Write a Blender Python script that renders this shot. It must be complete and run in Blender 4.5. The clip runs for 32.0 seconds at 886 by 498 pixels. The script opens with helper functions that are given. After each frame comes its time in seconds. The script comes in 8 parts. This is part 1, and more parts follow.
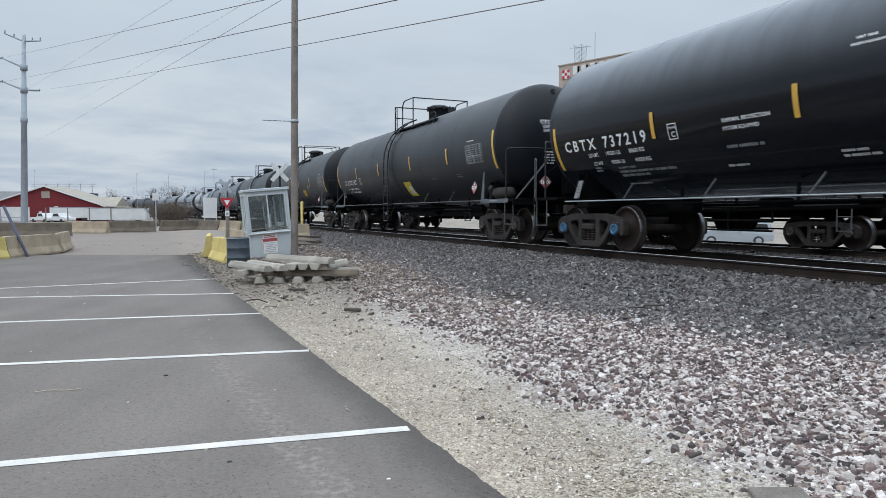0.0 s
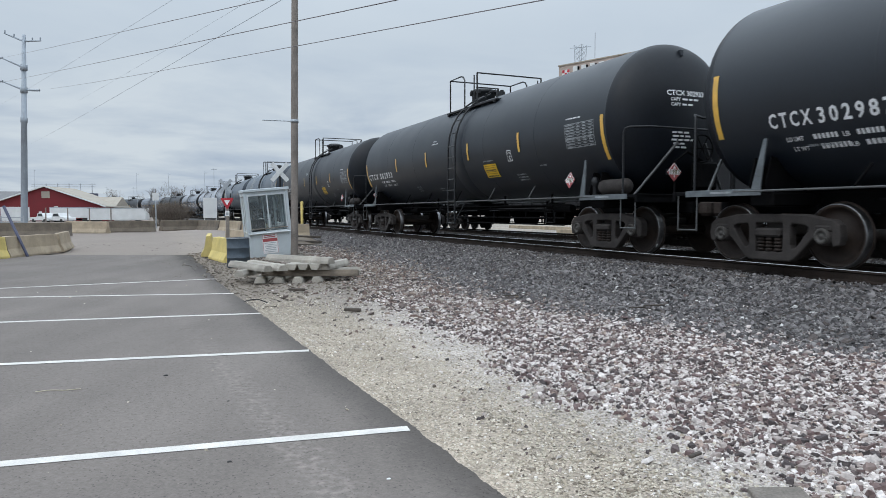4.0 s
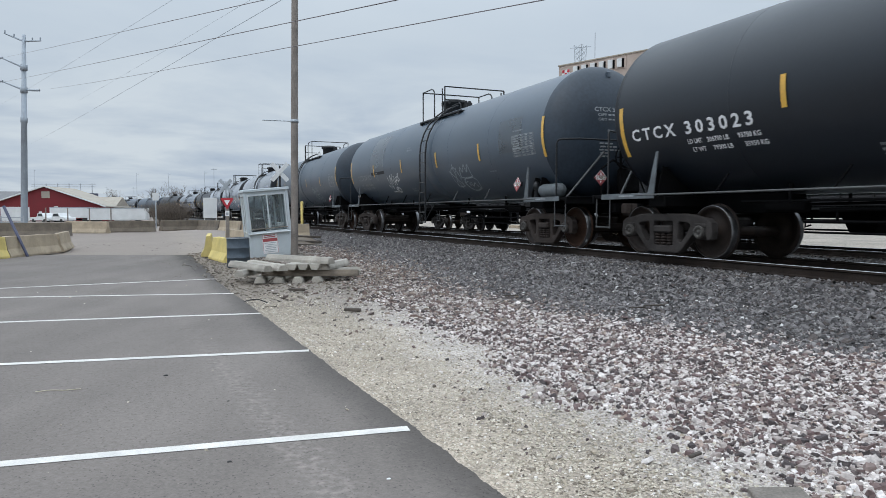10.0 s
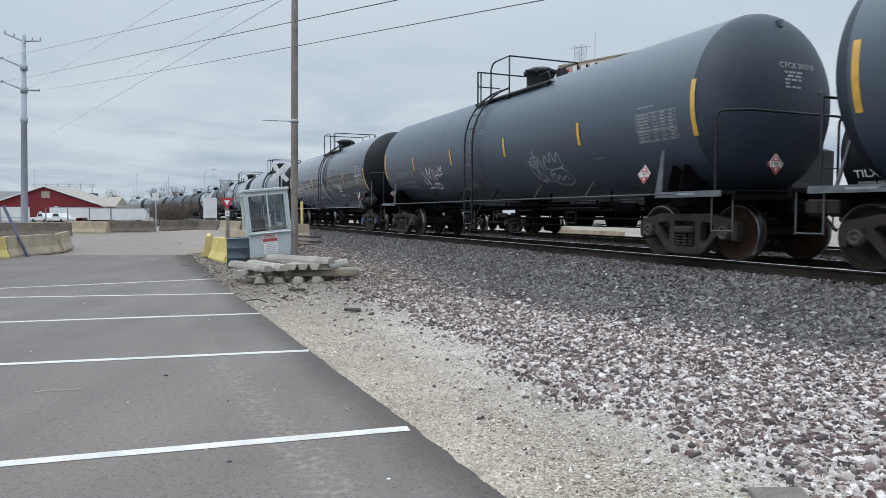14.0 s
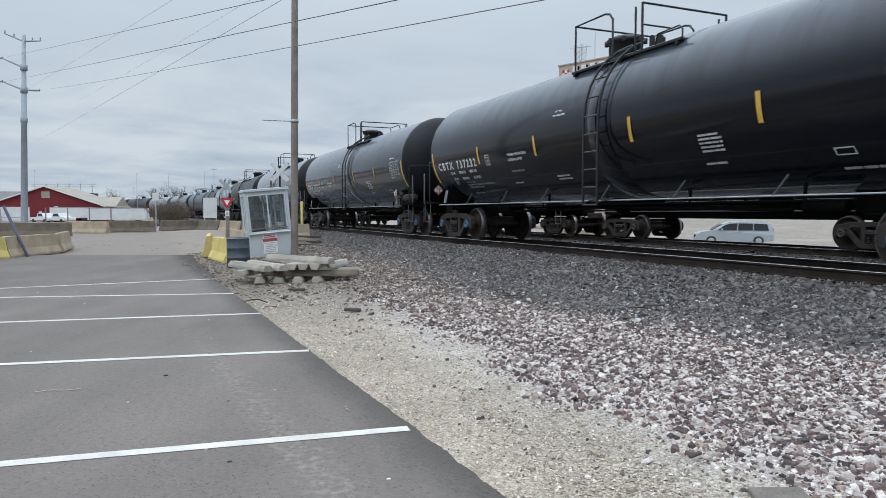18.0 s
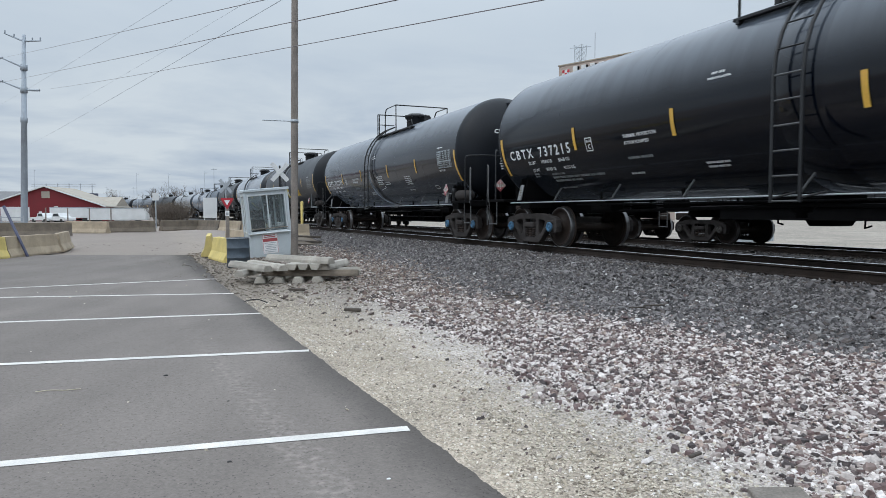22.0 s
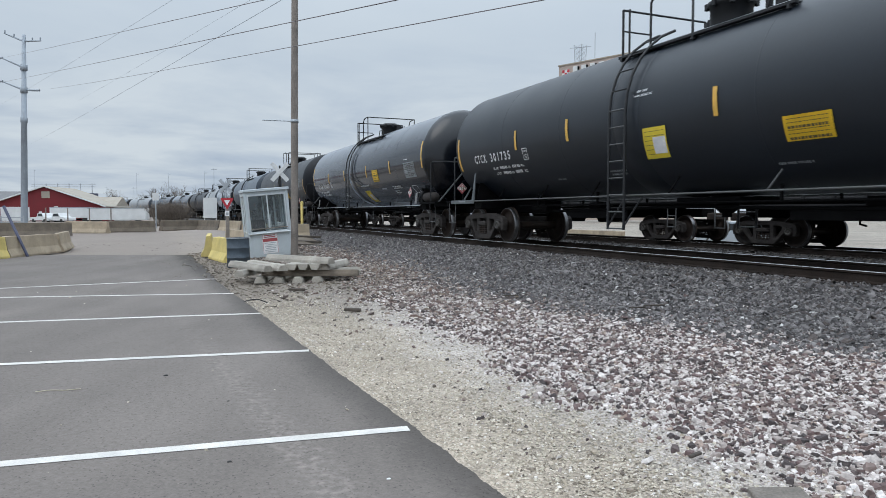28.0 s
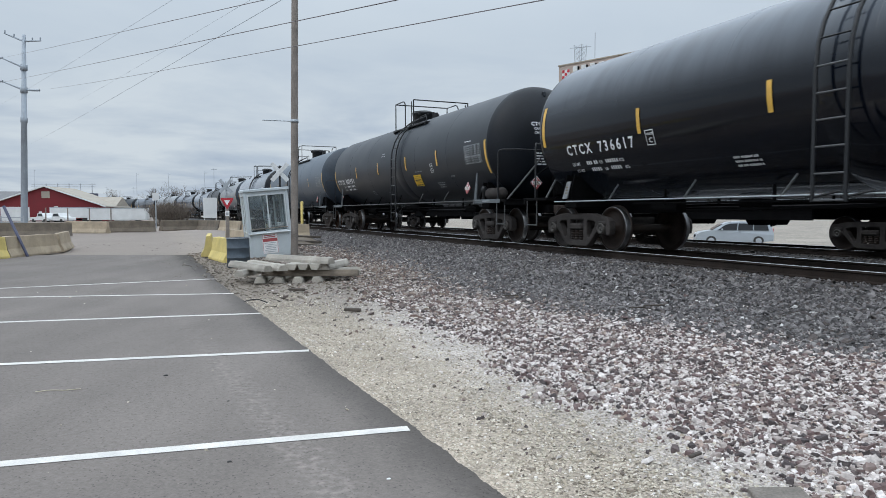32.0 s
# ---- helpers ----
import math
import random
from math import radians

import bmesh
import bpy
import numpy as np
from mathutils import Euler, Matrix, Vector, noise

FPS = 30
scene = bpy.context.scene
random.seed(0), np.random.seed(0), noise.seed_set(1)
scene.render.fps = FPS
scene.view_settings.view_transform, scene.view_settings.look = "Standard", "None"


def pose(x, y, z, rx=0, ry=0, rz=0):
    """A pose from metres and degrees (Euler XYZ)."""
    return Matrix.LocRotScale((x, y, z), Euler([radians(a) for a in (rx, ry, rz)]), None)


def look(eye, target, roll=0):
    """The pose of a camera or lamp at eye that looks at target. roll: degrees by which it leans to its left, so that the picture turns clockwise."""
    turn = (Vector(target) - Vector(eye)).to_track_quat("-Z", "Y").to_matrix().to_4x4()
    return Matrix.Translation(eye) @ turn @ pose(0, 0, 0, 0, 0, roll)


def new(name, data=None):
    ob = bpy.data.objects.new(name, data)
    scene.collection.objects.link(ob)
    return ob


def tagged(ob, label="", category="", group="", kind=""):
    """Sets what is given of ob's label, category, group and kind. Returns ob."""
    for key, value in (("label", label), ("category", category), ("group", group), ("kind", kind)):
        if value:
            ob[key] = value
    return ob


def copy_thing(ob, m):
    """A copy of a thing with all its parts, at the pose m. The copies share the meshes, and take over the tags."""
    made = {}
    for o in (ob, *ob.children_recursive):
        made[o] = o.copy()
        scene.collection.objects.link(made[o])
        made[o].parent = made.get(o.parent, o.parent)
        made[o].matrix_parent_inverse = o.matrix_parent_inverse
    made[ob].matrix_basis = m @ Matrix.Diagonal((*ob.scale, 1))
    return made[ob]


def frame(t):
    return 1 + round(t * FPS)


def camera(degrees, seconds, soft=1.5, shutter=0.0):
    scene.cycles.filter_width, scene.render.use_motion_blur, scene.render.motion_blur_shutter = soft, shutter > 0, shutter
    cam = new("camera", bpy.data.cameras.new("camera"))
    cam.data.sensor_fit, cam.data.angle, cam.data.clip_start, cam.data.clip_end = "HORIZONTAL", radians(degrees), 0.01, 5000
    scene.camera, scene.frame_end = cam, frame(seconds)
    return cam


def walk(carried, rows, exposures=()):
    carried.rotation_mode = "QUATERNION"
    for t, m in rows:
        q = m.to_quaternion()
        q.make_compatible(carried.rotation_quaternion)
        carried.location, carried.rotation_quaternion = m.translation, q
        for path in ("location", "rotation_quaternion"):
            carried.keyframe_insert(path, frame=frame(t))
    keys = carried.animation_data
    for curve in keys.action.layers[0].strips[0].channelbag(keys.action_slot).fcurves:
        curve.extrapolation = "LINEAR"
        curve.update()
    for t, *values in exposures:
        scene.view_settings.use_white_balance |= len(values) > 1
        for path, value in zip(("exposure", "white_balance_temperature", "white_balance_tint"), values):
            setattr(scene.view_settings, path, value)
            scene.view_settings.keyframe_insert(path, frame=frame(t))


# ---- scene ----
# camera: stands still on the parking lot, looking along the tracks
EYE_H = 1.42
cam = camera(66.32, 32.0, 0.85, 0.15)
STAND = pose(0, 0, EYE_H, 90 - 3.053, 0, 0)
walk(cam, [(0, STAND), (32, STAND)], [(0, 0.0), (32, 0.0)])

# ---- plan ----
# s runs along the track away from the camera, D across it, from the camera to the tracks
TH = radians(23.559)
DV = Vector((-math.sin(TH), math.cos(TH), 0))
NV = Vector((math.cos(TH), math.sin(TH), 0))
RAIL_Z = 0.64
TRACK_D = (9.6, 18.0)
CURVE_S, CURVE_R = 100.0, 255.0
CAR_PITCH, CAR_V, CAR_S0 = 18.1, 5.656, 4.92
FAR_V = 2.66


def W(s, D, z=0.0):
    return DV * s + NV * D + Vector((0, 0, z))


def rail_z(D0):
    """The far track lies a little lower than the near one."""
    return RAIL_Z if D0 < 13 else 0.42


def on_track(s, D0, z=None):
    """The pose of a car on the track, its x axis towards the camera's end."""
    z = rail_z(D0) if z is None else z
    if s <= CURVE_S:
        p, a = W(s, D0, z), 0.0
    else:
        r = CURVE_R + D0
        a = (s - CURVE_S) / (CURVE_R + TRACK_D[0])
        p = W(CURVE_S + r * math.sin(a), D0 - r * (1 - math.cos(a)), z)
    return Matrix.Translation(p) @ Matrix.Rotation(TH + a - math.pi / 2, 4, "Z")


def bed(s, D0):
    """A point beside the curved track, without turn."""
    return on_track(s, D0, 0).translation


# ---- light ----
SUN_DIR = (-0.35, -0.5, 0.95)
world = bpy.data.worlds.new("overcast_sky")
scene.world = world
world.use_nodes = True
wt = world.node_tree
for nd in list(wt.nodes):
    wt.nodes.remove(nd)


def wn(kind, **kw):
    nd = wt.nodes.new(kind)
    for k, v in kw.items():
        nd.inputs[k.replace("_", " ")].default_value = v
    return nd


w_out, w_bg = wt.nodes.new("ShaderNodeOutputWorld"), wt.nodes.new("ShaderNodeBackground")
sky = wt.nodes.new("ShaderNodeTexSky")
sky.sky_type, sky.sun_disc = "NISHITA", False
sky.sun_elevation, sky.sun_rotation = radians(52), radians(215)
sky.air_density, sky.dust_density = 1.0, 3.0
geo = wt.nodes.new("ShaderNodeTexCoord")
sep = wt.nodes.new("ShaderNodeSeparateXYZ")
wt.links.new(geo.outputs["Generated"], sep.inputs[0])
# clouds lie in a sheet overhead: divide the direction by its height
zz = wt.nodes.new("ShaderNodeMath")
zz.operation = "MAXIMUM"
zz.inputs[1].default_value = 0.0
wt.links.new(sep.outputs["Z"], zz.inputs[0])
za = wt.nodes.new("ShaderNodeMath")
za.operation = "ADD"
za.inputs[1].default_value = 0.10
wt.links.new(zz.outputs[0], za.inputs[0])
dx, dy = wt.nodes.new("ShaderNodeMath"), wt.nodes.new("ShaderNodeMath")
for nd, ax in ((dx, "X"), (dy, "Y")):
    nd.operation = "DIVIDE"
    wt.links.new(sep.outputs[ax], nd.inputs[0])
    wt.links.new(za.outputs[0], nd.inputs[1])
comb = wt.nodes.new("ShaderNodeCombineXYZ")
wt.links.new(dx.outputs[0], comb.inputs[0])
wt.links.new(dy.outputs[0], comb.inputs[1])
cl = wn("ShaderNodeTexNoise", Scale=0.75, Detail=8.0, Roughness=0.55, Distortion=0.3)
wt.links.new(comb.outputs[0], cl.inputs["Vector"])
ramp = wt.nodes.new("ShaderNodeValToRGB")
ramp.color_ramp.elements[0].position, ramp.color_ramp.elements[0].color = 0.35, (0.42, 0.51, 0.635, 1)
ramp.color_ramp.elements[1].position, ramp.color_ramp.elements[1].color = 0.60, (0.655, 0.73, 0.795, 1)
wt.links.new(cl.outputs["Fac"], ramp.inputs[0])
mixs = wt.nodes.new("ShaderNodeMix")
mixs.data_type = "RGBA"
mixs.inputs[0].default_value = 0.93
skm = wt.nodes.new("ShaderNodeVectorMath")
skm.operation = "SCALE"
skm.inputs["Scale"].default_value = 0.1
wt.links.new(sky.outputs[0], skm.inputs[0])
wt.links.new(skm.outputs[0], mixs.inputs[6])
calm = wt.nodes.new("ShaderNodeMapRange")
calm.interpolation_type = "SMOOTHSTEP"
calm.inputs["From Min"].default_value, calm.inputs["From Max"].default_value, calm.inputs["To Max"].default_value = 0.10, 0.27, 0.8
wt.links.new(sep.outputs["Z"], calm.inputs["Value"])
even = wt.nodes.new("ShaderNodeMix")
even.data_type = "RGBA"
even.inputs[7].default_value = (0.605, 0.695, 0.785, 1)
wt.links.new(calm.outputs[0], even.inputs[0])
wt.links.new(ramp.outputs[0], even.inputs[6])
wt.links.new(even.outputs[2], mixs.inputs[7])
wt.links.new(mixs.outputs[2], w_bg.inputs[0])
# an overcast sky is brightest overhead
zen = wt.nodes.new("ShaderNodeMapRange")
zen.interpolation_type = "SMOOTHSTEP"
zen.inputs["From Min"].default_value, zen.inputs["From Max"].default_value = 0.22, 0.95
zen.inputs["To Min"].default_value, zen.inputs["To Max"].default_value = 0.97, 2.75
wt.links.new(sep.outputs["Z"], zen.inputs["Value"])
# and round the veiled sun
sv = Vector(SUN_DIR).normalized()
veil = wt.nodes.new("ShaderNodeVectorMath")
veil.operation = "DOT_PRODUCT"
veil.inputs[1].default_value = (sv.x, sv.y, sv.z)
wt.links.new(geo.outputs["Generated"], veil.inputs[0])
vr = wt.nodes.new("ShaderNodeMapRange")
vr.interpolation_type = "SMOOTHSTEP"
vr.inputs["From Min"].default_value, vr.inputs["From Max"].default_value = 0.1, 0.9
vr.inputs["To Min"].default_value, vr.inputs["To Max"].default_value = 1.0, 1.12
wt.links.new(veil.outputs["Value"], vr.inputs["Value"])
zm = wt.nodes.new("ShaderNodeMath")
zm.operation = "MULTIPLY"
wt.links.new(zen.outputs[0], zm.inputs[0])
wt.links.new(vr.outputs[0], zm.inputs[1])
wt.links.new(zm.outputs[0], w_bg.inputs[1])
wt.links.new(w_bg.outputs[0], w_out.inputs[0])
sun = new("sun", bpy.data.lights.new("sun", "SUN"))
sun.data.energy, sun.data.angle, sun.data.color = 0.55, radians(45), (1.0, 0.99, 0.97)
sun.matrix_world = look(Vector(SUN_DIR) * 50, (0, 0, 0))


# ---- materials ----
def mat(name, base, rough=0.6, metal=0.0, vary=0.15, scale=3.0, fine=60.0, bump=0.15, dark=None, spec=0.5, per_object=0.0, stain=0.0, bump_dist=0.004, coord="Object", island=0.0, coat=0.0, streak=0.0):
    """A node material: base colour broken up by coarse and fine noise, with stains, uneven gloss and fine relief."""
    m = bpy.data.materials.new(name)
    m.use_nodes = True
    nt = m.node_tree
    b = nt.nodes["Principled BSDF"]
    tc = nt.nodes.new("ShaderNodeTexCoord")

    def noise_tex(sc, det=4.0, ro=0.55):
        nd = nt.nodes.new("ShaderNodeTexNoise")
        nd.inputs["Scale"].default_value, nd.inputs["Detail"].default_value, nd.inputs["Roughness"].default_value = sc, det, ro
        nt.links.new(tc.outputs[coord], nd.inputs["Vector"])
        return nd

    n1, n2 = noise_tex(scale), noise_tex(fine, 2.0)
    r1 = nt.nodes.new("ShaderNodeMapRange")
    r1.inputs["From Min"].default_value, r1.inputs["From Max"].default_value = 0.3, 0.7
    r1.inputs["To Min"].default_value, r1.inputs["To Max"].default_value = 1 - vary, 1 + vary
    nt.links.new(n1.outputs["Fac"], r1.inputs["Value"])
    r2 = nt.nodes.new("ShaderNodeMapRange")
    r2.inputs["From Min"].default_value, r2.inputs["From Max"].default_value = 0.3, 0.7
    r2.inputs["To Min"].default_value, r2.inputs["To Max"].default_value = 1 - vary * 0.7, 1 + vary * 0.7
    nt.links.new(n2.outputs["Fac"], r2.inputs["Value"])
    mul = nt.nodes.new("ShaderNodeMath")
    mul.operation = "MULTIPLY"
    nt.links.new(r1.outputs[0], mul.inputs[0])
    nt.links.new(r2.outputs[0], mul.inputs[1])
    last = mul.outputs[0]
    if per_object or island:
        src = nt.nodes.new("ShaderNodeObjectInfo" if per_object else "ShaderNodeNewGeometry")
        rr = nt.nodes.new("ShaderNodeMapRange")
        k = per_object or island
        rr.inputs["To Min"].default_value, rr.inputs["To Max"].default_value = 1 - k, 1 + k
        nt.links.new(src.outputs["Random" if per_object else "Random Per Island"], rr.inputs["Value"])
        m2 = nt.nodes.new("ShaderNodeMath")
        m2.operation = "MULTIPLY"
        nt.links.new(last, m2.inputs[0])
        nt.links.new(rr.outputs[0], m2.inputs[1])
        last = m2.outputs[0]
    sc = nt.nodes.new("ShaderNodeVectorMath")
    sc.operation = "SCALE"
    sc.inputs[0].default_value = base[:3]
    nt.links.new(last, sc.inputs["Scale"])
    col = sc.outputs[0]
    if stain:
        n3 = noise_tex(scale * 0.37, 6.0, 0.65)
        r3 = nt.nodes.new("ShaderNodeMapRange")
        r3.inputs["From Min"].default_value, r3.inputs["From Max"].default_value = 0.5, 0.72
        r3.inputs["To Max"].default_value = stain
        nt.links.new(n3.outputs["Fac"], r3.inputs["Value"])
        mx = nt.nodes.new("ShaderNodeMix")
        mx.data_type = "RGBA"
        nt.links.new(r3.outputs[0], mx.inputs[0])
        nt.links.new(col, mx.inputs[6])
        mx.inputs[7].default_value = (*(dark or [c * 0.4 for c in base[:3]]), 1)
        col = mx.outputs[2]
    if streak:
        mp = nt.nodes.new("ShaderNodeMapping")
        mp.inputs["Rotation"].default_value = (0, 0, -TH)
        mp.inputs["Scale"].default_value = (1.6, 0.09, 1.0)
        nt.links.new(tc.outputs[coord], mp.inputs["Vector"])
        n4 = noise_tex(1.0, 5.0, 0.6)
        nt.links.new(mp.outputs[0], n4.inputs["Vector"])
        r4 = nt.nodes.new("ShaderNodeMapRange")
        r4.inputs["From Min"].default_value, r4.inputs["From Max"].default_value = 0.52, 0.75
        r4.inputs["To Max"].default_value = streak
        nt.links.new(n4.outputs["Fac"], r4.inputs["Value"])
        mx4 = nt.nodes.new("ShaderNodeMix")
        mx4.data_type = "RGBA"
        nt.links.new(r4.outputs[0], mx4.inputs[0])
        nt.links.new(col, mx4.inputs[6])
        mx4.inputs[7].default_value = (*[min(1, c * 1.6) for c in base[:3]], 1)
        col = mx4.outputs[2]
    nt.links.new(col, b.inputs["Base Color"])
    rg = nt.nodes.new("ShaderNodeMapRange")
    rg.inputs["To Min"].default_value, rg.inputs["To Max"].default_value = max(0.03, rough - min(0.12, rough * 0.2)), min(1, rough + min(0.12, rough * 0.2))
    nt.links.new(n1.outputs["Fac"], rg.inputs["Value"])
    nt.links.new(rg.outputs[0], b.inputs["Roughness"])
    b.inputs["Metallic"].default_value = metal
    b.inputs["Specular IOR Level"].default_value = spec
    if coat:
        b.inputs["Coat Weight"].default_value, b.inputs["Coat Roughness"].default_value = coat, 0.28
    if bump:
        bp = nt.nodes.new("ShaderNodeBump")
        bp.inputs["Strength"].default_value, bp.inputs["Distance"].default_value = bump, bump_dist
        nt.links.new(n2.outputs["Fac"], bp.inputs["Height"])
        nt.links.new(bp.outputs[0], b.inputs["Normal"])
    return m


def lighten_top(m, most, colour):
    """Sky light painted on a tank's upper side, broken by dusty patches and rain streaks."""
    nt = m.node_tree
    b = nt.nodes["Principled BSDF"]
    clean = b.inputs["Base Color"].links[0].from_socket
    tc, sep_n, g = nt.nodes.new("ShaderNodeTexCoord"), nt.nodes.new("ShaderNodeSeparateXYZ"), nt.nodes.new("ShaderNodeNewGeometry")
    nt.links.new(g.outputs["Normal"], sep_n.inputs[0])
    # paler the more a face points up: sky light put into the colour
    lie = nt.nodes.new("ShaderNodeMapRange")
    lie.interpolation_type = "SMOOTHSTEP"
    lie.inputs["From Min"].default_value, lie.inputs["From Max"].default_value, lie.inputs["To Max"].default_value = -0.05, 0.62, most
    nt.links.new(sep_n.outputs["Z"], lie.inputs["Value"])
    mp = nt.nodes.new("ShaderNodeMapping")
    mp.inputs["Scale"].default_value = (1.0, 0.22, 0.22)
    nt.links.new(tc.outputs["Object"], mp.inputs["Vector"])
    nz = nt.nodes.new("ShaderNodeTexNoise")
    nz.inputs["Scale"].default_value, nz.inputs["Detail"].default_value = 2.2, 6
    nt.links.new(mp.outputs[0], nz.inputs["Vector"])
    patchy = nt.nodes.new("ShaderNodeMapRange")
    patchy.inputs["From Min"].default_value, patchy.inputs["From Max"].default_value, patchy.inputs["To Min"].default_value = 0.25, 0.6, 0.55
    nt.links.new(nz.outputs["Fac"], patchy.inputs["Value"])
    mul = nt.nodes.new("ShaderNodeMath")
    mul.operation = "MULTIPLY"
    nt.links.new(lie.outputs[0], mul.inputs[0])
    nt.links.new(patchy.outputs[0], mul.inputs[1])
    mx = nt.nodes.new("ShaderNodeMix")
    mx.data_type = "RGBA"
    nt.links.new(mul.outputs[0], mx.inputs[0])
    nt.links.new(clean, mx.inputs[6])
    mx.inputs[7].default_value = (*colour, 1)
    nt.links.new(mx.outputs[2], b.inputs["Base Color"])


M_TANK_GLOSS = mat("black_gloss_tank_paint", (0.0012, 0.0025, 0.0060), 0.12, 0, 0.2, 0.8, 9, 0.003, stain=0.3, dark=(0.003, 0.005, 0.008), spec=0.40)
lighten_top(M_TANK_GLOSS, 0.8, (0.074, 0.088, 0.109))
# sheen added to lift the paint at a flat angle, as reflected sky does
bloom = M_TANK_GLOSS.node_tree.nodes["Principled BSDF"]
bloom.inputs["Sheen Weight"].default_value, bloom.inputs["Sheen Roughness"].default_value = 0.5, 0.25
bloom.inputs["Sheen Tint"].default_value = (0.80, 0.88, 1.0, 1)
M_HEAD = mat("matt_black_tank_head", (0.0038, 0.0056, 0.0092), 0.5, 0, 0.25, 1.2, 14, 0.04, stain=0.4, dark=(0.010, 0.011, 0.012), spec=0.3)
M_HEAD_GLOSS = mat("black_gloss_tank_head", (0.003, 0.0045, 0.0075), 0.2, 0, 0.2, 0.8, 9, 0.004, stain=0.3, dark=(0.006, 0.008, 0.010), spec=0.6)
M_HEAD_FADED = mat("dark_blue_black_tank_head", (0.026, 0.037, 0.052), 0.5, 0, 0.2, 1.2, 14, 0.04, stain=0.4, dark=(0.038, 0.048, 0.060), spec=0.4)
M_TANK_MATT = mat("black_matt_tank_paint", (0.0080, 0.0123, 0.0190), 0.42, 0, 0.1, 0.8, 14, 0.05, stain=0.25, dark=(0.012, 0.016, 0.0215), spec=0.55)
M_TANK_FADED = mat("faded_blue_black_tank_paint", (0.048, 0.071, 0.099), 0.38, 0, 0.08, 0.7, 12, 0.03, stain=0.3, dark=(0.062, 0.082, 0.106), spec=0.85)
M_TANK_SILVER = mat("grey_tank_paint", (0.26, 0.275, 0.29), 0.42, 0, 0.2, 0.7, 12, 0.05, stain=0.4, dark=(0.13, 0.135, 0.14), spec=0.8)
M_TANK_PATCH = mat("repainted_black_patch", (0.034, 0.049, 0.066), 0.28, 0, 0.12, 2, 30, 0.02, spec=1.0)
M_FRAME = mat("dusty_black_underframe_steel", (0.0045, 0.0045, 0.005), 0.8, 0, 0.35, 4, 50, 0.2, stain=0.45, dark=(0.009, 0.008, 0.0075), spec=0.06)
M_WEB = mat("grey_web_plate", (0.26, 0.27, 0.28), 0.7, 0, 0.25, 6, 50, 0.1, stain=0.5, dark=(0.04, 0.036, 0.033))
M_WEB_DK = mat("dull_grey_web_plate", (0.105, 0.120, 0.130), 0.7, 0, 0.25, 6, 50, 0.1, stain=0.5, dark=(0.04, 0.038, 0.037))
M_RAILING = mat("black_railing_steel", (0.011, 0.012, 0.014), 0.5, 0, 0.2, 6, 60, 0.1, spec=0.4)
M_TRUCK = mat("dusty_cast_steel", (0.042, 0.037, 0.035), 0.85, 0.0, 0.3, 5, 70, 0.3, stain=0.6, dark=(0.02, 0.017, 0.016), spec=0.25)
M_RUST = mat("rusty_cast_steel", (0.044, 0.035, 0.031), 0.85, 0.0, 0.3, 5, 70, 0.3, stain=0.6, dark=(0.03, 0.021, 0.017), spec=0.25)
M_WHEEL = mat("brown_wheel_steel", (0.026, 0.019, 0.016), 0.6, 0.1, 0.3, 6, 60, 0.2, stain=0.5, dark=(0.05, 0.03, 0.02), spec=0.25, per_object=0.3)
M_WHEEL_RED = mat("fresh_rust_wheel_steel", (0.042, 0.022, 0.014), 0.75, 0.0, 0.3, 5, 60, 0.2, stain=0.5, dark=(0.03, 0.020, 0.016), spec=0.2)
M_TREAD = mat("bright_worn_tread_steel", (0.20, 0.20, 0.205), 0.38, 1.0, 0.3, 6, 80, 0.05)
M_CAP_BLUE = mat("blue_bearing_cap_paint", (0.040, 0.13, 0.23), 0.55, 0, 0.25, 12, 60, 0.1, stain=0.4, dark=(0.03, 0.05, 0.07))
M_CAP_GREY = mat("greasy_bearing_cap", (0.06, 0.055, 0.05), 0.6, 0.2, 0.25, 12, 60, 0.1)
M_WHITE_LET = mat("white_lettering", (0.72, 0.73, 0.74), 0.6, 0, 0.12, 5, 70, 0.02)
M_GREY_LET = mat("worn_white_lettering", (0.27, 0.29, 0.30), 0.65, 0, 0.3, 5, 40, 0.02)
M_TAG_FAINT = mat("faint_grey_spray", (0.33, 0.37, 0.39), 0.65, 0, 0.3, 5, 40, 0.02)
M_SAFETY_Y = mat("yellow_reflective_tape", (0.66, 0.38, 0.05), 0.32, 0, 0.15, 6, 60, 0.02, spec=0.9)
M_LABEL_Y = mat("yellow_label_sheet", (0.75, 0.58, 0.05), 0.5, 0, 0.1, 4, 50, 0.02)
M_LABEL_O = mat("orange_label_sheet", (0.74, 0.46, 0.02), 0.5, 0, 0.1, 4, 50, 0.02)
M_LABEL_K = mat("dark_label_ink", (0.13, 0.10, 0.04), 0.6, 0, 0.1, 4, 50, 0.0)
M_PLACARD = mat("white_placard", (0.75, 0.75, 0.76), 0.5, 0, 0.1, 8, 70, 0.02)
M_PLAC_RED = mat("faded_red_placard", (0.36, 0.075, 0.08), 0.55, 0, 0.15, 8, 60, 0.02)
M_RED = mat("red_sign_paint", (0.42, 0.02, 0.035), 0.5, 0, 0.12, 8, 70, 0.02)
M_RAIL = mat("rail_steel", (0.030, 0.024, 0.021), 0.9, 0.0, 0.3, 3, 60, 0.25, stain=0.4, dark=(0.042, 0.028, 0.021), spec=0.1)
M_RAILHEAD = mat("polished_rail_head", (0.80, 0.79, 0.78), 0.17, 1.0, 0.1, 2, 50, 0.02)
M_TIE = mat("creosote_tie_wood", (0.075, 0.062, 0.052), 0.85, 0, 0.35, 6, 60, 0.4, per_object=0.2)
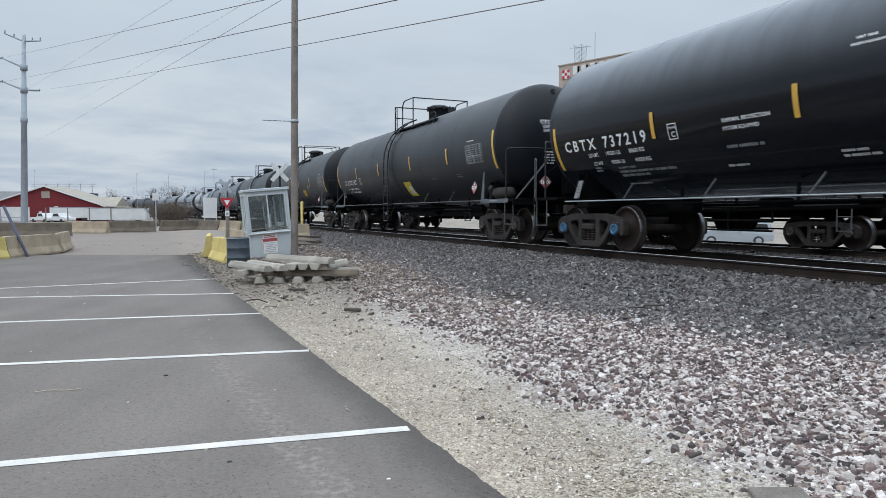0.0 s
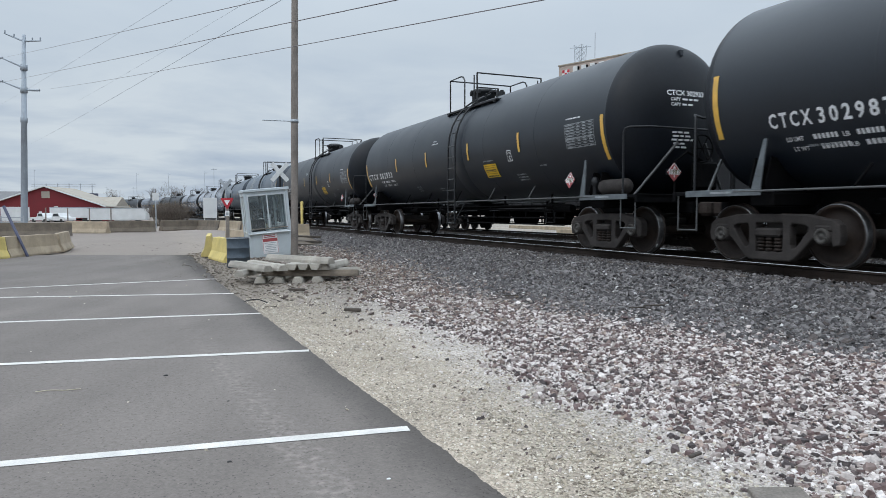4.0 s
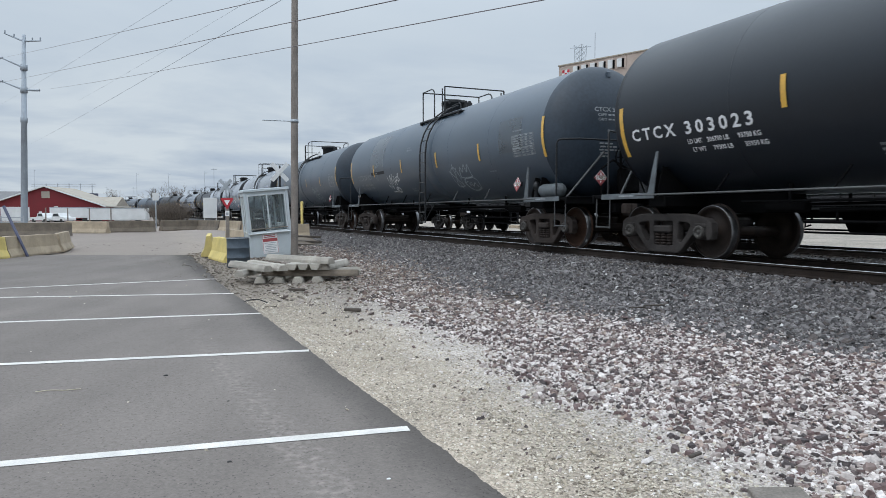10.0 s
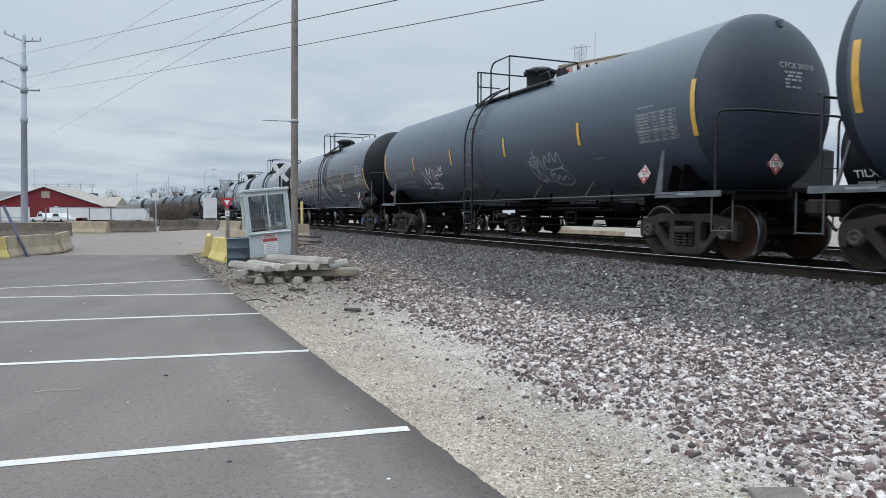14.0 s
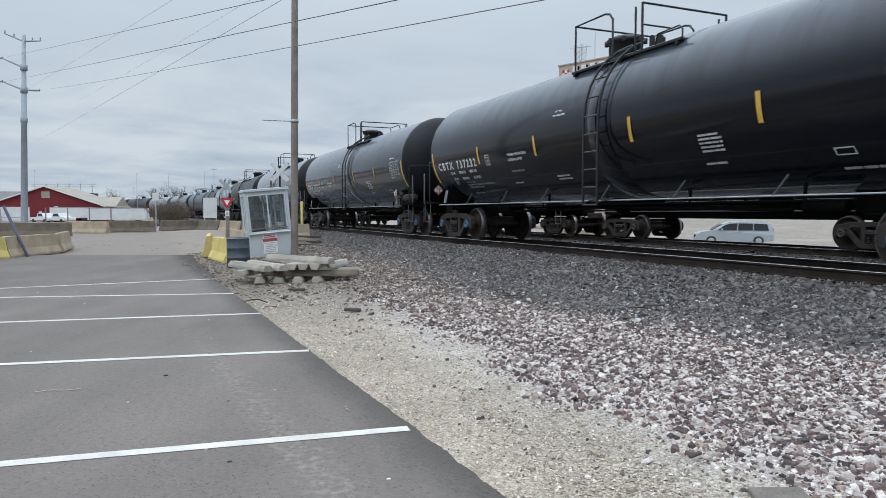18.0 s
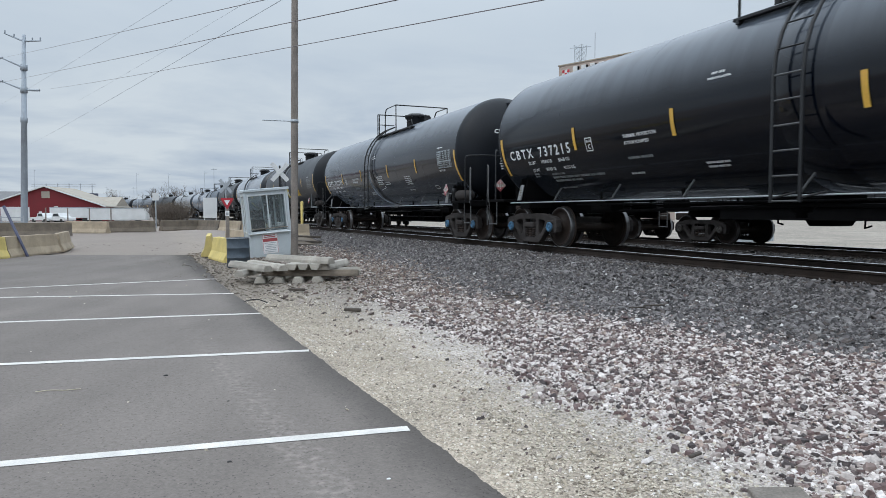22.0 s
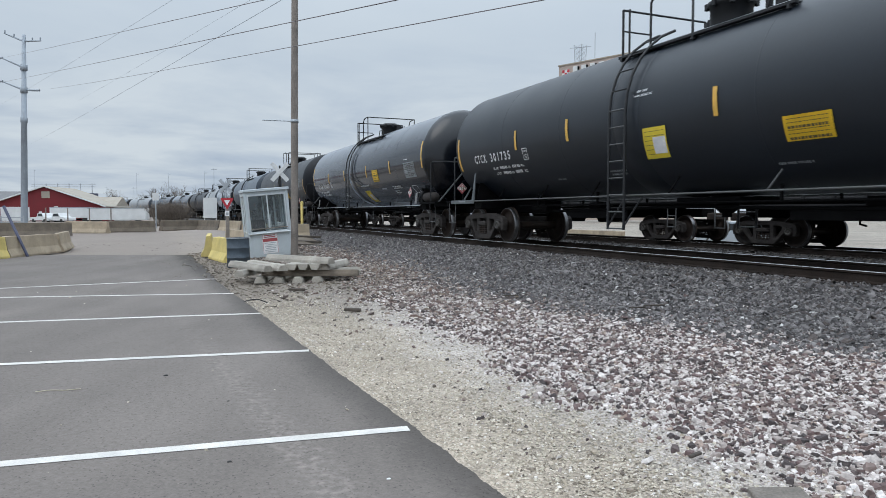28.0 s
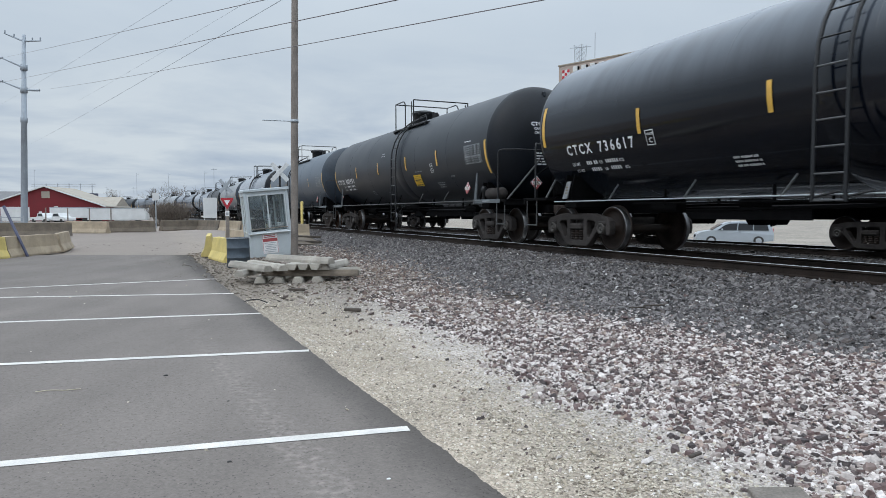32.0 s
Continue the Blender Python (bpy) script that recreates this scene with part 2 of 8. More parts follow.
M_LINE = mat("white_line_paint", (0.60, 0.575, 0.54), 0.75, 0, 0.16, 3, 90, 0.3, stain=0.6, dark=(0.36, 0.355, 0.35))
M_CONC = mat("weathered_concrete", (0.35, 0.285, 0.205), 0.9, 0, 0.2, 2.2, 45, 0.35, stain=0.6, dark=(0.15, 0.125, 0.10))
M_CONC_DK = mat("dirty_and_shaded_concrete", (0.14, 0.114, 0.088), 0.9, 0, 0.25, 2.2, 45, 0.35, stain=0.6, dark=(0.09, 0.08, 0.07))
M_YELLOW = mat("yellow_barrier_paint", (0.58, 0.46, 0.16), 0.8, 0, 0.15, 2.5, 45, 0.3, stain=0.4, dark=(0.42, 0.34, 0.16))
M_STOP = mat("pale_precast_concrete", (0.34, 0.315, 0.275), 0.9, 0, 0.2, 3.0, 50, 0.35, stain=0.6, dark=(0.15, 0.132, 0.11), per_object=0.16)
M_BOOTH = mat("pale_grey_booth_panel", (0.48, 0.53, 0.56), 0.6, 0, 0.08, 1.5, 40, 0.08, stain=0.25, dark=(0.3, 0.32, 0.32))
M_ALU = mat("aluminium_window_frame", (0.62, 0.66, 0.68), 0.4, 0.3, 0.1, 3, 60, 0.05)
M_WOODPOLE = mat("weathered_pole_wood", (0.215, 0.188, 0.168), 0.9, 0, 0.3, 2, 40, 0.5, stain=0.5, dark=(0.15, 0.125, 0.107))
M_GALV = mat("galvanised_steel", (0.36, 0.39, 0.42), 0.55, 0.25, 0.1, 1.5, 40, 0.05)
M_MAST = mat("dull_pole_steel", (0.29, 0.325, 0.365), 0.6, 0.15, 0.12, 1.5, 40, 0.05, stain=0.3, dark=(0.22, 0.24, 0.265))
M_WIRE = mat("weathered_cable", (0.20, 0.18, 0.19), 0.6, 0.2, 0.1, 3, 40, 0)
M_WIRE_PALE = mat("pale_aluminium_and_hazed_poles", (0.42, 0.46, 0.50), 0.6, 0.2, 0.1, 3, 40, 0)
M_DRUM = mat("blue_grey_drum_paint", (0.058, 0.078, 0.10), 0.6, 0.1, 0.25, 4, 50, 0.2, stain=0.6, dark=(0.085, 0.07, 0.055))
M_BARN = mat("red_barn_cladding", (0.155, 0.013, 0.018), 0.75, 0, 0.12, 0.6, 20, 0.1)
M_ROOF_GREY = mat("dark_grey_roof_sheet", (0.17, 0.17, 0.175), 0.8, 0, 0.12, 0.5, 20, 0.1)
M_RUNG = mat("worn_rung_steel", (0.085, 0.088, 0.09), 0.5, 0.2, 0.2, 8, 60, 0.1)
M_ROOF = mat("pale_roof_sheet", (0.33, 0.295, 0.245), 0.7, 0, 0.12, 0.5, 20, 0.1)
M_WHITE = mat("white_paint", (0.62, 0.63, 0.63), 0.6, 0, 0.08, 1, 30, 0.05, stain=0.2, dark=(0.5, 0.5, 0.48))
M_BRICK = mat("tan_brick", (0.40, 0.325, 0.285), 0.85, 0, 0.15, 0.4, 8, 0.1)
M_DARKGLASS = mat("dark_window_glass", (0.03, 0.035, 0.04), 0.12, 0, 0.1, 3, 40, 0)
M_VAN = mat("pale_silver_car_paint", (0.37, 0.41, 0.45), 0.3, 0.3, 0.04, 2, 40, 0.0, coat=0.5)
M_RUBBER = mat("black_rubber", (0.03, 0.03, 0.03), 0.8, 0, 0.15, 8, 60, 0.1)
M_TWIG = mat("bare_twigs", (0.13, 0.105, 0.085), 0.9, 0, 0.25, 2, 30, 0.1, island=0.3)
M_HOPPER = mat("dark_hopper_paint", (0.022, 0.022, 0.024), 0.7, 0, 0.15, 1, 25, 0.1, stain=0.5, dark=(0.035, 0.03, 0.026), spec=0.3)
M_PURPLE = mat("dark_blue_post_paint", (0.05, 0.055, 0.10), 0.5, 0, 0.15, 5, 50, 0.05)
M_ST_TAN = mat("dry_straw", (0.5, 0.44, 0.34), 0.8, 0, 0.2, 20, 80, 0.1)
M_PLANK = mat("old_grey_plank", (0.17, 0.15, 0.13), 0.9, 0, 0.3, 5, 70, 0.5, stain=0.4, dark=(0.1, 0.085, 0.07))


def glass(name, tint, rough=0.05, haze=0.0):
    m = bpy.data.materials.new(name)
    m.use_nodes = True
    nt = m.node_tree
    b = nt.nodes["Principled BSDF"]
    tr, gl, mx = nt.nodes.new("ShaderNodeBsdfTransparent"), nt.nodes.new("ShaderNodeBsdfGlossy"), nt.nodes.new("ShaderNodeMixShader")
    tr.inputs[0].default_value = (*tint, 1)
    gl.inputs["Roughness"].default_value = rough
    fr = nt.nodes.new("ShaderNodeFresnel")
    nt.links.new(fr.outputs[0], mx.inputs[0])
    nt.links.new(tr.outputs[0], mx.inputs[1])
    nt.links.new(gl.outputs[0], mx.inputs[2])
    # a grey diffuse film lightens the panes in place of reflected sky
    film, both = nt.nodes.new("ShaderNodeBsdfDiffuse"), nt.nodes.new("ShaderNodeMixShader")
    film.inputs[0].default_value = (0.5, 0.53, 0.55, 1)
    both.inputs[0].default_value = haze
    nt.links.new(mx.outputs[0], both.inputs[1])
    nt.links.new(film.outputs[0], both.inputs[2])
    nt.links.new(both.outputs[0], nt.nodes["Material Output"].inputs[0])
    nt.nodes.remove(b)
    return m


M_PANE = glass("hazed_window_glass", (0.86, 0.9, 0.9), haze=0.06)


# ---- mesh building ----
class Shape:
    """Collects vertices and faces of one part."""

    def __init__(self):
        self.v, self.f, self.sm = [], [], []

    def add(self, vs, fs, smooth=False):
        o = len(self.v)
        self.v += [tuple(p) for p in vs]
        self.f += [tuple(i + o for i in q) for q in fs]
        self.sm += [smooth] * len(fs)
        return self

    def box(self, c, size, bevel=0.0, m=None):
        hx, hy, hz = (a / 2 for a in size)
        b = min(bevel, hx * 0.9, hy * 0.9, hz * 0.9)
        m = (m or Matrix.Identity(4))
        m = Matrix.Translation(c) @ m
        H = (hx, hy, hz)
        if b <= 0:
            vs = [m @ Vector((x * hx, y * hy, z * hz)) for x in (-1, 1) for y in (-1, 1) for z in (-1, 1)]
            fs = [(0, 1, 3, 2), (4, 6, 7, 5), (0, 4, 5, 1), (2, 3, 7, 6), (0, 2, 6, 4), (1, 5, 7, 3)]
            return self.add(vs, fs)
        idx, vs, fs = {}, [], []
        sg = (-1, 1)
        for i in sg:
            for j in sg:
                for k in sg:
                    for a in range(3):
                        p = [sgn * (H[n] - (0 if n == a else b)) for n, sgn in enumerate((i, j, k))]
                        idx[(i, j, k, a)] = len(vs)
                        vs.append(m @ Vector(p))

        def key(axes, vals, a):
            s = [0, 0, 0]
            for x, y in zip(axes, vals):
                s[x] = y
            return idx[(*s, a)]

        for a in range(3):
            p, q = (a + 1) % 3, (a + 2) % 3
            for s in sg:
                fs.append(tuple(key((a, p, q), (s, *t), a) for t in ((-1, -1), (1, -1), (1, 1), (-1, 1))[::s]))
            for s in sg:
                for t in sg:
                    e = [key((a, p, q), (-1, s, t), p), key((a, p, q), (1, s, t), p), key((a, p, q), (1, s, t), q), key((a, p, q), (-1, s, t), q)]
                    fs.append(tuple(e if s * t < 0 else e[::-1]))
        for i in sg:
            for j in sg:
                for k in sg:
                    e = [idx[(i, j, k, a)] for a in range(3)]
                    fs.append(tuple(e if i * j * k > 0 else e[::-1]))
        return self.add(vs, fs)

    def cyl(self, p0, p1, r, seg=10, r1=None, caps=True, smooth=True):
        p0, p1 = Vector(p0), Vector(p1)
        r1 = r if r1 is None else r1
        ax = (p1 - p0).normalized()
        u = ax.orthogonal().normalized()
        w = ax.cross(u)
        vs = [p + (u * math.cos(2 * math.pi * i / seg) + w * math.sin(2 * math.pi * i / seg)) * rr for p, rr in ((p0, r), (p1, r1)) for i in range(seg)]
        self.add(vs, [(i, (i + 1) % seg, seg + (i + 1) % seg, seg + i) for i in range(seg)], smooth)
        if caps:
            self.add(vs, [tuple(range(seg))[::-1], tuple(range(seg, 2 * seg))])
        return self

    def pipe(self, pts, r, seg=6):
        pts = [Vector(p) for p in pts]
        rings = []
        u = None
        for i, p in enumerate(pts):
            t = ((pts[min(i + 1, len(pts) - 1)] - p).normalized() + (p - pts[max(i - 1, 0)]).normalized())
            t = t.normalized() if t.length > 1e-6 else Vector((0, 0, 1))
            u = t.orthogonal().normalized() if u is None else (u - t * u.dot(t)).normalized()
            w = t.cross(u)
            rings.append([p + (u * math.cos(2 * math.pi * k / seg) + w * math.sin(2 * math.pi * k / seg)) * r for k in range(seg)])
        vs = [q for ring in rings for q in ring]
        fs = [(i * seg + k, i * seg + (k + 1) % seg, (i + 1) * seg + (k + 1) % seg, (i + 1) * seg + k) for i in range(len(pts) - 1) for k in range(seg)]
        self.add(vs, fs, True)
        n = len(vs)
        return self.add(vs, [tuple(range(seg))[::-1], tuple(range(n - seg, n))])

    def lathe(self, prof, seg=32, axis="X", origin=(0, 0, 0), smooth=True):
        """prof: (along, radius) pairs."""
        o = Vector(origin)
        vs = []
        for a, r in prof:
            for k in range(seg):
                c, s = math.cos(2 * math.pi * k / seg) * r, math.sin(2 * math.pi * k / seg) * r
                vs.append(o + Vector({"X": (a, c, s), "Y": (s, a, c), "Z": (c, s, a)}[axis]))
        fs = [(i * seg + k, i * seg + (k + 1) % seg, (i + 1) * seg + (k + 1) % seg, (i + 1) * seg + k) for i in range(len(prof) - 1) for k in range(seg)]
        return self.add(vs, fs, smooth)

    def prism(self, poly, lo, hi, plane="XZ"):
        """A polygon given in a plane, drawn out from lo to hi across it."""
        n = len(poly)

        def put(a, b, c):
            return {"XZ": (a, c, b), "YZ": (c, a, b), "XY": (a, b, c)}[plane]

        vs = [put(a, b, c) for c in (lo, hi) for a, b in poly]
        fs = [(i, (i + 1) % n, n + (i + 1) % n, n + i) for i in range(n)] + [tuple(range(n))[::-1], tuple(range(n, 2 * n))]
        return self.add(vs, fs)

    def mesh(self, name, material):
        me = bpy.data.meshes.new(name)
        me.from_pydata(self.v, [], self.f)
        me.polygons.foreach_set("use_smooth", self.sm)
        bm = bmesh.new()
        bm.from_mesh(me)
        bmesh.ops.recalc_face_normals(bm, faces=bm.faces)
        bm.to_mesh(me)
        bm.free()
        me.materials.append(material)
        return me


def part(name, shape, material, parent, label="", at=None):
    ob = new(name, shape.mesh(name, material) if isinstance(shape, Shape) else shape)
    ob.parent = parent
    if at is not None:
        ob.matrix_basis = at
    if label:
        tagged(ob, label)
    return ob


def thing(name, m, label, category, group="", kind=""):
    ob = new(name)
    ob.empty_display_size = 0.2
    ob.matrix_basis = m
    return tagged(ob, label, category, group, kind)


def solid(name, shape, material, m, label="", category="", group="", kind=""):
    ob = new(name, shape.mesh(name, material) if isinstance(shape, Shape) else shape)
    ob.matrix_basis = m
    return tagged(ob, label, category, group, kind)
# ---- lettering ----
STYLES = {0: "gloss", 1: "matt", 2: "matt", 3: "matt", 4: "faded", 5: "faded", 6: "gloss", 7: "gloss", 8: "gloss", 9: "matt", 10: "gloss", 11: "matt", 12: "faded", 13: "gloss", 14: "silver", 15: "matt", 16: "gloss", 17: "gloss", 18: "silver", 19: "gloss", 20: "matt", 21: "gloss", 22: "gloss", -1: "gloss"}
MARKS = {0: ("CBTX", "737219"), 1: ("CTCX", "302987"), 2: ("CTCX", "302933"), 3: ("CTCX", "303023"), 4: ("CTCX", "301329"), 5: ("CTCX", "301718"), 6: ("CBTX", "737232"), 7: ("CBTX", "737215"), 8: ("CBTX", "737272"), 9: ("CTCX", "301735"), 10: ("CTCX", "736617"), 11: ("CTCX", "302953")}
WEIGHTS = {2: ("206800 LB", "93800 KG", "79200 LB", "35900 KG"), 3: ("206700 LB", "93750 KG", "79300 LB", "35950 KG"), 4: ("206400 LB", "93 600 KG", "79600 LB", "36 100 KG"), 0: ("195500 LB", "88650 KG", "90500 LB", "41050 KG"), 6: ("195100 LB", "88450 KG", "90900 LB", "41250 KG"), 7: ("195300 LB", "88550 KG", "90700 LB", "41150 KG"), 8: ("195400 LB", "88600 KG", "90600 LB", "41100 KG")}


# where the lettering stands: owner's mark from and to, number from and to, its height, then the first weight's start, its step and height
MARK_AT = {1: (-6.70, -6.02, -5.94, -4.92, 1.98, -6.5, 0.42, 1.78), 2: (-7.46, -6.36, -6.15, -4.78, 2.06, -6.14, 0.42, 1.90), 3: (-7.38, -6.28, -6.07, -4.69, 2.08, -6.07, 0.42, 1.92), 4: (-6.67, -5.98, -5.84, -4.95, 2.09, -6.6, 0.46, 1.86), 5: (-6.69, -6.01, -5.87, -5.01, 2.01, -6.64, 0.44, 1.78),
           9: (-6.67, -6.02, -5.80, -4.76, 2.10, -5.80, 0.36, 1.89), 10: (-6.82, -5.97, -5.75, -4.68, 1.99, -6.80, 0.5, 1.77)}
BOX_AT = {1: (-4.43, 1.95), 2: (3.77, 2.04), 3: (3.79, 2.05), 4: (-4.38, 2.03), 5: (-4.47, 1.99), 9: (-4.16, 2.03), 10: (-4.34, 1.98), 11: (3.78, 2.04)}
SPACED = {q for pair in MARKS.values() for q in pair}


def write_all(strings):
    """The built-in font's outlines of all words in use, at size 1."""
    obs = {}
    for body in strings:
        cu = bpy.data.curves.new("lettering", "FONT")
        cu.body, cu.resolution_u, cu.offset = body, 2, 0.024
        cu.space_character = 1.42 if body in SPACED else 1.0
        obs[body] = new("lettering", cu)
    bpy.context.view_layer.update()
    dg = bpy.context.evaluated_depsgraph_get()
    made = {}
    for body, ob in obs.items():
        made[body] = bpy.data.meshes.new_from_object(ob.evaluated_get(dg))
        bpy.data.objects.remove(ob)
    return made


WORDS = {"1987", "THERMAL PROTECTION", "SYSTEM EQUIPPED", "C", "PLATE", "VENT TANK", "WHEN UNLOADING", "VENT TANK WHEN UNLOADING", "LD LMT", "LT WT", "LB", "KG", "CAPY", "60% EMPTY LOAD", "TILX"}
for a, b in MARKS.values():
    WORDS |= {a + " " + b, a, b}
for row in WEIGHTS.values():
    WORDS |= set(row)
WRITTEN = write_all(sorted(WORDS))

# ---- ground, lot and tracks ----
def ground_z(D):
    """Height of the ground across the tracks."""
    pts = ((-4000, -0.04), (0.5, -0.05), (1.7, -0.03), (2.2, -0.005), (5.4, 0.08), (6.4, 0.16), (8.15, 0.43), (8.6, 0.455), (11.8, 0.455), (13.6, 0.2), (16.2, 0.235), (20.0, 0.235), (21.6, -0.05), (26, -0.4), (38, -0.82), (4000, -0.9))
    for (a, za), (b, zb) in zip(pts, pts[1:]):
        if D <= b:
            return za + (zb - za) * max(0.0, (D - a) / (b - a))
    return -0.9


def lot_edge(s):
    """Where the asphalt ends, across the tracks."""
    return 1.70 - 0.0268 * min(s, 15.0)


def gravel_material():
    """Pale fines, red and white stones and grey ballast, in bands along the track."""
    m = bpy.data.materials.new("gravel_ground")
    m.use_nodes = True
    nt = m.node_tree
    b = nt.nodes["Principled BSDF"]
    tc = nt.nodes.new("ShaderNodeTexCoord")
    dot = nt.nodes.new("ShaderNodeVectorMath")
    dot.operation = "DOT_PRODUCT"
    dot.inputs[1].default_value = NV
    nt.links.new(tc.outputs["Object"], dot.inputs[0])
    wob = nt.nodes.new("ShaderNodeTexNoise")
    wob.inputs["Scale"].default_value, wob.inputs["Detail"].default_value = 0.7, 5
    nt.links.new(tc.outputs["Object"], wob.inputs["Vector"])
    add = nt.nodes.new("ShaderNodeMath")
    add.operation = "MULTIPLY_ADD"
    add.inputs[1].default_value = 1.6
    nt.links.new(wob.outputs["Fac"], add.inputs[0])
    nt.links.new(dot.outputs["Value"], add.inputs[2])
    mr = nt.nodes.new("ShaderNodeMapRange")
    mr.inputs["From Min"].default_value, mr.inputs["From Max"].default_value = 0.0, 40.0
    nt.links.new(add.outputs[0], mr.inputs["Value"])
    cr = nt.nodes.new("ShaderNodeValToRGB")
    el = cr.color_ramp.elements
    # the near-black ballast stops put shade into the gaps between the stones
    stops = ((0.0, (0.228, 0.194, 0.170)), (0.045, (0.235, 0.202, 0.178)), (0.062, (0.385, 0.325, 0.26)), (0.078, (0.40, 0.345, 0.285)), (0.088, (0.385, 0.345, 0.31)), (0.125, (0.36, 0.325, 0.305)), (0.18, (0.055, 0.054, 0.055)), (0.53, (0.05, 0.05, 0.052)), (0.57, (0.285, 0.25, 0.21)), (1.0, (0.285, 0.25, 0.21)))
    while len(el) < len(stops):
        el.new(0.5)
    for e, (p, c) in zip(el, stops):
        e.position, e.color = p, (*c, 1)
    nt.links.new(mr.outputs[0], cr.inputs[0])
    n2 = nt.nodes.new("ShaderNodeTexVoronoi")
    n2.inputs["Scale"].default_value = 75
    nt.links.new(tc.outputs["Object"], n2.inputs["Vector"])
    n3 = nt.nodes.new("ShaderNodeTexNoise")
    n3.inputs["Scale"].default_value, n3.inputs["Detail"].default_value = 2.3, 6
    nt.links.new(tc.outputs["Object"], n3.inputs["Vector"])
    hsv = nt.nodes.new("ShaderNodeSeparateColor")
    nt.links.new(n2.outputs["Color"], hsv.inputs[0])
    r1 = nt.nodes.new("ShaderNodeMapRange")
    r1.inputs["To Min"].default_value, r1.inputs["To Max"].default_value = 0.62, 1.35
    nt.links.new(hsv.outputs[0], r1.inputs["Value"])
    r2 = nt.nodes.new("ShaderNodeMapRange")
    r2.inputs["From Min"].default_value, r2.inputs["From Max"].default_value = 0.3, 0.7
    r2.inputs["To Min"].default_value, r2.inputs["To Max"].default_value = 0.78, 1.15
    nt.links.new(n3.outputs["Fac"], r2.inputs["Value"])
    mu = nt.nodes.new("ShaderNodeMath")
    mu.operation = "MULTIPLY"
    nt.links.new(r1.outputs[0], mu.inputs[0])
    nt.links.new(r2.outputs[0], mu.inputs[1])
    sc = nt.nodes.new("ShaderNodeVectorMath")
    sc.operation = "SCALE"
    nt.links.new(cr.outputs[0], sc.inputs[0])
    nt.links.new(mu.outputs[0], sc.inputs["Scale"])
    n6 = nt.nodes.new("ShaderNodeTexNoise")
    n6.inputs["Scale"].default_value, n6.inputs["Detail"].default_value = 0.22, 6
    nt.links.new(tc.outputs["Object"], n6.inputs["Vector"])
    r6 = nt.nodes.new("ShaderNodeMapRange")
    r6.inputs["From Min"].default_value, r6.inputs["From Max"].default_value = 0.36, 0.64
    r6.inputs["To Min"].default_value, r6.inputs["To Max"].default_value = 0.8, 1.14
    nt.links.new(n6.outputs["Fac"], r6.inputs["Value"])
    mu6 = nt.nodes.new("ShaderNodeMath")
    mu6.operation = "MULTIPLY"
    nt.links.new(mu.outputs[0], mu6.inputs[0])
    nt.links.new(r6.outputs[0], mu6.inputs[1])
    nt.links.new(mu6.outputs[0], sc.inputs["Scale"])
    # dark trodden dirt round the booth and the end of the lot
    sub = nt.nodes.new("ShaderNodeVectorMath")
    sub.operation = "DISTANCE"
    sub.inputs[1].default_value = (-4.2, 16.0, 0)
    nt.links.new(tc.outputs["Object"], sub.inputs[0])
    n5 = nt.nodes.new("ShaderNodeTexNoise")
    n5.inputs["Scale"].default_value, n5.inputs["Detail"].default_value = 1.1, 7
    nt.links.new(tc.outputs["Object"], n5.inputs["Vector"])
    ad = nt.nodes.new("ShaderNodeMath")
    ad.operation = "MULTIPLY_ADD"
    ad.inputs[1].default_value = -7.0
    nt.links.new(n5.outputs["Fac"], ad.inputs[0])
    nt.links.new(sub.outputs["Value"], ad.inputs[2])
    dm = nt.nodes.new("ShaderNodeMapRange")
    dm.inputs["From Min"].default_value, dm.inputs["From Max"].default_value = 1.6, 4.8
    dm.inputs["To Min"].default_value, dm.inputs["To Max"].default_value = 0.85, 0.0
    nt.links.new(ad.outputs[0], dm.inputs["Value"])
    mxd = nt.nodes.new("ShaderNodeMix")
    mxd.data_type = "RGBA"
    nt.links.new(dm.outputs[0], mxd.inputs[0])
    nt.links.new(sc.outputs[0], mxd.inputs[6])
    mxd.inputs[7].default_value = (0.165, 0.138, 0.112, 1)
    # beyond the lot the fines are trodden to grey-brown dirt
    dts = nt.nodes.new("ShaderNodeVectorMath")
    dts.operation = "DOT_PRODUCT"
    dts.inputs[1].default_value = DV
    nt.links.new(tc.outputs["Object"], dts.inputs[0])
    far = nt.nodes.new("ShaderNodeMapRange")
    far.inputs["From Min"].default_value, far.inputs["From Max"].default_value = 17.0, 25.0
    nt.links.new(dts.outputs["Value"], far.inputs["Value"])
    inner = nt.nodes.new("ShaderNodeMapRange")
    inner.inputs["From Min"].default_value, inner.inputs["From Max"].default_value = 6.2, 7.6
    inner.inputs["To Min"].default_value, inner.inputs["To Max"].default_value = 0.8, 0.0
    nt.links.new(add.outputs[0], inner.inputs["Value"])
    both = nt.nodes.new("ShaderNodeMath")
    both.operation = "MULTIPLY"
    nt.links.new(far.outputs[0], both.inputs[0])
    nt.links.new(inner.outputs[0], both.inputs[1])
    mxf = nt.nodes.new("ShaderNodeMix")
    mxf.data_type = "RGBA"
    nt.links.new(both.outputs[0], mxf.inputs[0])
    nt.links.new(mxd.outputs[2], mxf.inputs[6])
    mxf.inputs[7].default_value = (0.222, 0.186, 0.160, 1)
    nt.links.new(mxf.outputs[2], b.inputs["Base Color"])
    b.inputs["Roughness"].default_value = 0.95
    bp = nt.nodes.new("ShaderNodeBump")
    bp.inputs["Strength"].default_value, bp.inputs["Distance"].default_value = 0.35, 0.004
    nt.links.new(n2.outputs["Distance"], bp.inputs["Height"])
    nt.links.new(bp.outputs[0], b.inputs["Normal"])
    return m


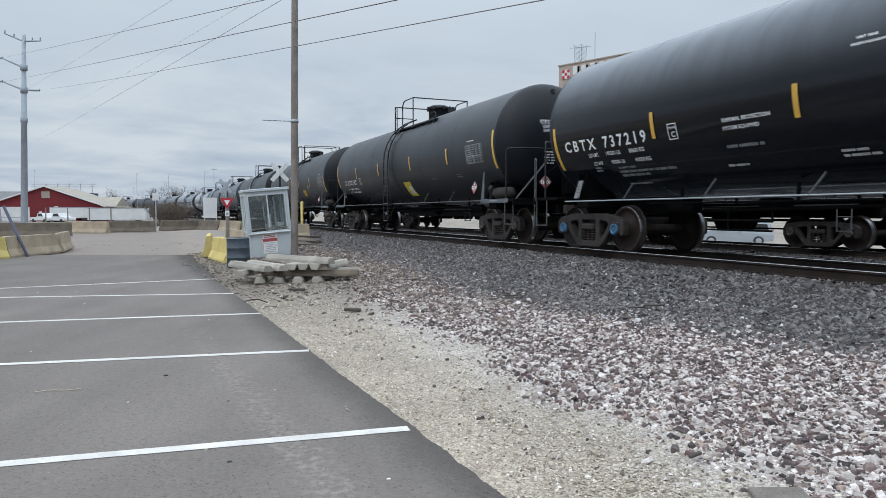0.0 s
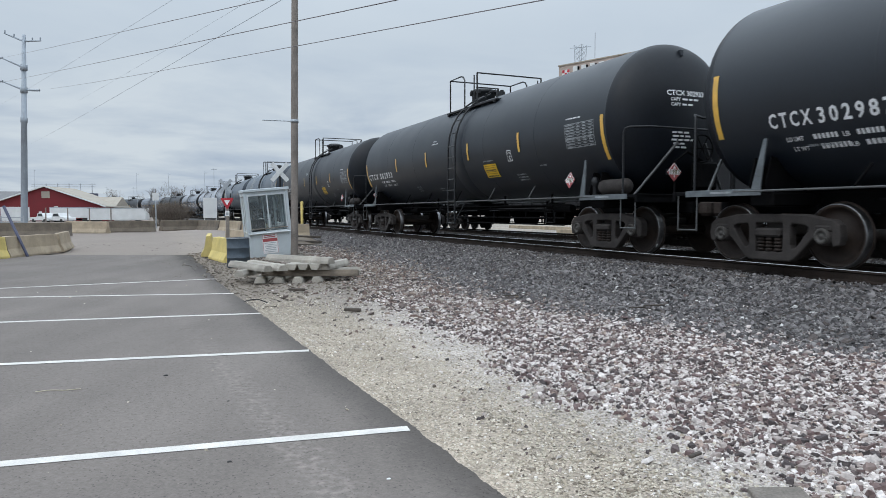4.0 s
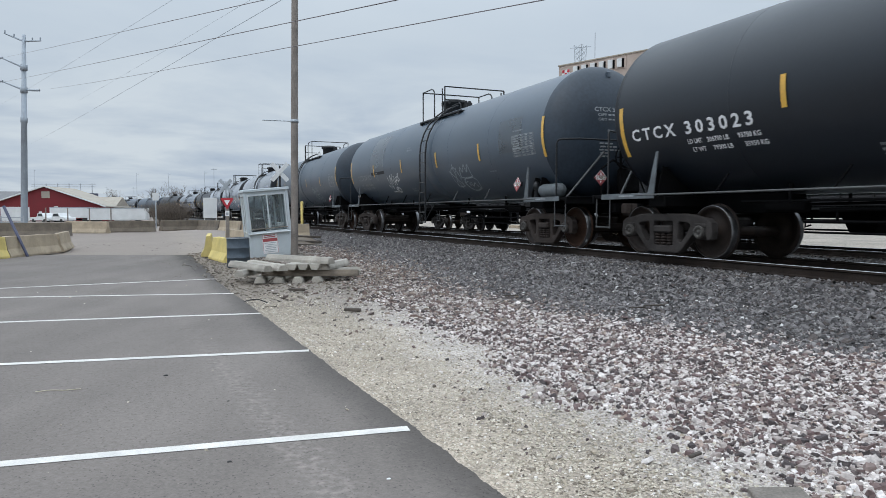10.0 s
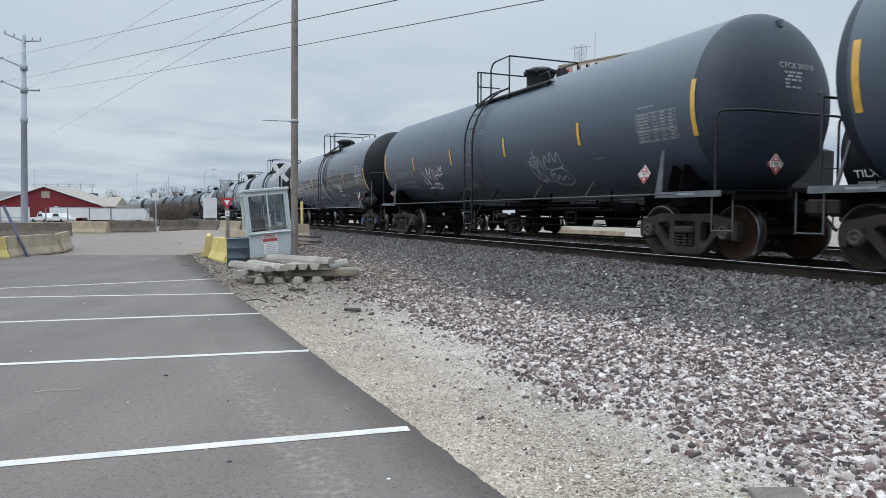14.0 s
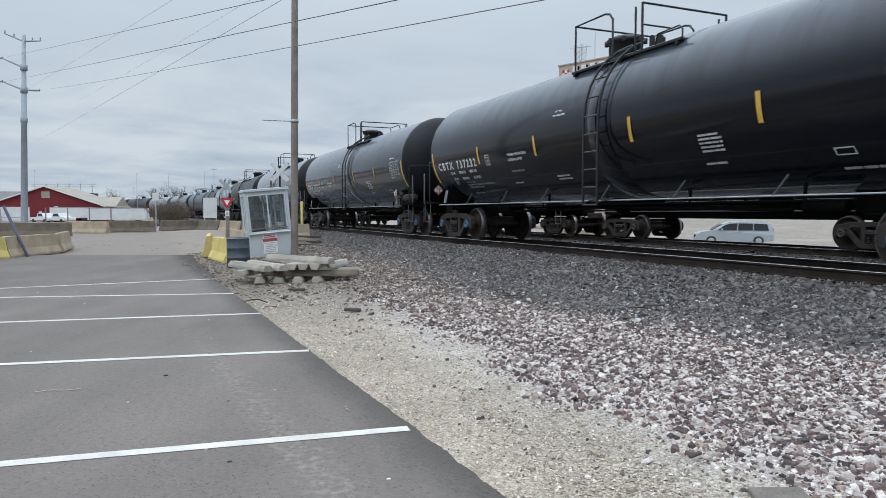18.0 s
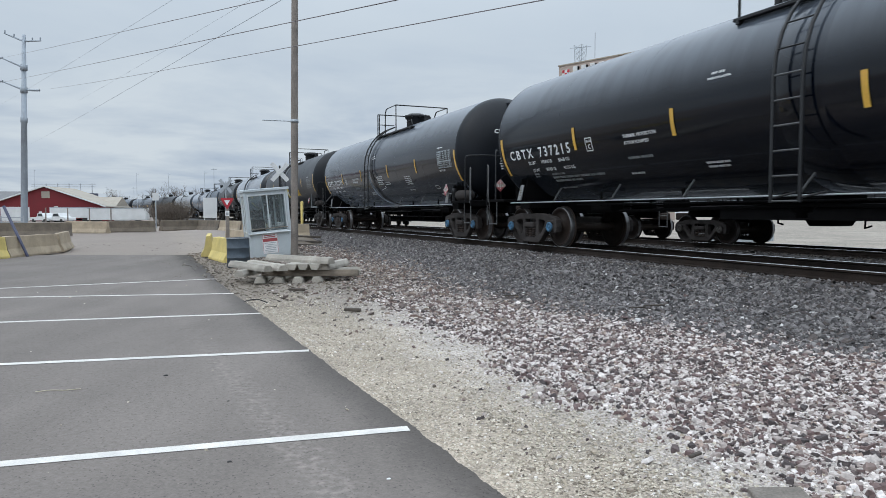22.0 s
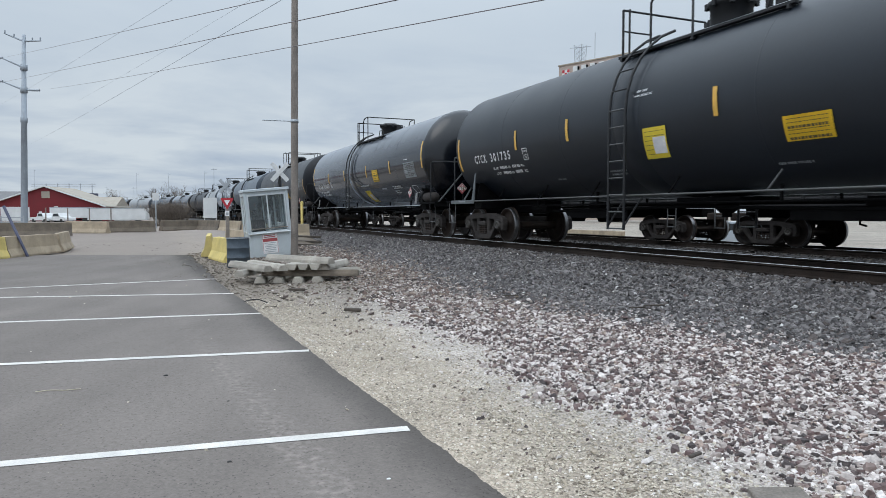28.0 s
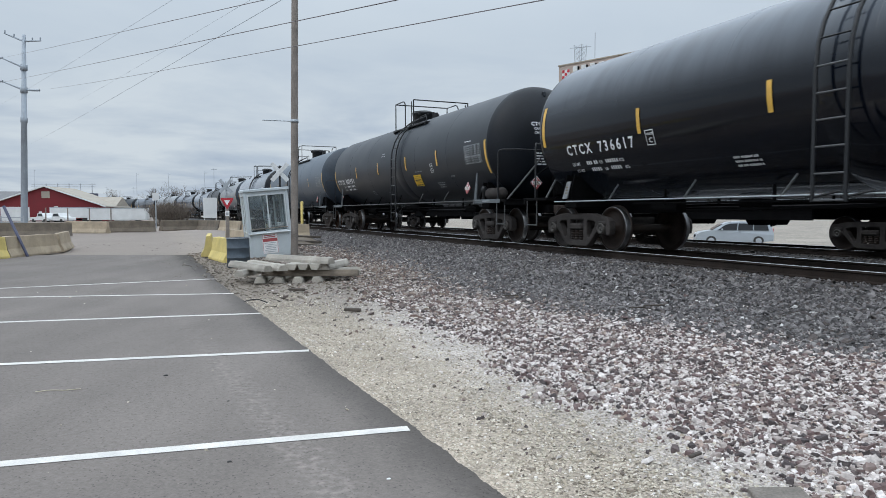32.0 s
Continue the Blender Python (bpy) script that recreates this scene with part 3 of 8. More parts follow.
M_GRAVEL = gravel_material()


def asphalt_material():
    """Worn asphalt: grit and pits, broad patches, a pale scuffed wheel track and a darker edge."""
    m = bpy.data.materials.new("weathered_asphalt")
    m.use_nodes = True
    nt = m.node_tree
    b = nt.nodes["Principled BSDF"]
    tc = nt.nodes.new("ShaderNodeTexCoord")

    def tex(kind, scale, detail=None, src=None):
        nd = nt.nodes.new(kind)
        nd.inputs["Scale"].default_value = scale
        if detail is not None:
            nd.inputs["Detail"].default_value = detail
        nt.links.new(src or tc.outputs["Object"], nd.inputs["Vector"])
        return nd

    def remap(src, a, b2, c, d, smooth=False):
        nd = nt.nodes.new("ShaderNodeMapRange")
        if smooth:
            nd.interpolation_type = "SMOOTHSTEP"
        for k, v in (("From Min", a), ("From Max", b2), ("To Min", c), ("To Max", d)):
            nd.inputs[k].default_value = v
        nt.links.new(src, nd.inputs["Value"])
        return nd.outputs[0]

    def math2(op, x, y):
        nd = nt.nodes.new("ShaderNodeMath")
        nd.operation = op
        for i, q in enumerate((x, y)):
            if isinstance(q, (int, float)):
                nd.inputs[i].default_value = q
            else:
                nt.links.new(q, nd.inputs[i])
        return nd.outputs[0]

    def dot(vec):
        nd = nt.nodes.new("ShaderNodeVectorMath")
        nd.operation = "DOT_PRODUCT"
        nd.inputs[1].default_value = vec
        nt.links.new(tc.outputs["Object"], nd.inputs[0])
        return nd.outputs["Value"]

    s_, d_ = dot(DV), dot(NV)
    grit = tex("ShaderNodeTexVoronoi", 95)
    gs = nt.nodes.new("ShaderNodeSeparateColor")
    nt.links.new(grit.outputs["Color"], gs.inputs[0])
    mid = tex("ShaderNodeTexNoise", 26, 5)
    broad = tex("ShaderNodeTexNoise", 0.55, 6)
    mp = nt.nodes.new("ShaderNodeMapping")
    mp.inputs["Rotation"].default_value = (0, 0, -TH)
    mp.inputs["Scale"].default_value = (1.5, 0.1, 1.0)
    nt.links.new(tc.outputs["Object"], mp.inputs["Vector"])
    run = tex("ShaderNodeTexNoise", 1.0, 6, mp.outputs[0])
    tone = math2("MULTIPLY", remap(gs.outputs[0], 0, 1, 0.9, 1.1), remap(mid.outputs["Fac"], 0.3, 0.7, 0.9, 1.09))
    pits = remap(gs.outputs[1], 0.955, 0.975, 1.0, 0.62)
    tone = math2("MULTIPLY", tone, pits)
    tone = math2("MULTIPLY", tone, remap(broad.outputs["Fac"], 0.35, 0.68, 0.9, 1.09))
    tone = math2("MULTIPLY", tone, remap(run.outputs["Fac"], 0.38, 0.7, 0.92, 1.12))
    # wheel track: bends slowly across the lot
    off = math2("SUBTRACT", math2("SUBTRACT", d_, 1.10), math2("MULTIPLY", s_, -0.074))
    near = remap(math2("ABSOLUTE", off, 0), 0.02, 0.24, 1.0, 0.0, True)
    flecks = tex("ShaderNodeTexNoise", 17, 6)
    scuff = math2("MULTIPLY", math2("MULTIPLY", near, remap(s_, 4.0, 9.0, 1.0, 0.3)), remap(flecks.outputs["Fac"], 0.44, 0.72, 0.0, 0.62))
    tone = math2("ADD", tone, scuff)
    # darker towards the edge beside the gravel
    wob = tex("ShaderNodeTexNoise", 7, 4)
    edge = math2("ADD", math2("ADD", d_, math2("MULTIPLY", s_, 0.0268)), math2("MULTIPLY", wob.outputs["Fac"], 0.14))
    tone = math2("MULTIPLY", tone, remap(edge, 1.34, 1.80, 1.0, 0.56, True))
    # tracked-in dirt towards the far end of the lot
    soil = math2("MULTIPLY", remap(s_, 14.0, 20.0, 0.0, 0.34, True), remap(math2("ADD", d_, math2("MULTIPLY", broad.outputs["Fac"], 1.4)), 0.9, 2.0, 0.25, 1.0, True))
    tone = math2("MULTIPLY", tone, math2("SUBTRACT", 1.0, soil))
    sc = nt.nodes.new("ShaderNodeVectorMath")
    sc.operation = "SCALE"
    sc.inputs[0].default_value = (0.168, 0.147, 0.133)
    nt.links.new(tone, sc.inputs["Scale"])
    nt.links.new(sc.outputs[0], b.inputs["Base Color"])
    b.inputs["Roughness"].default_value = 0.88
    b.inputs["Specular IOR Level"].default_value = 0.35
    bp = nt.nodes.new("ShaderNodeBump")
    bp.inputs["Strength"].default_value, bp.inputs["Distance"].default_value = 0.5, 0.004
    nt.links.new(gs.outputs[2], bp.inputs["Height"])
    nt.links.new(bp.outputs[0], b.inputs["Normal"])
    return m


M_ASPHALT = asphalt_material()


def build_ground():
    ss = [-600, -200, -80, -40, -20, -10] + [i * 2.5 for i in range(-3, 37)] + [95, 105, 115, 125, 135, 150, 170, 190, 215, 240, 270, 300, 340]
    Ds = [-3500, -1200, -400, -200, -100, -50, -25, -12, -5, -1, 0.5, 1.2, 1.7, 2.2, 3, 3.8, 4.6, 5.4, 6.0, 6.4, 7, 7.6, 8.15, 8.6, 10, 11.8, 13.6, 16.2, 18, 20, 21.6, 26, 32, 40, 90, 200, 280]
    sh = Shape()
    vs = []
    for s in ss:
        for D in Ds:
            p = bed(s, D)
            wob = 0.02 * noise.noise((s * 0.4, D * 0.7, 3)) if 2 < D < 8 else 0.0
            vs.append((p.x, p.y, ground_z(D) + wob))
    nD = len(Ds)
    # the far ends of the sheet reach the horizon
    fs = [(i * nD + j, i * nD + j + 1, (i + 1) * nD + j + 1, (i + 1) * nD + j) for i in range(len(ss) - 1) for j in range(nD - 1)]
    sh.add(vs, fs, True)
    solid("ground", sh, M_GRAVEL, Matrix.Identity(4), "pale gravel ground rising to grey railway ballast", "ground", kind="structure")
    far = Shape()
    far.add([(-4500, -4500, -1.2), (4500, -4500, -1.2), (4500, 4500, -1.2), (-4500, 4500, -1.2)], [(0, 1, 2, 3)])
    solid("ground_far", far, M_GRAVEL, Matrix.Identity(4), "flat pale ground reaching the horizon", "ground", kind="structure")


build_ground()


def build_lot():
    sh = Shape()
    ss = [-30, -10, -4] + [i * 0.02 for i in range(0, 850)] + [17 + i * 0.1 for i in range(75)]
    top, low, left = [], [], []
    for s in ss:
        e = lot_edge(s) + 0.02 * noise.noise((s * 0.9, 1.7, 0)) + 0.012 * noise.noise((s * 5.1, 4.7, 0)) + 0.010 * noise.noise((s * 14.1, 4.7, 0)) + 0.013 * noise.noise((s * 41.0, 9.7, 0))
        if s > 15:
            e += 0.10 * noise.noise((s * 1.1, 7.7, 0)) + 0.06 * noise.noise((s * 3.1, 2.2, 0))
        top.append(W(s, e, 0.0))
        low.append(W(s, e + 0.04, -0.06))
        left.append(W(s + 26.2 + 0.4 * noise.noise((s, 3, 3)), -60, 0.0))
    n = len(ss)
    sh.add(left + top + low, [(i, n + i, n + i + 1, i + 1) for i in range(n - 1)] + [(n + i, 2 * n + i, 2 * n + i + 1, n + i + 1) for i in range(n - 1)])
    solid("parking_lot", sh, M_ASPHALT, Matrix.Identity(4), "grey weathered asphalt parking lot with a ragged edge", "pavement", kind="structure")
    # stall lines: right end and left point of each on the asphalt
    for (s0, D0), (s1, D1) in (((4.12, 1.55), (4.47, -0.95)), ((6.90, 1.50), (7.42, -1.3)), ((9.75, 1.44), (10.3, -1.78)), ((12.35, 1.37), (13.0, -2.3)), ((15.15, 1.29), (14.95, -2.56))):
        a, b = W(s0, D0, 0), W(s1, D1, 0)
        if s0 > 15:
            a, b = W(15.27, 1.30), W(14.95, -2.56)
        if 12 < s0 < 13:
            b = W(13.34, -2.29)
        v = (b - a).normalized()
        q = Vector((-v.y, v.x, 0)) * 0.05
        L = 5.5
        ln = Shape()
        k = 24
        vs = []
        for i in range(k + 1):
            c = a + v * (L * i / k)
            j0, j1 = 1 + 0.10 * noise.noise((i * 1.3, s0, 0)), 1 + 0.10 * noise.noise((i * 1.3, s0, 9))
            vs += [c + q * j0 + Vector((0, 0, 0.004)), c - q * j1 + Vector((0, 0, 0.004))]
        ln.add(vs, [(2 * i, 2 * i + 1, 2 * i + 3, 2 * i + 2) for i in range(k)])
        solid("stall_line", ln, M_LINE, Matrix.Identity(4), "white painted parking stall line on asphalt", "road marking", "parking stall lines", "structure")


build_lot()


def curve_points(D, z, s0, s1, step):
    n = max(1, int((s1 - s0) / step))
    return [on_track(s0 + (s1 - s0) * i / n, D, z) for i in range(n + 1)]


def build_rail(D, track):
    """A rail: foot, web and head in one mesh, its running surface in another."""
    prof = [(-0.07, -0.172), (0.07, -0.172), (0.07, -0.155), (0.018, -0.135), (0.012, -0.05), (0.036, -0.036), (0.037, -0.008), (-0.037, -0.008), (-0.036, -0.036), (-0.012, -0.05), (-0.018, -0.135), (-0.07, -0.155)]
    ms = curve_points(D, None, -40, CURVE_S, 120) + curve_points(D, None, CURVE_S + 3, 260, 4)
    n = len(prof)
    sh, hd = Shape(), Shape()
    vs = [m @ Vector((0, y, z)) for m in ms for y, z in prof]
    sh.add(vs, [(i * n + k, i * n + (k + 1) % n, (i + 1) * n + (k + 1) % n, (i + 1) * n + k) for i in range(len(ms) - 1) for k in range(n)])
    hp = [(-0.037, -0.0085), (0.037, -0.0085), (0.036, -0.001), (0.026, 0.0), (-0.026, 0.0), (-0.036, -0.001)]
    n = len(hp)
    vs = [m @ Vector((0, y, z)) for m in ms for y, z in hp]
    hd.add(vs, [(i * n + k, i * n + (k + 1) % n, (i + 1) * n + (k + 1) % n, (i + 1) * n + k) for i in range(len(ms) - 1) for k in range(n)])
    part("rail", sh, M_RAIL, track, "brown steel rail")
    part("rail_head", hd, M_RAILHEAD, track, "polished running surface of the rail")


for D0 in TRACK_D:
    track = thing("railway_track", Matrix.Identity(4), "steel rails on dark timber ties bedded in grey ballast", "railway track", "railway tracks", "structure")
    for off in (-0.755, 0.755):
        build_rail(D0 + off, track)
    tie = Shape().box((0, 0, -0.262), (0.23, 2.6, 0.17), 0.012).mesh("tie", M_TIE)
    plate = Shape()
    for sd in (-1, 1):
        plate.box((0, sd * 0.755, -0.1735), (0.2, 0.36, 0.018), 0.004)
        for px in (-0.06, 0.06):
            plate.cyl((px, sd * 0.755 - 0.1, -0.165), (px, sd * 0.755 - 0.1, -0.145), 0.014, 6)
            plate.cyl((px, sd * 0.755 + 0.1, -0.165), (px, sd * 0.755 + 0.1, -0.145), 0.014, 6)
    plate = plate.mesh("tie_plate", M_RAIL)
    for i in range(95):
        s = -4 + i * 0.53
        mt = on_track(s, D0) @ pose(random.uniform(-0.02, 0.02), random.uniform(-0.04, 0.04), 0, 0, 0, random.uniform(-0.6, 0.6))
        o = part("tie", tie, None, track, at=mt)
        part("tie_plate", plate, None, track, at=on_track(s, D0))

# ---- tank cars ----
def side_casting():
    """The cast truck side: a thick arched top, rounded three-cornered windows and open jaws over the bearings."""
    half = [(0.0, 0.745), (0.46, 0.745), (0.62, 0.735), (0.85, 0.69), (1.03, 0.665), (1.11, 0.60), (1.13, 0.46), (1.11, 0.36), (1.05, 0.34), (1.035, 0.40), (1.035, 0.53), (0.99, 0.60), (0.79, 0.60), (0.745, 0.53), (0.735, 0.44), (0.67, 0.385), (0.43, 0.135), (0.36, 0.095), (0.0, 0.09)]
    outline = half + [(-x, z) for x, z in half[-2:0:-1]]
    window = [(0.345, 0.59), (0.39, 0.645), (0.60, 0.63), (0.675, 0.59), (0.68, 0.54), (0.52, 0.315), (0.45, 0.245), (0.38, 0.25), (0.345, 0.31)]
    middle = [(-0.23, 0.185), (0.23, 0.185), (0.255, 0.21), (0.26, 0.62), (0.23, 0.655), (-0.23, 0.655), (-0.26, 0.62), (-0.255, 0.21)]
    cu = bpy.data.curves.new("side_casting", "CURVE")
    cu.dimensions, cu.fill_mode, cu.extrude, cu.bevel_depth, cu.bevel_resolution = "2D", "BOTH", 0.055, 0.022, 1
    for loop in (outline, window, [(-x, z) for x, z in window], middle):
        sp = cu.splines.new("POLY")
        sp.points.add(len(loop) - 1)
        for p, (x, z) in zip(sp.points, loop):
            p.co = (x, z, 0, 1)
        sp.use_cyclic_u = True
    ob = new("side_casting", cu)
    bpy.context.view_layer.update()
    me = bpy.data.meshes.new_from_object(ob.evaluated_get(bpy.context.evaluated_depsgraph_get()))
    bpy.data.objects.remove(ob)
    return me


SIDE_CAST = side_casting()
R, ZC = 1.52, 2.60
HALF = 7.72
TRUCK_X = 7.05
WR = 0.457


def skin(x, ang, off=0.004, r=R):
    """A point of the tank's near side, ang degrees above its waist."""
    a = radians(ang)
    return Vector((x, -(r + off) * math.cos(a), ZC + (r + off) * math.sin(a)))


def patch(x0, x1, a0, a1, off=0.004, side=-1, skew=0.0, n=6):
    """A sheet on the tank's skin."""
    sh = Shape()
    vs = []
    for i in range(n + 1):
        a = a0 + (a1 - a0) * i / n
        dx = skew * i / n
        for x in (x0 + dx, x1 + dx):
            p = skin(x, a, off)
            vs.append((p.x, p.y * -side, p.z))
    sh.add(vs, [(2 * i, 2 * i + 1, 2 * i + 3, 2 * i + 2) for i in range(n)], True)
    return sh


def ang_of(z):
    return math.degrees(math.asin(max(-1, min(1, (z - ZC) / R))))


def letters(body, height, x, z, material_name, off=0.006, on_head=None, stretch=1.0, flat=False):
    """Lettering wrapped on the tank's near side; z is the baseline's height above the rail."""
    me = WRITTEN[body].copy()
    bm = bmesh.new()
    bm.from_mesh(me)
    bmesh.ops.scale(bm, vec=(height / 0.70,) * 3, verts=bm.verts)
    if on_head is None and not flat:
        for i in range(1, 5):
            bmesh.ops.bisect_plane(bm, geom=bm.verts[:] + bm.edges[:] + bm.faces[:], plane_co=(0, height * i / 5, 0), plane_no=(0, 1, 0))
    a0 = radians(ang_of(z)) if on_head is None else 0
    for v in bm.verts:
        u, w = v.co.x * stretch, v.co.y
        if flat:
            continue
        if on_head is None:
            a = a0 + w / R
            v.co = (x + u, -(R + off) * math.cos(a), ZC + (R + off) * math.sin(a))
        else:
            yy, zz2 = on_head + u, z + w - ZC
            rr = min(1.0, math.hypot(yy, zz2) / R)
            v.co = (HALF + 0.62 * math.sqrt(1 - rr * rr) + 0.012, yy, z + w)
    bm.to_mesh(me)
    bm.free()
    me.materials.clear()
    me.materials.append(material_name)
    return me


def bars(x0, x1, z, rows, h, gap, side=-1, seed=0):
    """Unreadable small print, as plain bars."""
    rnd = random.Random(seed)
    sh = Shape()
    for r in range(rows):
        zt = z - r * (h + gap)
        x = x0
        end = x1 - rnd.uniform(0, 0.25) * (x1 - x0)
        left = rnd.randint(3, 8)
        while x < end:
            w = rnd.uniform(0.55, 0.8) * h
            q = patch(x, x + w, ang_of(zt - h), ang_of(zt), 0.005, side, n=1)
            sh.add(q.v, q.f)
            x += w + 0.3 * h
            left -= 1
            if left == 0:
                x += 0.6 * h
                left = rnd.randint(3, 8)
    return sh


def printed(name, x0, x1, z, rows, h, gap, seed, paint, car):
    """Rows of small print, each a part."""
    for r in range(rows):
        part(name, bars(x0, x1, z - r * (h + gap), 1, h, gap, seed=seed * 7 + r), paint, car)


def head_bars(seed, high=False):
    """Small print on the dished head, as plain bars."""
    rnd = random.Random(seed + 400)
    lines = []
    rows = ((-0.16, 3.03, 3), (-0.1, 2.97, 2), (-0.16, 2.91, 3), (-0.16, 2.85, 1), (-0.16, 2.79, 3)) if high else ((-0.18, 2.93, 3), (-0.18, 2.83, 2), (-0.40, 2.30, 3), (-0.38, 2.23, 3), (-0.4, 2.16, 4), (-0.36, 2.09, 2), (-0.34, 2.02, 2))
    for y0, z, n in rows:
        y, sh = y0, Shape()
        for _ in range(n):
            w = rnd.uniform(0.07, 0.15)
            vs = []
            for yy, zz2 in ((y, z), (y + w, z), (y + w, z + 0.034), (y, z + 0.034)):
                rr = min(1.0, math.hypot(yy, zz2 - ZC) / R)
                vs.append((HALF + 0.62 * math.sqrt(1 - rr * rr) + 0.012, yy, zz2))
            sh.add(vs, [(0, 1, 2, 3)])
            y += w + 0.03
        lines.append(sh)
    return lines


# ladder, manway, walkway ends, corner and far rail, end of the high rail, of each kind of car and way round
FITTINGS = {("matt", True): (0.86, -0.38, -0.75, 2.45, -0.56, 1.26, 0.45), ("gloss", True): (0.67, -0.38, -0.85, 2.45, -0.75, 1.40, 0.52), ("faded", True): (0.92, -0.33, -0.75, 2.45, -0.53, 1.27, 0.45),
            ("matt", False): (-0.42, 0.63, -1.15, 2.80, 0.79, -1.05, -0.26), ("gloss", False): (-0.42, 0.77, -0.85, 3.05, 1.38, -0.77, 0.15), ("faded", False): (-0.30, 0.65, -1.05, 2.75, 0.85, -0.95, -0.16),
            ("late", False): (-0.62, 0.22, -1.15, 2.42, 0.42, -1.04, -0.22)}


def base_car(style, turned, m, late=False):
    """A tank car with its trucks, rails and ladder, rail head at z 0, its leading end at +x."""
    paint = {"gloss": M_TANK_GLOSS, "matt": M_TANK_MATT, "faded": M_TANK_FADED, "silver": M_TANK_SILVER}[style]
    label = {"gloss": "glossy black tank car with white lettering and amber stripes on rails",
             "matt": "matt black tank car with white lettering and amber stripes on rails",
             "faded": "faded blue-grey tank car with graffiti and worn lettering on rails",
             "silver": "grey tank car in the distant part of the train"}[style]
    car = thing("tank_car", m, label, "railway wagon", "tank cars of the near train")
    lad_x, man_x, deck0, deck1, corner, hoop, rail_to = FITTINGS.get(("late" if late else style, turned), FITTINGS[("matt", turned)])
    # barrel with dished heads
    prof = []
    for i in range(13):
        a = radians(90 * i / 12)
        prof.append((-HALF - 0.62 * math.cos(a), max(0.001, R * math.sin(a))))
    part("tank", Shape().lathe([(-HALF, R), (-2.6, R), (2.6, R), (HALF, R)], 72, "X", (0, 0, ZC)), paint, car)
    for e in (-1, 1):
        part("tank_head", Shape().lathe([(-e * a, r) for a, r in prof], 72, "X", (0, 0, ZC)), M_HEAD_FADED if style in ("faded", "silver") else (M_HEAD_GLOSS if late else M_HEAD), car, "dark dished end")
    for x in (-HALF, -5.1, -2.55, 2.55, 5.1, HALF):
        seams = Shape()
        seams.lathe([(x - 0.012, R - 0.002), (x - 0.006, R + 0.003), (x + 0.006, R + 0.003), (x + 0.012, R - 0.002)], 72, "X", (0, 0, ZC))
        part("weld_seam", seams, paint, car)
    ring = Shape().lathe([(lad_x - 0.30, R - 0.002), (lad_x - 0.29, R + 0.004), (lad_x + 0.41, R + 0.004), (lad_x + 0.42, R - 0.002)], 72, "X", (0, 0, ZC))
    part("belly_band", ring, paint, car)
    truck_x = {-1: -TRUCK_X + 0.10, 1: TRUCK_X + 0.10}
    # stub sills, bolsters and body saddles
    for e in (-1, 1):
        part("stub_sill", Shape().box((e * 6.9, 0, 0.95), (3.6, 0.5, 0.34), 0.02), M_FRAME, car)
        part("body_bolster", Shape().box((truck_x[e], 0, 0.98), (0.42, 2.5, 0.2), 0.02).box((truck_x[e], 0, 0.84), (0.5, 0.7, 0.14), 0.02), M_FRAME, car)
        for sd in (-1, 1):
            sh = Shape()
            for xo in (-0.14, 0.14):
                x = truck_x[e] + xo
                sh.prism([(sd * 0.5, 1.06), (sd * 1.32, 1.06), (sd * 1.34, 1.2), (sd * 1.24, 1.6), (sd * 1.08, 1.58), (sd * 0.85, 1.38), (sd * 0.5, 1.2)], x - 0.012, x + 0.012, "YZ")
            part("saddle_gusset", sh, M_FRAME, car)
            xb, xt = (6.86, 6.97) if e > 0 else (-6.92, -6.76)
            zt = 1.44 if style == "gloss" else 1.85
            wt2 = 0.07 if style == "gloss" else 0.028
            face = Shape().prism([(xb - 0.085, 1.08), (xb + 0.085, 1.08), (xt + wt2, zt), (xt - wt2, zt)], sd * 1.40, sd * 1.42)
            web = part("web_plate", face, M_WEB if style == "gloss" else M_WEB_DK, car, "grey steel plate with small print" if style == "gloss" else "tapered grey steel plate")
            if style == "gloss" and sd < 0:
                for i in range(3):
                    part("plate_print", Shape().box(((xb + xt) / 2 - 0.01 + i * 0.012, -1.4225, 1.2 + i * 0.06), (0.08, 0.003, 0.018)), M_LABEL_K, web)
        if style != "gloss":
            for sd in (-1, 1):
                if sd < 0:
                    part("sill_print", Shape().box((e * 7.55, -1.4425, 1.09), (0.42, 0.003, 0.03)), M_GREY_LET, car)
                part("sill_fascia", Shape().box((e * 7.55, sd * 1.435, 1.085), (1.5, 0.012, 0.10), 0.003), M_WEB_DK, car, "grey sill plate with small print")
        part("end_platform", Shape().box((e * 8.12, 0, 1.09), (0.95, 2.86, 0.06), 0.008).box((e * 8.56, 0, 1.05), (0.07, 2.9, 0.16), 0.01), M_FRAME, car)
        part("coupler", Shape().box((e * 8.62, 0, 0.87), (0.5, 0.18, 0.2), 0.03).box((e * 8.88, 0, 0.87), (0.28, 0.30, 0.3), 0.06), M_RUST, car)
        if e == 1 and (turned or style != "faded"):
            gear = part("brake_gear", Shape().box((e * 8.38, 0.35, 1.5), (0.26, 0.5, 0.55), 0.05).cyl((e * 8.42, 0.1, 1.1), (e * 8.42, 0.1, 2.2), 0.03, 8).pipe([(e * 8.4, -0.4, 1.12), (e * 8.42, -0.42, 1.75), (e * 8.4, -0.1, 1.95), (e * 8.38, 0.3, 1.78)], 0.025, 6), M_FRAME, car, "dark brake valve on the end platform")
            tank2 = Shape()
            tank2.lathe([(e * 7.2, 0.001), (e * 7.22, 0.10), (e * 7.28, 0.155), (e * 7.98, 0.155), (e * 8.04, 0.10), (e * 8.06, 0.001)], 24, "X", (0, -1.18, 1.285))
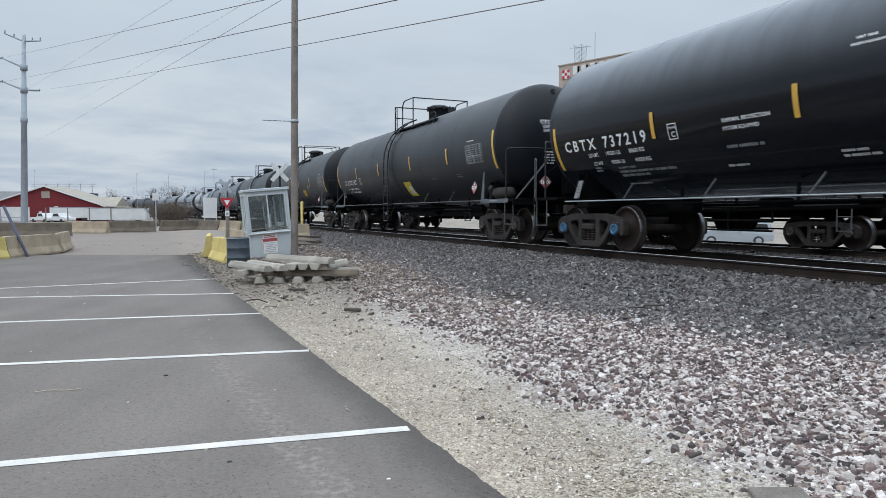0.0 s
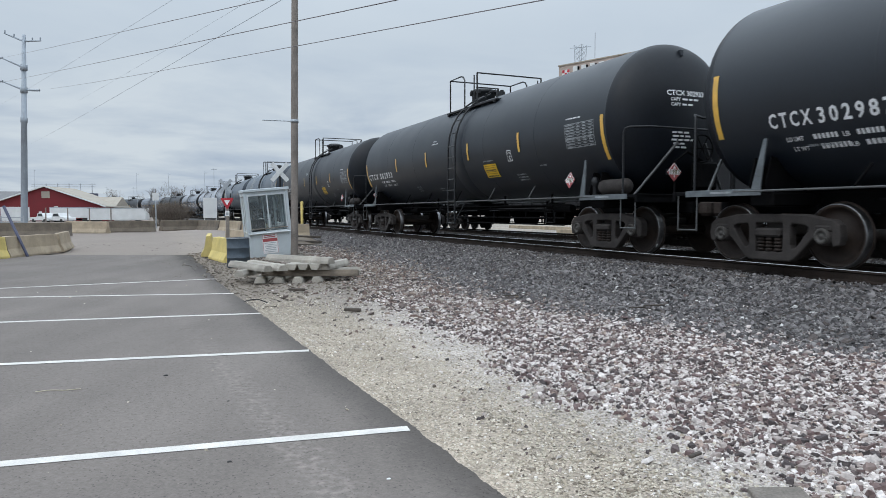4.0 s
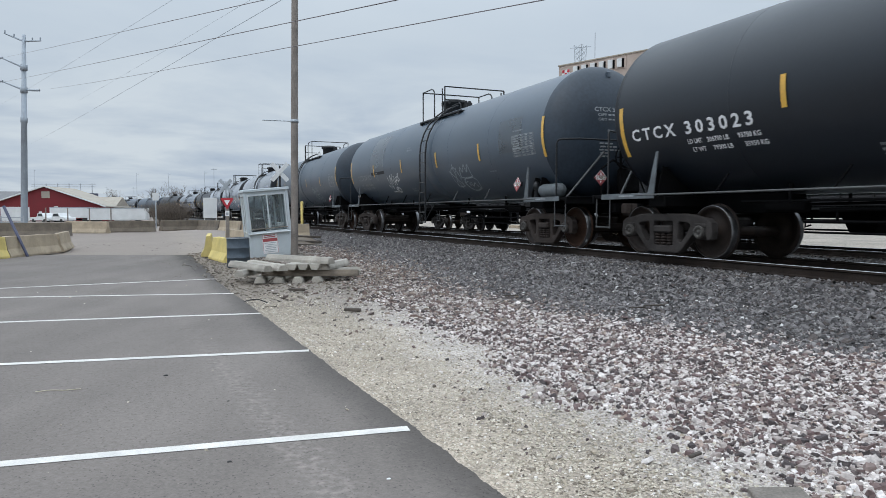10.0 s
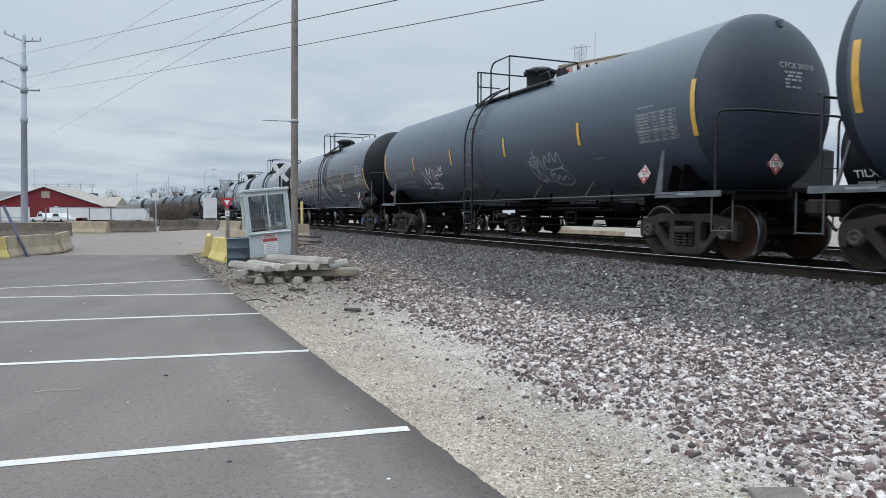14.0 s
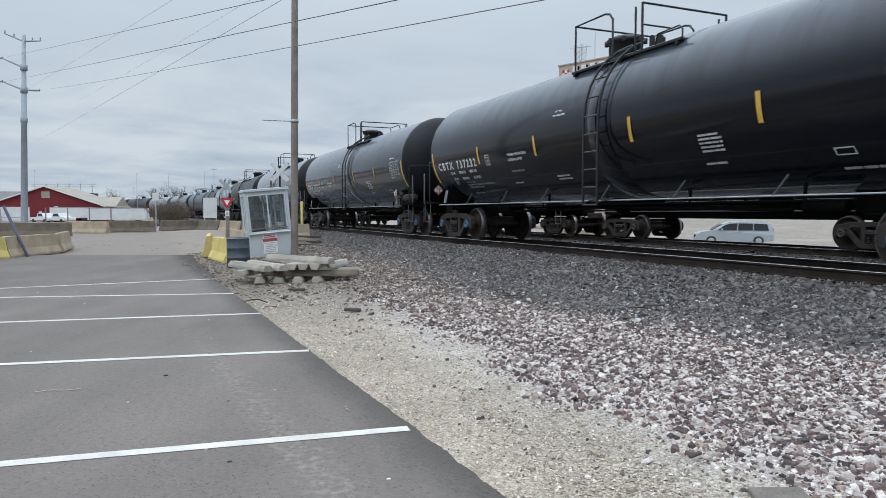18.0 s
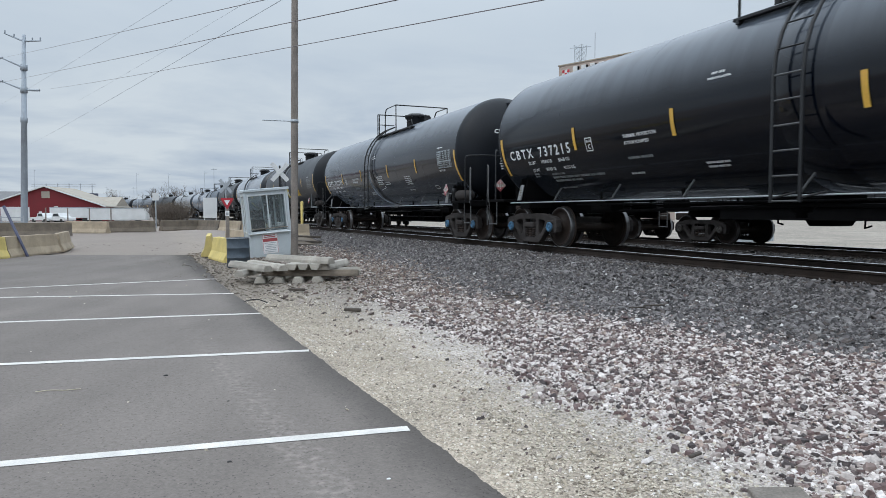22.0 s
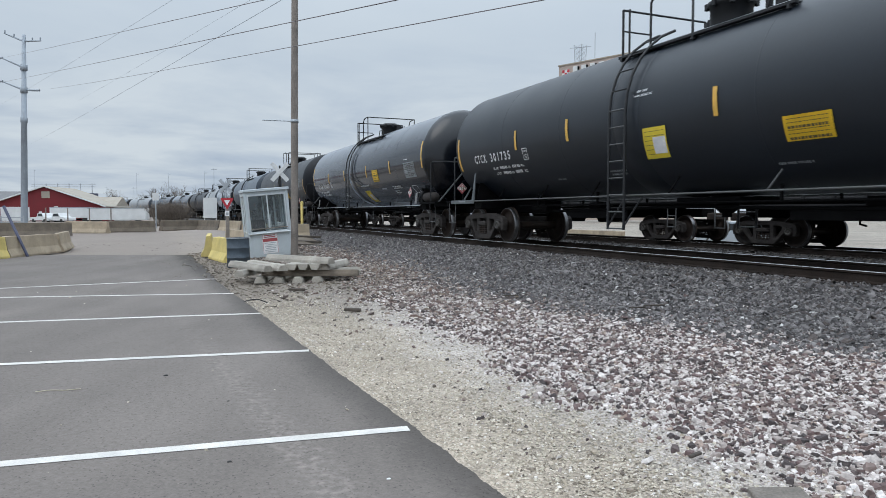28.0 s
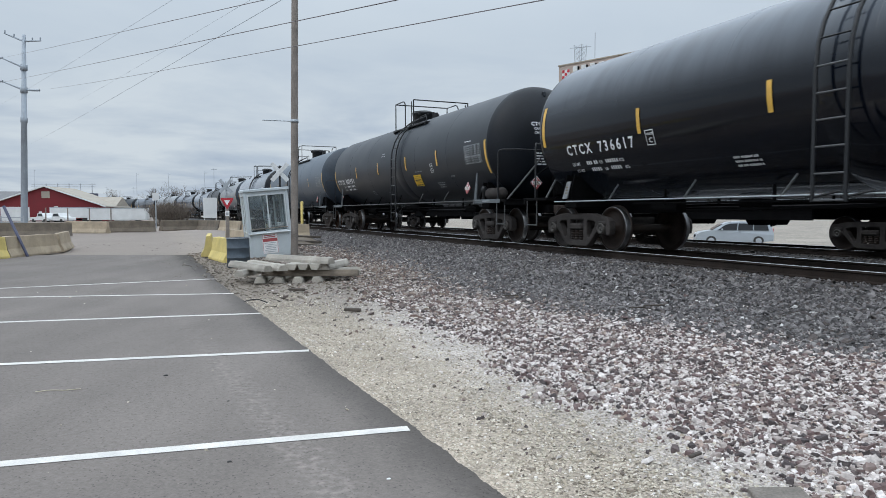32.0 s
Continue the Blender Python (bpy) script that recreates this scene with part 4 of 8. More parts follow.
            part("air_reservoir", tank2, M_WEB_DK if style == "faded" else M_TRUCK, gear, "grey air reservoir cylinder")
            part("brake_valve", Shape().lathe([(1.12, 0.05), (1.32, 0.05), (1.36, 0.08), (1.44, 0.08), (1.5, 0.04), (1.51, 0.001)], 14, "Z", (e * 7.12, -1.28, 0)), M_RAILING, gear)
            part("reservoir_bracket", Shape().box((e * 7.6, -1.38, 1.09), (0.9, 0.02, 0.07), 0.004), M_FRAME, gear)
            hw = Shape()
            ring2 = [(e * 8.58, 0.1 + 0.26 * math.cos(radians(a)), 2.0 + 0.26 * math.sin(radians(a))) for a in range(0, 361, 20)]
            hw.pipe(ring2, 0.016, 5)
            for a in (0, 60, 120):
                c, s2 = 0.26 * math.cos(radians(a)), 0.26 * math.sin(radians(a))
                hw.cyl((e * 8.58, 0.1 - c, 2.0 - s2), (e * 8.58, 0.1 + c, 2.0 + s2), 0.012, 5)
            part("hand_brake_wheel", hw, M_FRAME, gear)
        if (style != "gloss" or late) and (turned or style != "faded"):
            for sd in (-1, 1):
                part("end_brace", Shape().cyl((e * 8.12, sd * 1.12, 1.12), (e * 8.40, sd * 0.34, 2.12), 0.026, 8), M_RUNG, car, "slanting steel brace of the end platform")
        hose = [(e * 8.5, 0.3, 0.85), (e * 8.8, 0.32, 0.66), (e * 9.03, 0.2, 0.5)]
        part("air_hose", Shape().pipe(hose, 0.022, 6), M_RUBBER, car)
        # hand rails over the end platform
        x, top = e * 8.14, 2.38
        xf = e * 8.43
        rail = [(x, -1.40, 1.1), (x, -1.40, top - 0.1), (x + e * 0.03, -1.38, top - 0.02), (x + e * 0.1, -1.33, top), (xf, -1.0, top), (xf, 1.0, top), (x + e * 0.1, 1.33, top), (x + e * 0.03, 1.38, top - 0.02), (x, 1.40, top - 0.1), (x, 1.40, 1.1)]
        part("end_railing", Shape().pipe(rail, 0.021, 6), M_RAILING, car)
        for sd in (-1, 1):
            x2 = e * 8.5
            post = Shape().pipe([(x2 + e * 0.05, sd * 1.43, 0.46), (x2 + e * 0.05, sd * 1.43, 1.98), (x2 + e * 0.03, sd * 1.43, 2.02), (x2 - e * 0.01, sd * 1.43, 1.98), (x2 - e * 0.01, sd * 1.43, 1.05)], 0.015, 6)
            if style == "gloss" and not late:
                part("corner_iron", post, M_RUNG, car)
            step = Shape()
            step.cyl((x2 - e * 0.42, sd * 1.4, 0.5), (x2, sd * 1.4, 0.5), 0.014, 6)
            for xs2 in (x2 - e * 0.42, x2):
                step.cyl((xs2, sd * 1.4, 0.48), (xs2, sd * 1.4, 1.1), 0.013, 6)
            part("sill_step", step, M_RUNG, car)
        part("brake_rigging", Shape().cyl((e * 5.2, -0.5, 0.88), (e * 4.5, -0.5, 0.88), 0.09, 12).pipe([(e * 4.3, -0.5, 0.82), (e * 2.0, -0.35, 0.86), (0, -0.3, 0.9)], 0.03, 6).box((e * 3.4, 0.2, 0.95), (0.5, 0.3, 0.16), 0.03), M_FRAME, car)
    for sd in (-1, 1):
        rz = 1.02 if style == "gloss" else 1.10
        part("side_rail", Shape().cyl((-7.3, sd * 1.43, rz), (7.3, sd * 1.43, rz), 0.013 if style == "gloss" else 0.017, 8), M_RUNG if style != "gloss" else M_GALV, car)
        for i in range(6):
            x = (-5.4, -3.4, -1.5, 0.7, 2.72, 4.72)[i]
            part("rail_strut", Shape().cyl((x, sd * 1.43, rz), (x + 0.18, sd * 1.34, rz + 0.30), 0.016, 6), M_RUNG if i > 3 or style == "gloss" else M_FRAME, car)
    # pipes, outlet and hangers under the barrel
    under = Shape().lathe([(0.78, 0.12), (0.86, 0.2), (0.98, 0.22), (1.12, 0.3), (1.12, 0.02)], 16, "Z", (man_x, 0, 0))
    under.lathe([(0.70, 0.02), (0.70, 0.09), (0.80, 0.09)], 12, "Z", (man_x, 0, 0))
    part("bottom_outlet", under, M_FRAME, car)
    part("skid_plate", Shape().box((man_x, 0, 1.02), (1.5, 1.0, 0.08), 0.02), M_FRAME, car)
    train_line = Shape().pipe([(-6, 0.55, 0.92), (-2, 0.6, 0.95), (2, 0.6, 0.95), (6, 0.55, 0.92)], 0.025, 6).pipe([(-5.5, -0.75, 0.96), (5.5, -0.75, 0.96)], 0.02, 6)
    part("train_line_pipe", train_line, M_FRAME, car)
    for x in (-4.6, -2.2, 2.4, 4.7):
        for y in (-0.75, 0.58):
            part("pipe_hanger", Shape().box((x, y, 1.08), (0.05, 0.05, 0.3), 0.01), M_FRAME, car)
    # side ladders up to the walkway
    for sd in (-1, 1):
        stile = Shape()
        foot = 0.92 if style == "gloss" else 0.47
        for xo in (-0.23, 0.23):
            pts = [(lad_x + xo, sd * (R + 0.13), foot), (lad_x + xo, sd * (R + 0.13), ZC)]
            for a in range(12, 73, 12):
                p = skin(0, a, 0.13)
                pts.append((lad_x + xo * (1 if a < 60 else 0.9), -sd * p.y, p.z))
            stile.pipe(pts, 0.027, 6)
        lad = part("ladder", stile, M_RAILING, car)
        steps = 5 if foot > 0.6 else 7
        zs = [foot + 0.02 + i * (2.64 - foot) / steps for i in range(steps + 1)]
        for z in zs:
            part("rung", Shape().cyl((lad_x - 0.23, sd * (R + 0.13), z), (lad_x + 0.23, sd * (R + 0.13), z), 0.015, 6), M_RUNG, lad)
        for a in (15, 29, 43, 57):
            p = skin(0, a, 0.13)
            part("rung", Shape().cyl((lad_x - 0.24, -sd * p.y, p.z), (lad_x + 0.24, -sd * p.y, p.z), 0.013, 6), M_RAILING, lad)
        for xo in (-0.23, 0.23):
            part("ladder_brace", Shape().cyl((lad_x + xo, sd * (R + 0.13), foot + 0.06), (lad_x + xo + 0.22, sd * 1.43, 1.06), 0.016, 6), M_RAILING, car)
    # walkway, manway and railing on top
    top = ZC + R
    dz = 3.80
    for sd in (-1, 1):
        deck = Shape()
        for i in range(3):
            deck.box(((deck0 + deck1) / 2, sd * (0.76 + i * 0.13), dz), (deck1 - deck0, 0.11, 0.05), 0.006)
        for xx in (deck0 + 0.1, (deck0 + deck1) / 2, deck1 - 0.1):
            deck.box((xx, sd * 0.88, dz - 0.055), (0.06, 0.42, 0.06), 0.005)
            deck.box((xx, sd * 0.92, dz - 0.10), (0.05, 0.06, 0.14), 0.005)
        part("walkway", deck, M_RAILING, car)
    dome_r = 0.36
    dome = Shape().lathe([(top - 0.1, dome_r), (top + 0.30, dome_r), (top + 0.32, dome_r + 0.05), (top + 0.39, dome_r + 0.05), (top + 0.41, dome_r), (top + 0.46, dome_r * 0.75), (top + 0.48, 0.001)], 28, "Z", (man_x, 0, 0))
    for i in range(8):
        a = 2 * math.pi * i / 8
        dome.box((man_x + (dome_r + 0.05) * math.cos(a), (dome_r + 0.05) * math.sin(a), top + 0.34), (0.07, 0.07, 0.12), 0.01)
    part("manway", dome, M_RAILING, car)
    for xx, rr, hh in ((man_x + 0.95, 0.1, 0.24), (man_x - 0.62, 0.08, 0.2), (man_x + 0.7, 0.06, 0.3)):
        part("safety_valve", Shape().cyl((xx, 0.12, top - 0.06), (xx, 0.12, top + hh), rr, 12).cyl((xx, 0.12, top + hh), (xx, 0.12, top + hh + 0.05), rr * 0.6, 8), M_RAILING, car)
    hz, lz = dz + 0.98, dz + 0.90
    ry = 1.04
    e = 1 if corner > hoop else -1
    for sd in (-1, 1):
        y = sd * ry
        pts = [(rail_to, y, dz), (rail_to, y, hz - 0.16), (rail_to + e * 0.1, y, hz - 0.04), (rail_to + e * 0.25, y, hz), (corner, y, hz), (corner, y, dz)]
        rail = part("top_railing", Shape().pipe(pts, 0.022, 6), M_RAILING, car)
        part("rail_post", Shape().cyl((hoop, y, dz), (hoop, y, lz), 0.024, 6), M_RAILING, rail)
        part("rail_post", Shape().cyl((hoop + e * 0.19, y, dz), (hoop + e * 0.19, y, lz - 0.03), 0.02, 6), M_RAILING, rail)
        part("deck_grab", Shape().pipe([(deck1 - 0.7 if e < 0 else deck1 - 0.5, y, dz), (deck1 - 0.62 if e < 0 else deck1 - 0.42, y, dz + 0.22), (deck1 - 0.08, y, dz + 0.24), (deck1, y, dz + 0.16), (deck1, y, dz)], 0.016, 6), M_RAILING, car)
    part("cross_rail", Shape().pipe([(corner, -ry, hz), (corner, ry, hz)], 0.022, 6), M_RAILING, car)
    part("cross_rail", Shape().pipe([(hoop, -ry, lz), (hoop, ry, lz)], 0.022, 6), M_RAILING, car)
    part("cross_rail", Shape().pipe([(hoop, -ry, dz + 0.5), (hoop, -0.35, dz + 0.5)], 0.018, 6), M_RAILING, car)
    for e in (-1, 1):
        part("lifting_lug", Shape().box((e * (HALF + 0.34), 0, ZC + 1.29), (0.1, 0.07, 0.13), 0.01), paint, car)
    # hazard placards, on the side and the end
    for p in (0, 1):
        dm = Shape()
        dm.prism([(-0.175, 0), (0, 0.175), (0.175, 0), (0, -0.175)], -0.004, 0.004)
        at = pose((6.5 if style == "matt" or late else 6.56) if style != "gloss" or late else 6.95, -1.47, 1.46, -6, 0, 0) if p == 0 else pose(HALF + 0.72, -0.45, 1.55, 0, 0, 90)
        pl = part("hazard_placard", dm, M_PLAC_RED, car, "faded red diamond placard with a white number band", at=at)
        part("flame_mark", Shape().prism([(-0.032, 0.065), (0, 0.125), (0.032, 0.065)], -0.0075, -0.005), M_PLACARD, pl)
        part("class_mark", Shape().prism([(-0.022, -0.065), (0.022, -0.065), (0, -0.115)], -0.0075, -0.005), M_PLACARD, pl)
        part("number_band", Shape().box((0, -0.006, 0), (0.25, 0.003, 0.095)), M_PLACARD, pl)
        part("rim", Shape().prism([(-0.172, 0), (0, 0.172), (0.172, 0), (0.158, 0), (0, 0.158), (-0.158, 0)], -0.0065, -0.0045), M_PLACARD, pl)
        num = letters("1987", 0.085, 0, 0, M_LABEL_K, flat=True)
        part("placard_number", num, None, pl, "black number on a white band", at=pose(-0.115, -0.0085, -0.042, 90, 0, 0))
        part("placard_bracket", Shape().box((0, 0.035, 0), (0.3, 0.05, 0.1), 0.004), M_RAILING, pl)
    # trucks
    cast = M_TRUCK if style in ("gloss", "matt") else M_RUST
    for e in (-1, 1):
        for sd in (-1, 1):
            sh = Shape()
            sh.add([(truck_x[e] + p.co.x, sd * 1.01 + p.co.z * sd, p.co.y) for p in SIDE_CAST.vertices], [tuple(q.vertices) for q in SIDE_CAST.polygons])
            for a in (-0.89, 0.89):
                sh.box((truck_x[e] + a, sd * 1.01, 0.565), (0.27, 0.2, 0.1), 0.03)
                sh.lathe([(sd * 0.92, 0.13), (sd * 1.08, 0.13), (sd * 1.10, 0.115), (sd * 1.10, 0.001)], 16, "Y", (truck_x[e] + a, 0, WR))
            fr = part("side_frame", sh, cast, car)
            for xo in (-0.15, 0.0, 0.15):
                sp = Shape()
                for k in range(4):
                    z0 = 0.21 + k * 0.052
                    sp.lathe([(z0, 0.045), (z0 + 0.012, 0.062), (z0 + 0.034, 0.062), (z0 + 0.046, 0.045)], 10, "Z", (truck_x[e] + xo, sd * 1.05, 0))
                part("coil_spring", sp, M_WHEEL, fr)
            part("bolster_end", Shape().box((truck_x[e], sd * 1.02, 0.49), (0.44, 0.24, 0.13), 0.03), cast, fr)
        part("truck_bolster", Shape().box((truck_x[e], 0, 0.56), (0.4, 1.9, 0.26), 0.04), cast, car)
        for a in (-0.42, 0.42):
            bb = Shape().box((truck_x[e] + a, 0, 0.36), (0.08, 1.5, 0.09), 0.02)
            for sd in (-1, 1):
                bb.box((truck_x[e] + a * 1.05, sd * 0.76, 0.42), (0.06, 0.1, 0.26), 0.01)
            part("brake_beam", bb, cast, car)
    wheel = Shape().lathe([(0.66, 0.09), (0.66, 0.14), (0.71, 0.16), (0.735, 0.30), (0.70, 0.385), (0.685, 0.395), (0.685, 0.484), (0.712, 0.482), (0.722, 0.462), (0.825, 0.452), (0.825, 0.40), (0.775, 0.385), (0.765, 0.30), (0.80, 0.16), (0.83, 0.14), (0.83, 0.09)], 36, "Y")
    wheel_me = wheel.mesh("wheel", M_WHEEL)
    rusty_me = wheel.mesh("wheel", M_WHEEL_RED) if style == "faded" else None
    tread_me = Shape().lathe([(0.724, 0.4628), (0.822, 0.4538), (0.829, 0.447), (0.829, 0.438)], 48, "Y").mesh("tread", M_TREAD)
    cap = Shape().lathe([(1.09, 0.112), (1.128, 0.112), (1.138, 0.102), (1.138, 0.068), (1.118, 0.060), (1.118, 0.036), (1.128, 0.030), (1.128, 0.001)], 20, "Y")
    for i in range(3):
        a = 2 * math.pi * i / 3
        cap.box((0.084 * math.cos(a), 1.142, 0.084 * math.sin(a)), (0.026, 0.028, 0.026), 0.004)
    cap_me = cap.mesh("bearing_cap", M_CAP_BLUE if style == "gloss" and not late else M_CAP_GREY)
    axle_me = Shape().lathe([(-1.0, 0.07), (-0.9, 0.08), (-0.84, 0.1), (-0.5, 0.09), (0.5, 0.09), (0.84, 0.1), (0.9, 0.08), (1.0, 0.07)], 14, "Y").mesh("wheelset", M_WHEEL)
    flip = pose(0, 0, 0, 0, 0, 180)
    for e in (-1, 1):
        for a in (-0.89, 0.89):
            red = style == "faded" and e > 0 and a > 0
            ws = part("wheelset", axle_me, None, car, at=pose(truck_x[e] + a, 0, WR))
            for mm in (Matrix.Identity(4), flip):
                part("wheel", rusty_me if red else wheel_me, None, ws, "wheel red with fresh rust" if red else "", at=mm)
                part("tread", tread_me, None, ws, "bright worn tread", at=mm)
                part("bearing_cap", cap_me, None, ws, "blue painted bearing cap" if style == "gloss" and not late else "", at=mm)
    return car


def car_s(k, t):
    u = min(1.0, max(0.0, (t - 18.0) / 13.0))
    return CAR_S0 + k * CAR_PITCH - CAR_V * t + 0.42 * u * u * (3 - 2 * u)


TURNED = {-1, 0, 2, 3, 4, 6, 7, 11, 13, 16, 19, 22}
templates, CARS = {}, {}
for k in range(-1, 23):
    st = (STYLES[k], k in TURNED, k == 10)
    m0 = on_track(car_s(k, 0), TRACK_D[0])
    if st not in templates:
        templates[st] = CARS[k] = base_car(st[0], st[1], m0, st[2])
    else:
        CARS[k] = copy_thing(templates[st], m0)


# amber reflective stripes along the sides: four short ones, their height, and the long ones at the ends
STRIPES = {1: (-4.66, -1.74, 1.65, 4.71, 2.20, 1.92, 2.88), 2: (-4.18, -1.41, 1.63, 4.40, 2.22, 1.82, 2.68), 3: (-4.13, -1.30, 1.64, 4.39, 2.24, 1.82, 2.70), 4: (-4.53, -1.46, 1.65, 4.55, 2.16, 2.03, 2.92), 5: (-4.76, -1.79, 1.42, 4.57, 2.16, 2.03, 2.93),
           9: (-4.41, -2.25, 1.80, 4.70, 2.28, 1.95, 2.82), 10: (-4.47, -1.67, 1.62, 4.48, 2.20, 2.22, 3.08), 11: (-4.20, -1.32, 1.70, 4.38, 2.22, 1.82, 2.68)}
for k, car in CARS.items():
    row = STRIPES.get(k, (-4.55, -1.69, 1.65, 4.50, 2.08, 1.70, 2.58) if STYLES[k] == "gloss" else (-4.58, -1.70, 1.66, 4.62, 2.19, 1.86, 2.78))
    for x in (-7.62, 7.74 if STYLES[k] == "faded" else 7.62):
        part("end_stripe", patch(x - 0.05, x + 0.05, ang_of(row[5]), ang_of(row[6]), 0.005, n=8), M_SAFETY_Y, car, "long amber reflective stripe")
    for x in row[:4]:
        part("reflective_stripe", patch(x - 0.045, x + 0.045, ang_of(row[4]), ang_of(row[4] + 0.45), 0.013, n=4), M_SAFETY_Y, car)


def ribbon(pts, w, off=0.006):
    """A sprayed line on the tank's skin; pts are (x, z)."""
    sh = Shape()
    vs = []
    fine = []
    for (x0, z0), (x1, z1) in zip(pts, pts[1:]):
        fine += [(x0 + (x1 - x0) * i / 3, z0 + (z1 - z0) * i / 3) for i in range(3)]
    fine.append(pts[-1])
    for i, (x, z) in enumerate(fine):
        xa, za2 = fine[max(0, i - 1)]
        xb, zb = fine[min(len(fine) - 1, i + 1)]
        L = max(1e-4, math.hypot(xb - xa, zb - za2))
        nx, nz = -(zb - za2) / L * w / 2, (xb - xa) / L * w / 2
        for e in (-1, 1):
            vs.append(skin(x + e * nx, ang_of(z + e * nz), off))
    sh.add(vs, [(2 * i, 2 * i + 1, 2 * i + 3, 2 * i + 2) for i in range(len(fine) - 1)])
    return sh


def sprayed(name, strokes, x, z, w, h, seed, wd, material, car, label):
    """A sprayed mark without letters, its strokes' turns softened."""
    rnd = random.Random(seed)
    sh = Shape()
    for i, st in enumerate(strokes):
        p = [(x + w * (a + rnd.uniform(-0.012, 0.012)), z + h * (b + rnd.uniform(-0.02, 0.02))) for a, b in st]
        for _ in range(2):
            p = [p[0]] + [q for (ax, az), (bx, bz) in zip(p, p[1:]) for q in ((ax * 0.75 + bx * 0.25, az * 0.75 + bz * 0.25), (ax * 0.25 + bx * 0.75, az * 0.25 + bz * 0.75))] + [p[-1]]
        q = ribbon(p, wd * rnd.uniform(0.8, 1.3), 0.005 + i * 0.0004)
        sh.add(q.v, q.f)
    part(name, sh, material, car, label)


def frame_box(x0, x1, z0, z1, t=0.02):
    sh = Shape()
    for a, b, c, dd in ((x0, x1, z0, z0 + t), (x0, x1, z1 - t, z1), (x0, x0 + t, z0 + t, z1 - t), (x1 - t, x1, z0 + t, z1 - t)):
        q = patch(a, b, ang_of(c), ang_of(dd), 0.005, n=3)
        sh.add(q.v, q.f)
    return sh


def data_stencil(x0, x1, z0, z1, seed):
    """The ruled table of test dates: white frames with small print as bars."""
    rnd = random.Random(seed)
    sh = frame_box(x0, x1, z0 + (z1 - z0) * 0.40, z1, 0.012)
    q = frame_box(x0, x1, z0, z0 + (z1 - z0) * 0.37, 0.012)
    sh.add(q.v, q.f)
    rows = 9
    for r in range(rows):
        za2 = z0 + (z1 - z0) * (r + 0.25) / rows
        zb = za2 + (z1 - z0) * 0.038
        for c0, c1 in ((0.04, 0.36), (0.42, 0.56), (0.62, 0.76), (0.82, 0.96)):
            a, b = x0 + (x1 - x0) * c0, x0 + (x1 - x0) * (c1 - rnd.uniform(0, 0.05))
            q = patch(a, b, ang_of(za2), ang_of(zb), 0.005, n=1)
            sh.add(q.v, q.f)
        q = patch(x0 + 0.012, x1 - 0.012, ang_of(zb + 0.008), ang_of(zb + 0.015), 0.005, n=1)
        sh.add(q.v, q.f)
    return sh


def sheet_label(k, x0, x1, z0, z1, skew, material, white=False):
    """A printed sheet glued to the tank, its small print as bars."""
    car = CARS[k]
    lab = part("printed_label", patch(x0 + skew, x1 + skew, ang_of(z0), ang_of(z1), 0.012, skew=-skew, n=6), material, car, "yellow printed sheet with a pale field" if white else "orange warning sheet with dark print")
    sh = Shape()
    if white:
        q = patch(x0 + (x1 - x0) * 0.42 + skew * 0.85, x0 + (x1 - x0) * 0.95 + skew * 0.85, ang_of(z0 + (z1 - z0) * 0.15), ang_of(z0 + (z1 - z0) * 0.68), 0.015, skew=-skew * 0.55, n=3)
        part("label_field", q, M_PLACARD, lab)
    rnd = random.Random(k)
    for r in range(6):
        sh = Shape()
        za2 = z1 - (z1 - z0) * (0.12 + r * 0.145)
        f = (z1 - za2) / (z1 - z0)
        x, end = x0 + (x1 - x0) * 0.08 + skew * f, x0 + (x1 - x0) * (0.4 if white and r > 1 else 0.92) + skew * f
        h = (z1 - z0) * (0.10 if r in (2, 5) and not white else (0.018 if white else 0.03))
        while x < end:
            w = min(end - x, rnd.uniform(0.03, 0.07))
            q = patch(x, x + w, ang_of(za2 - h), ang_of(za2), 0.016, n=1)
            sh.add(q.v, q.f)
            x += w + 0.012
        part("label_print", sh, M_LABEL_K, lab)


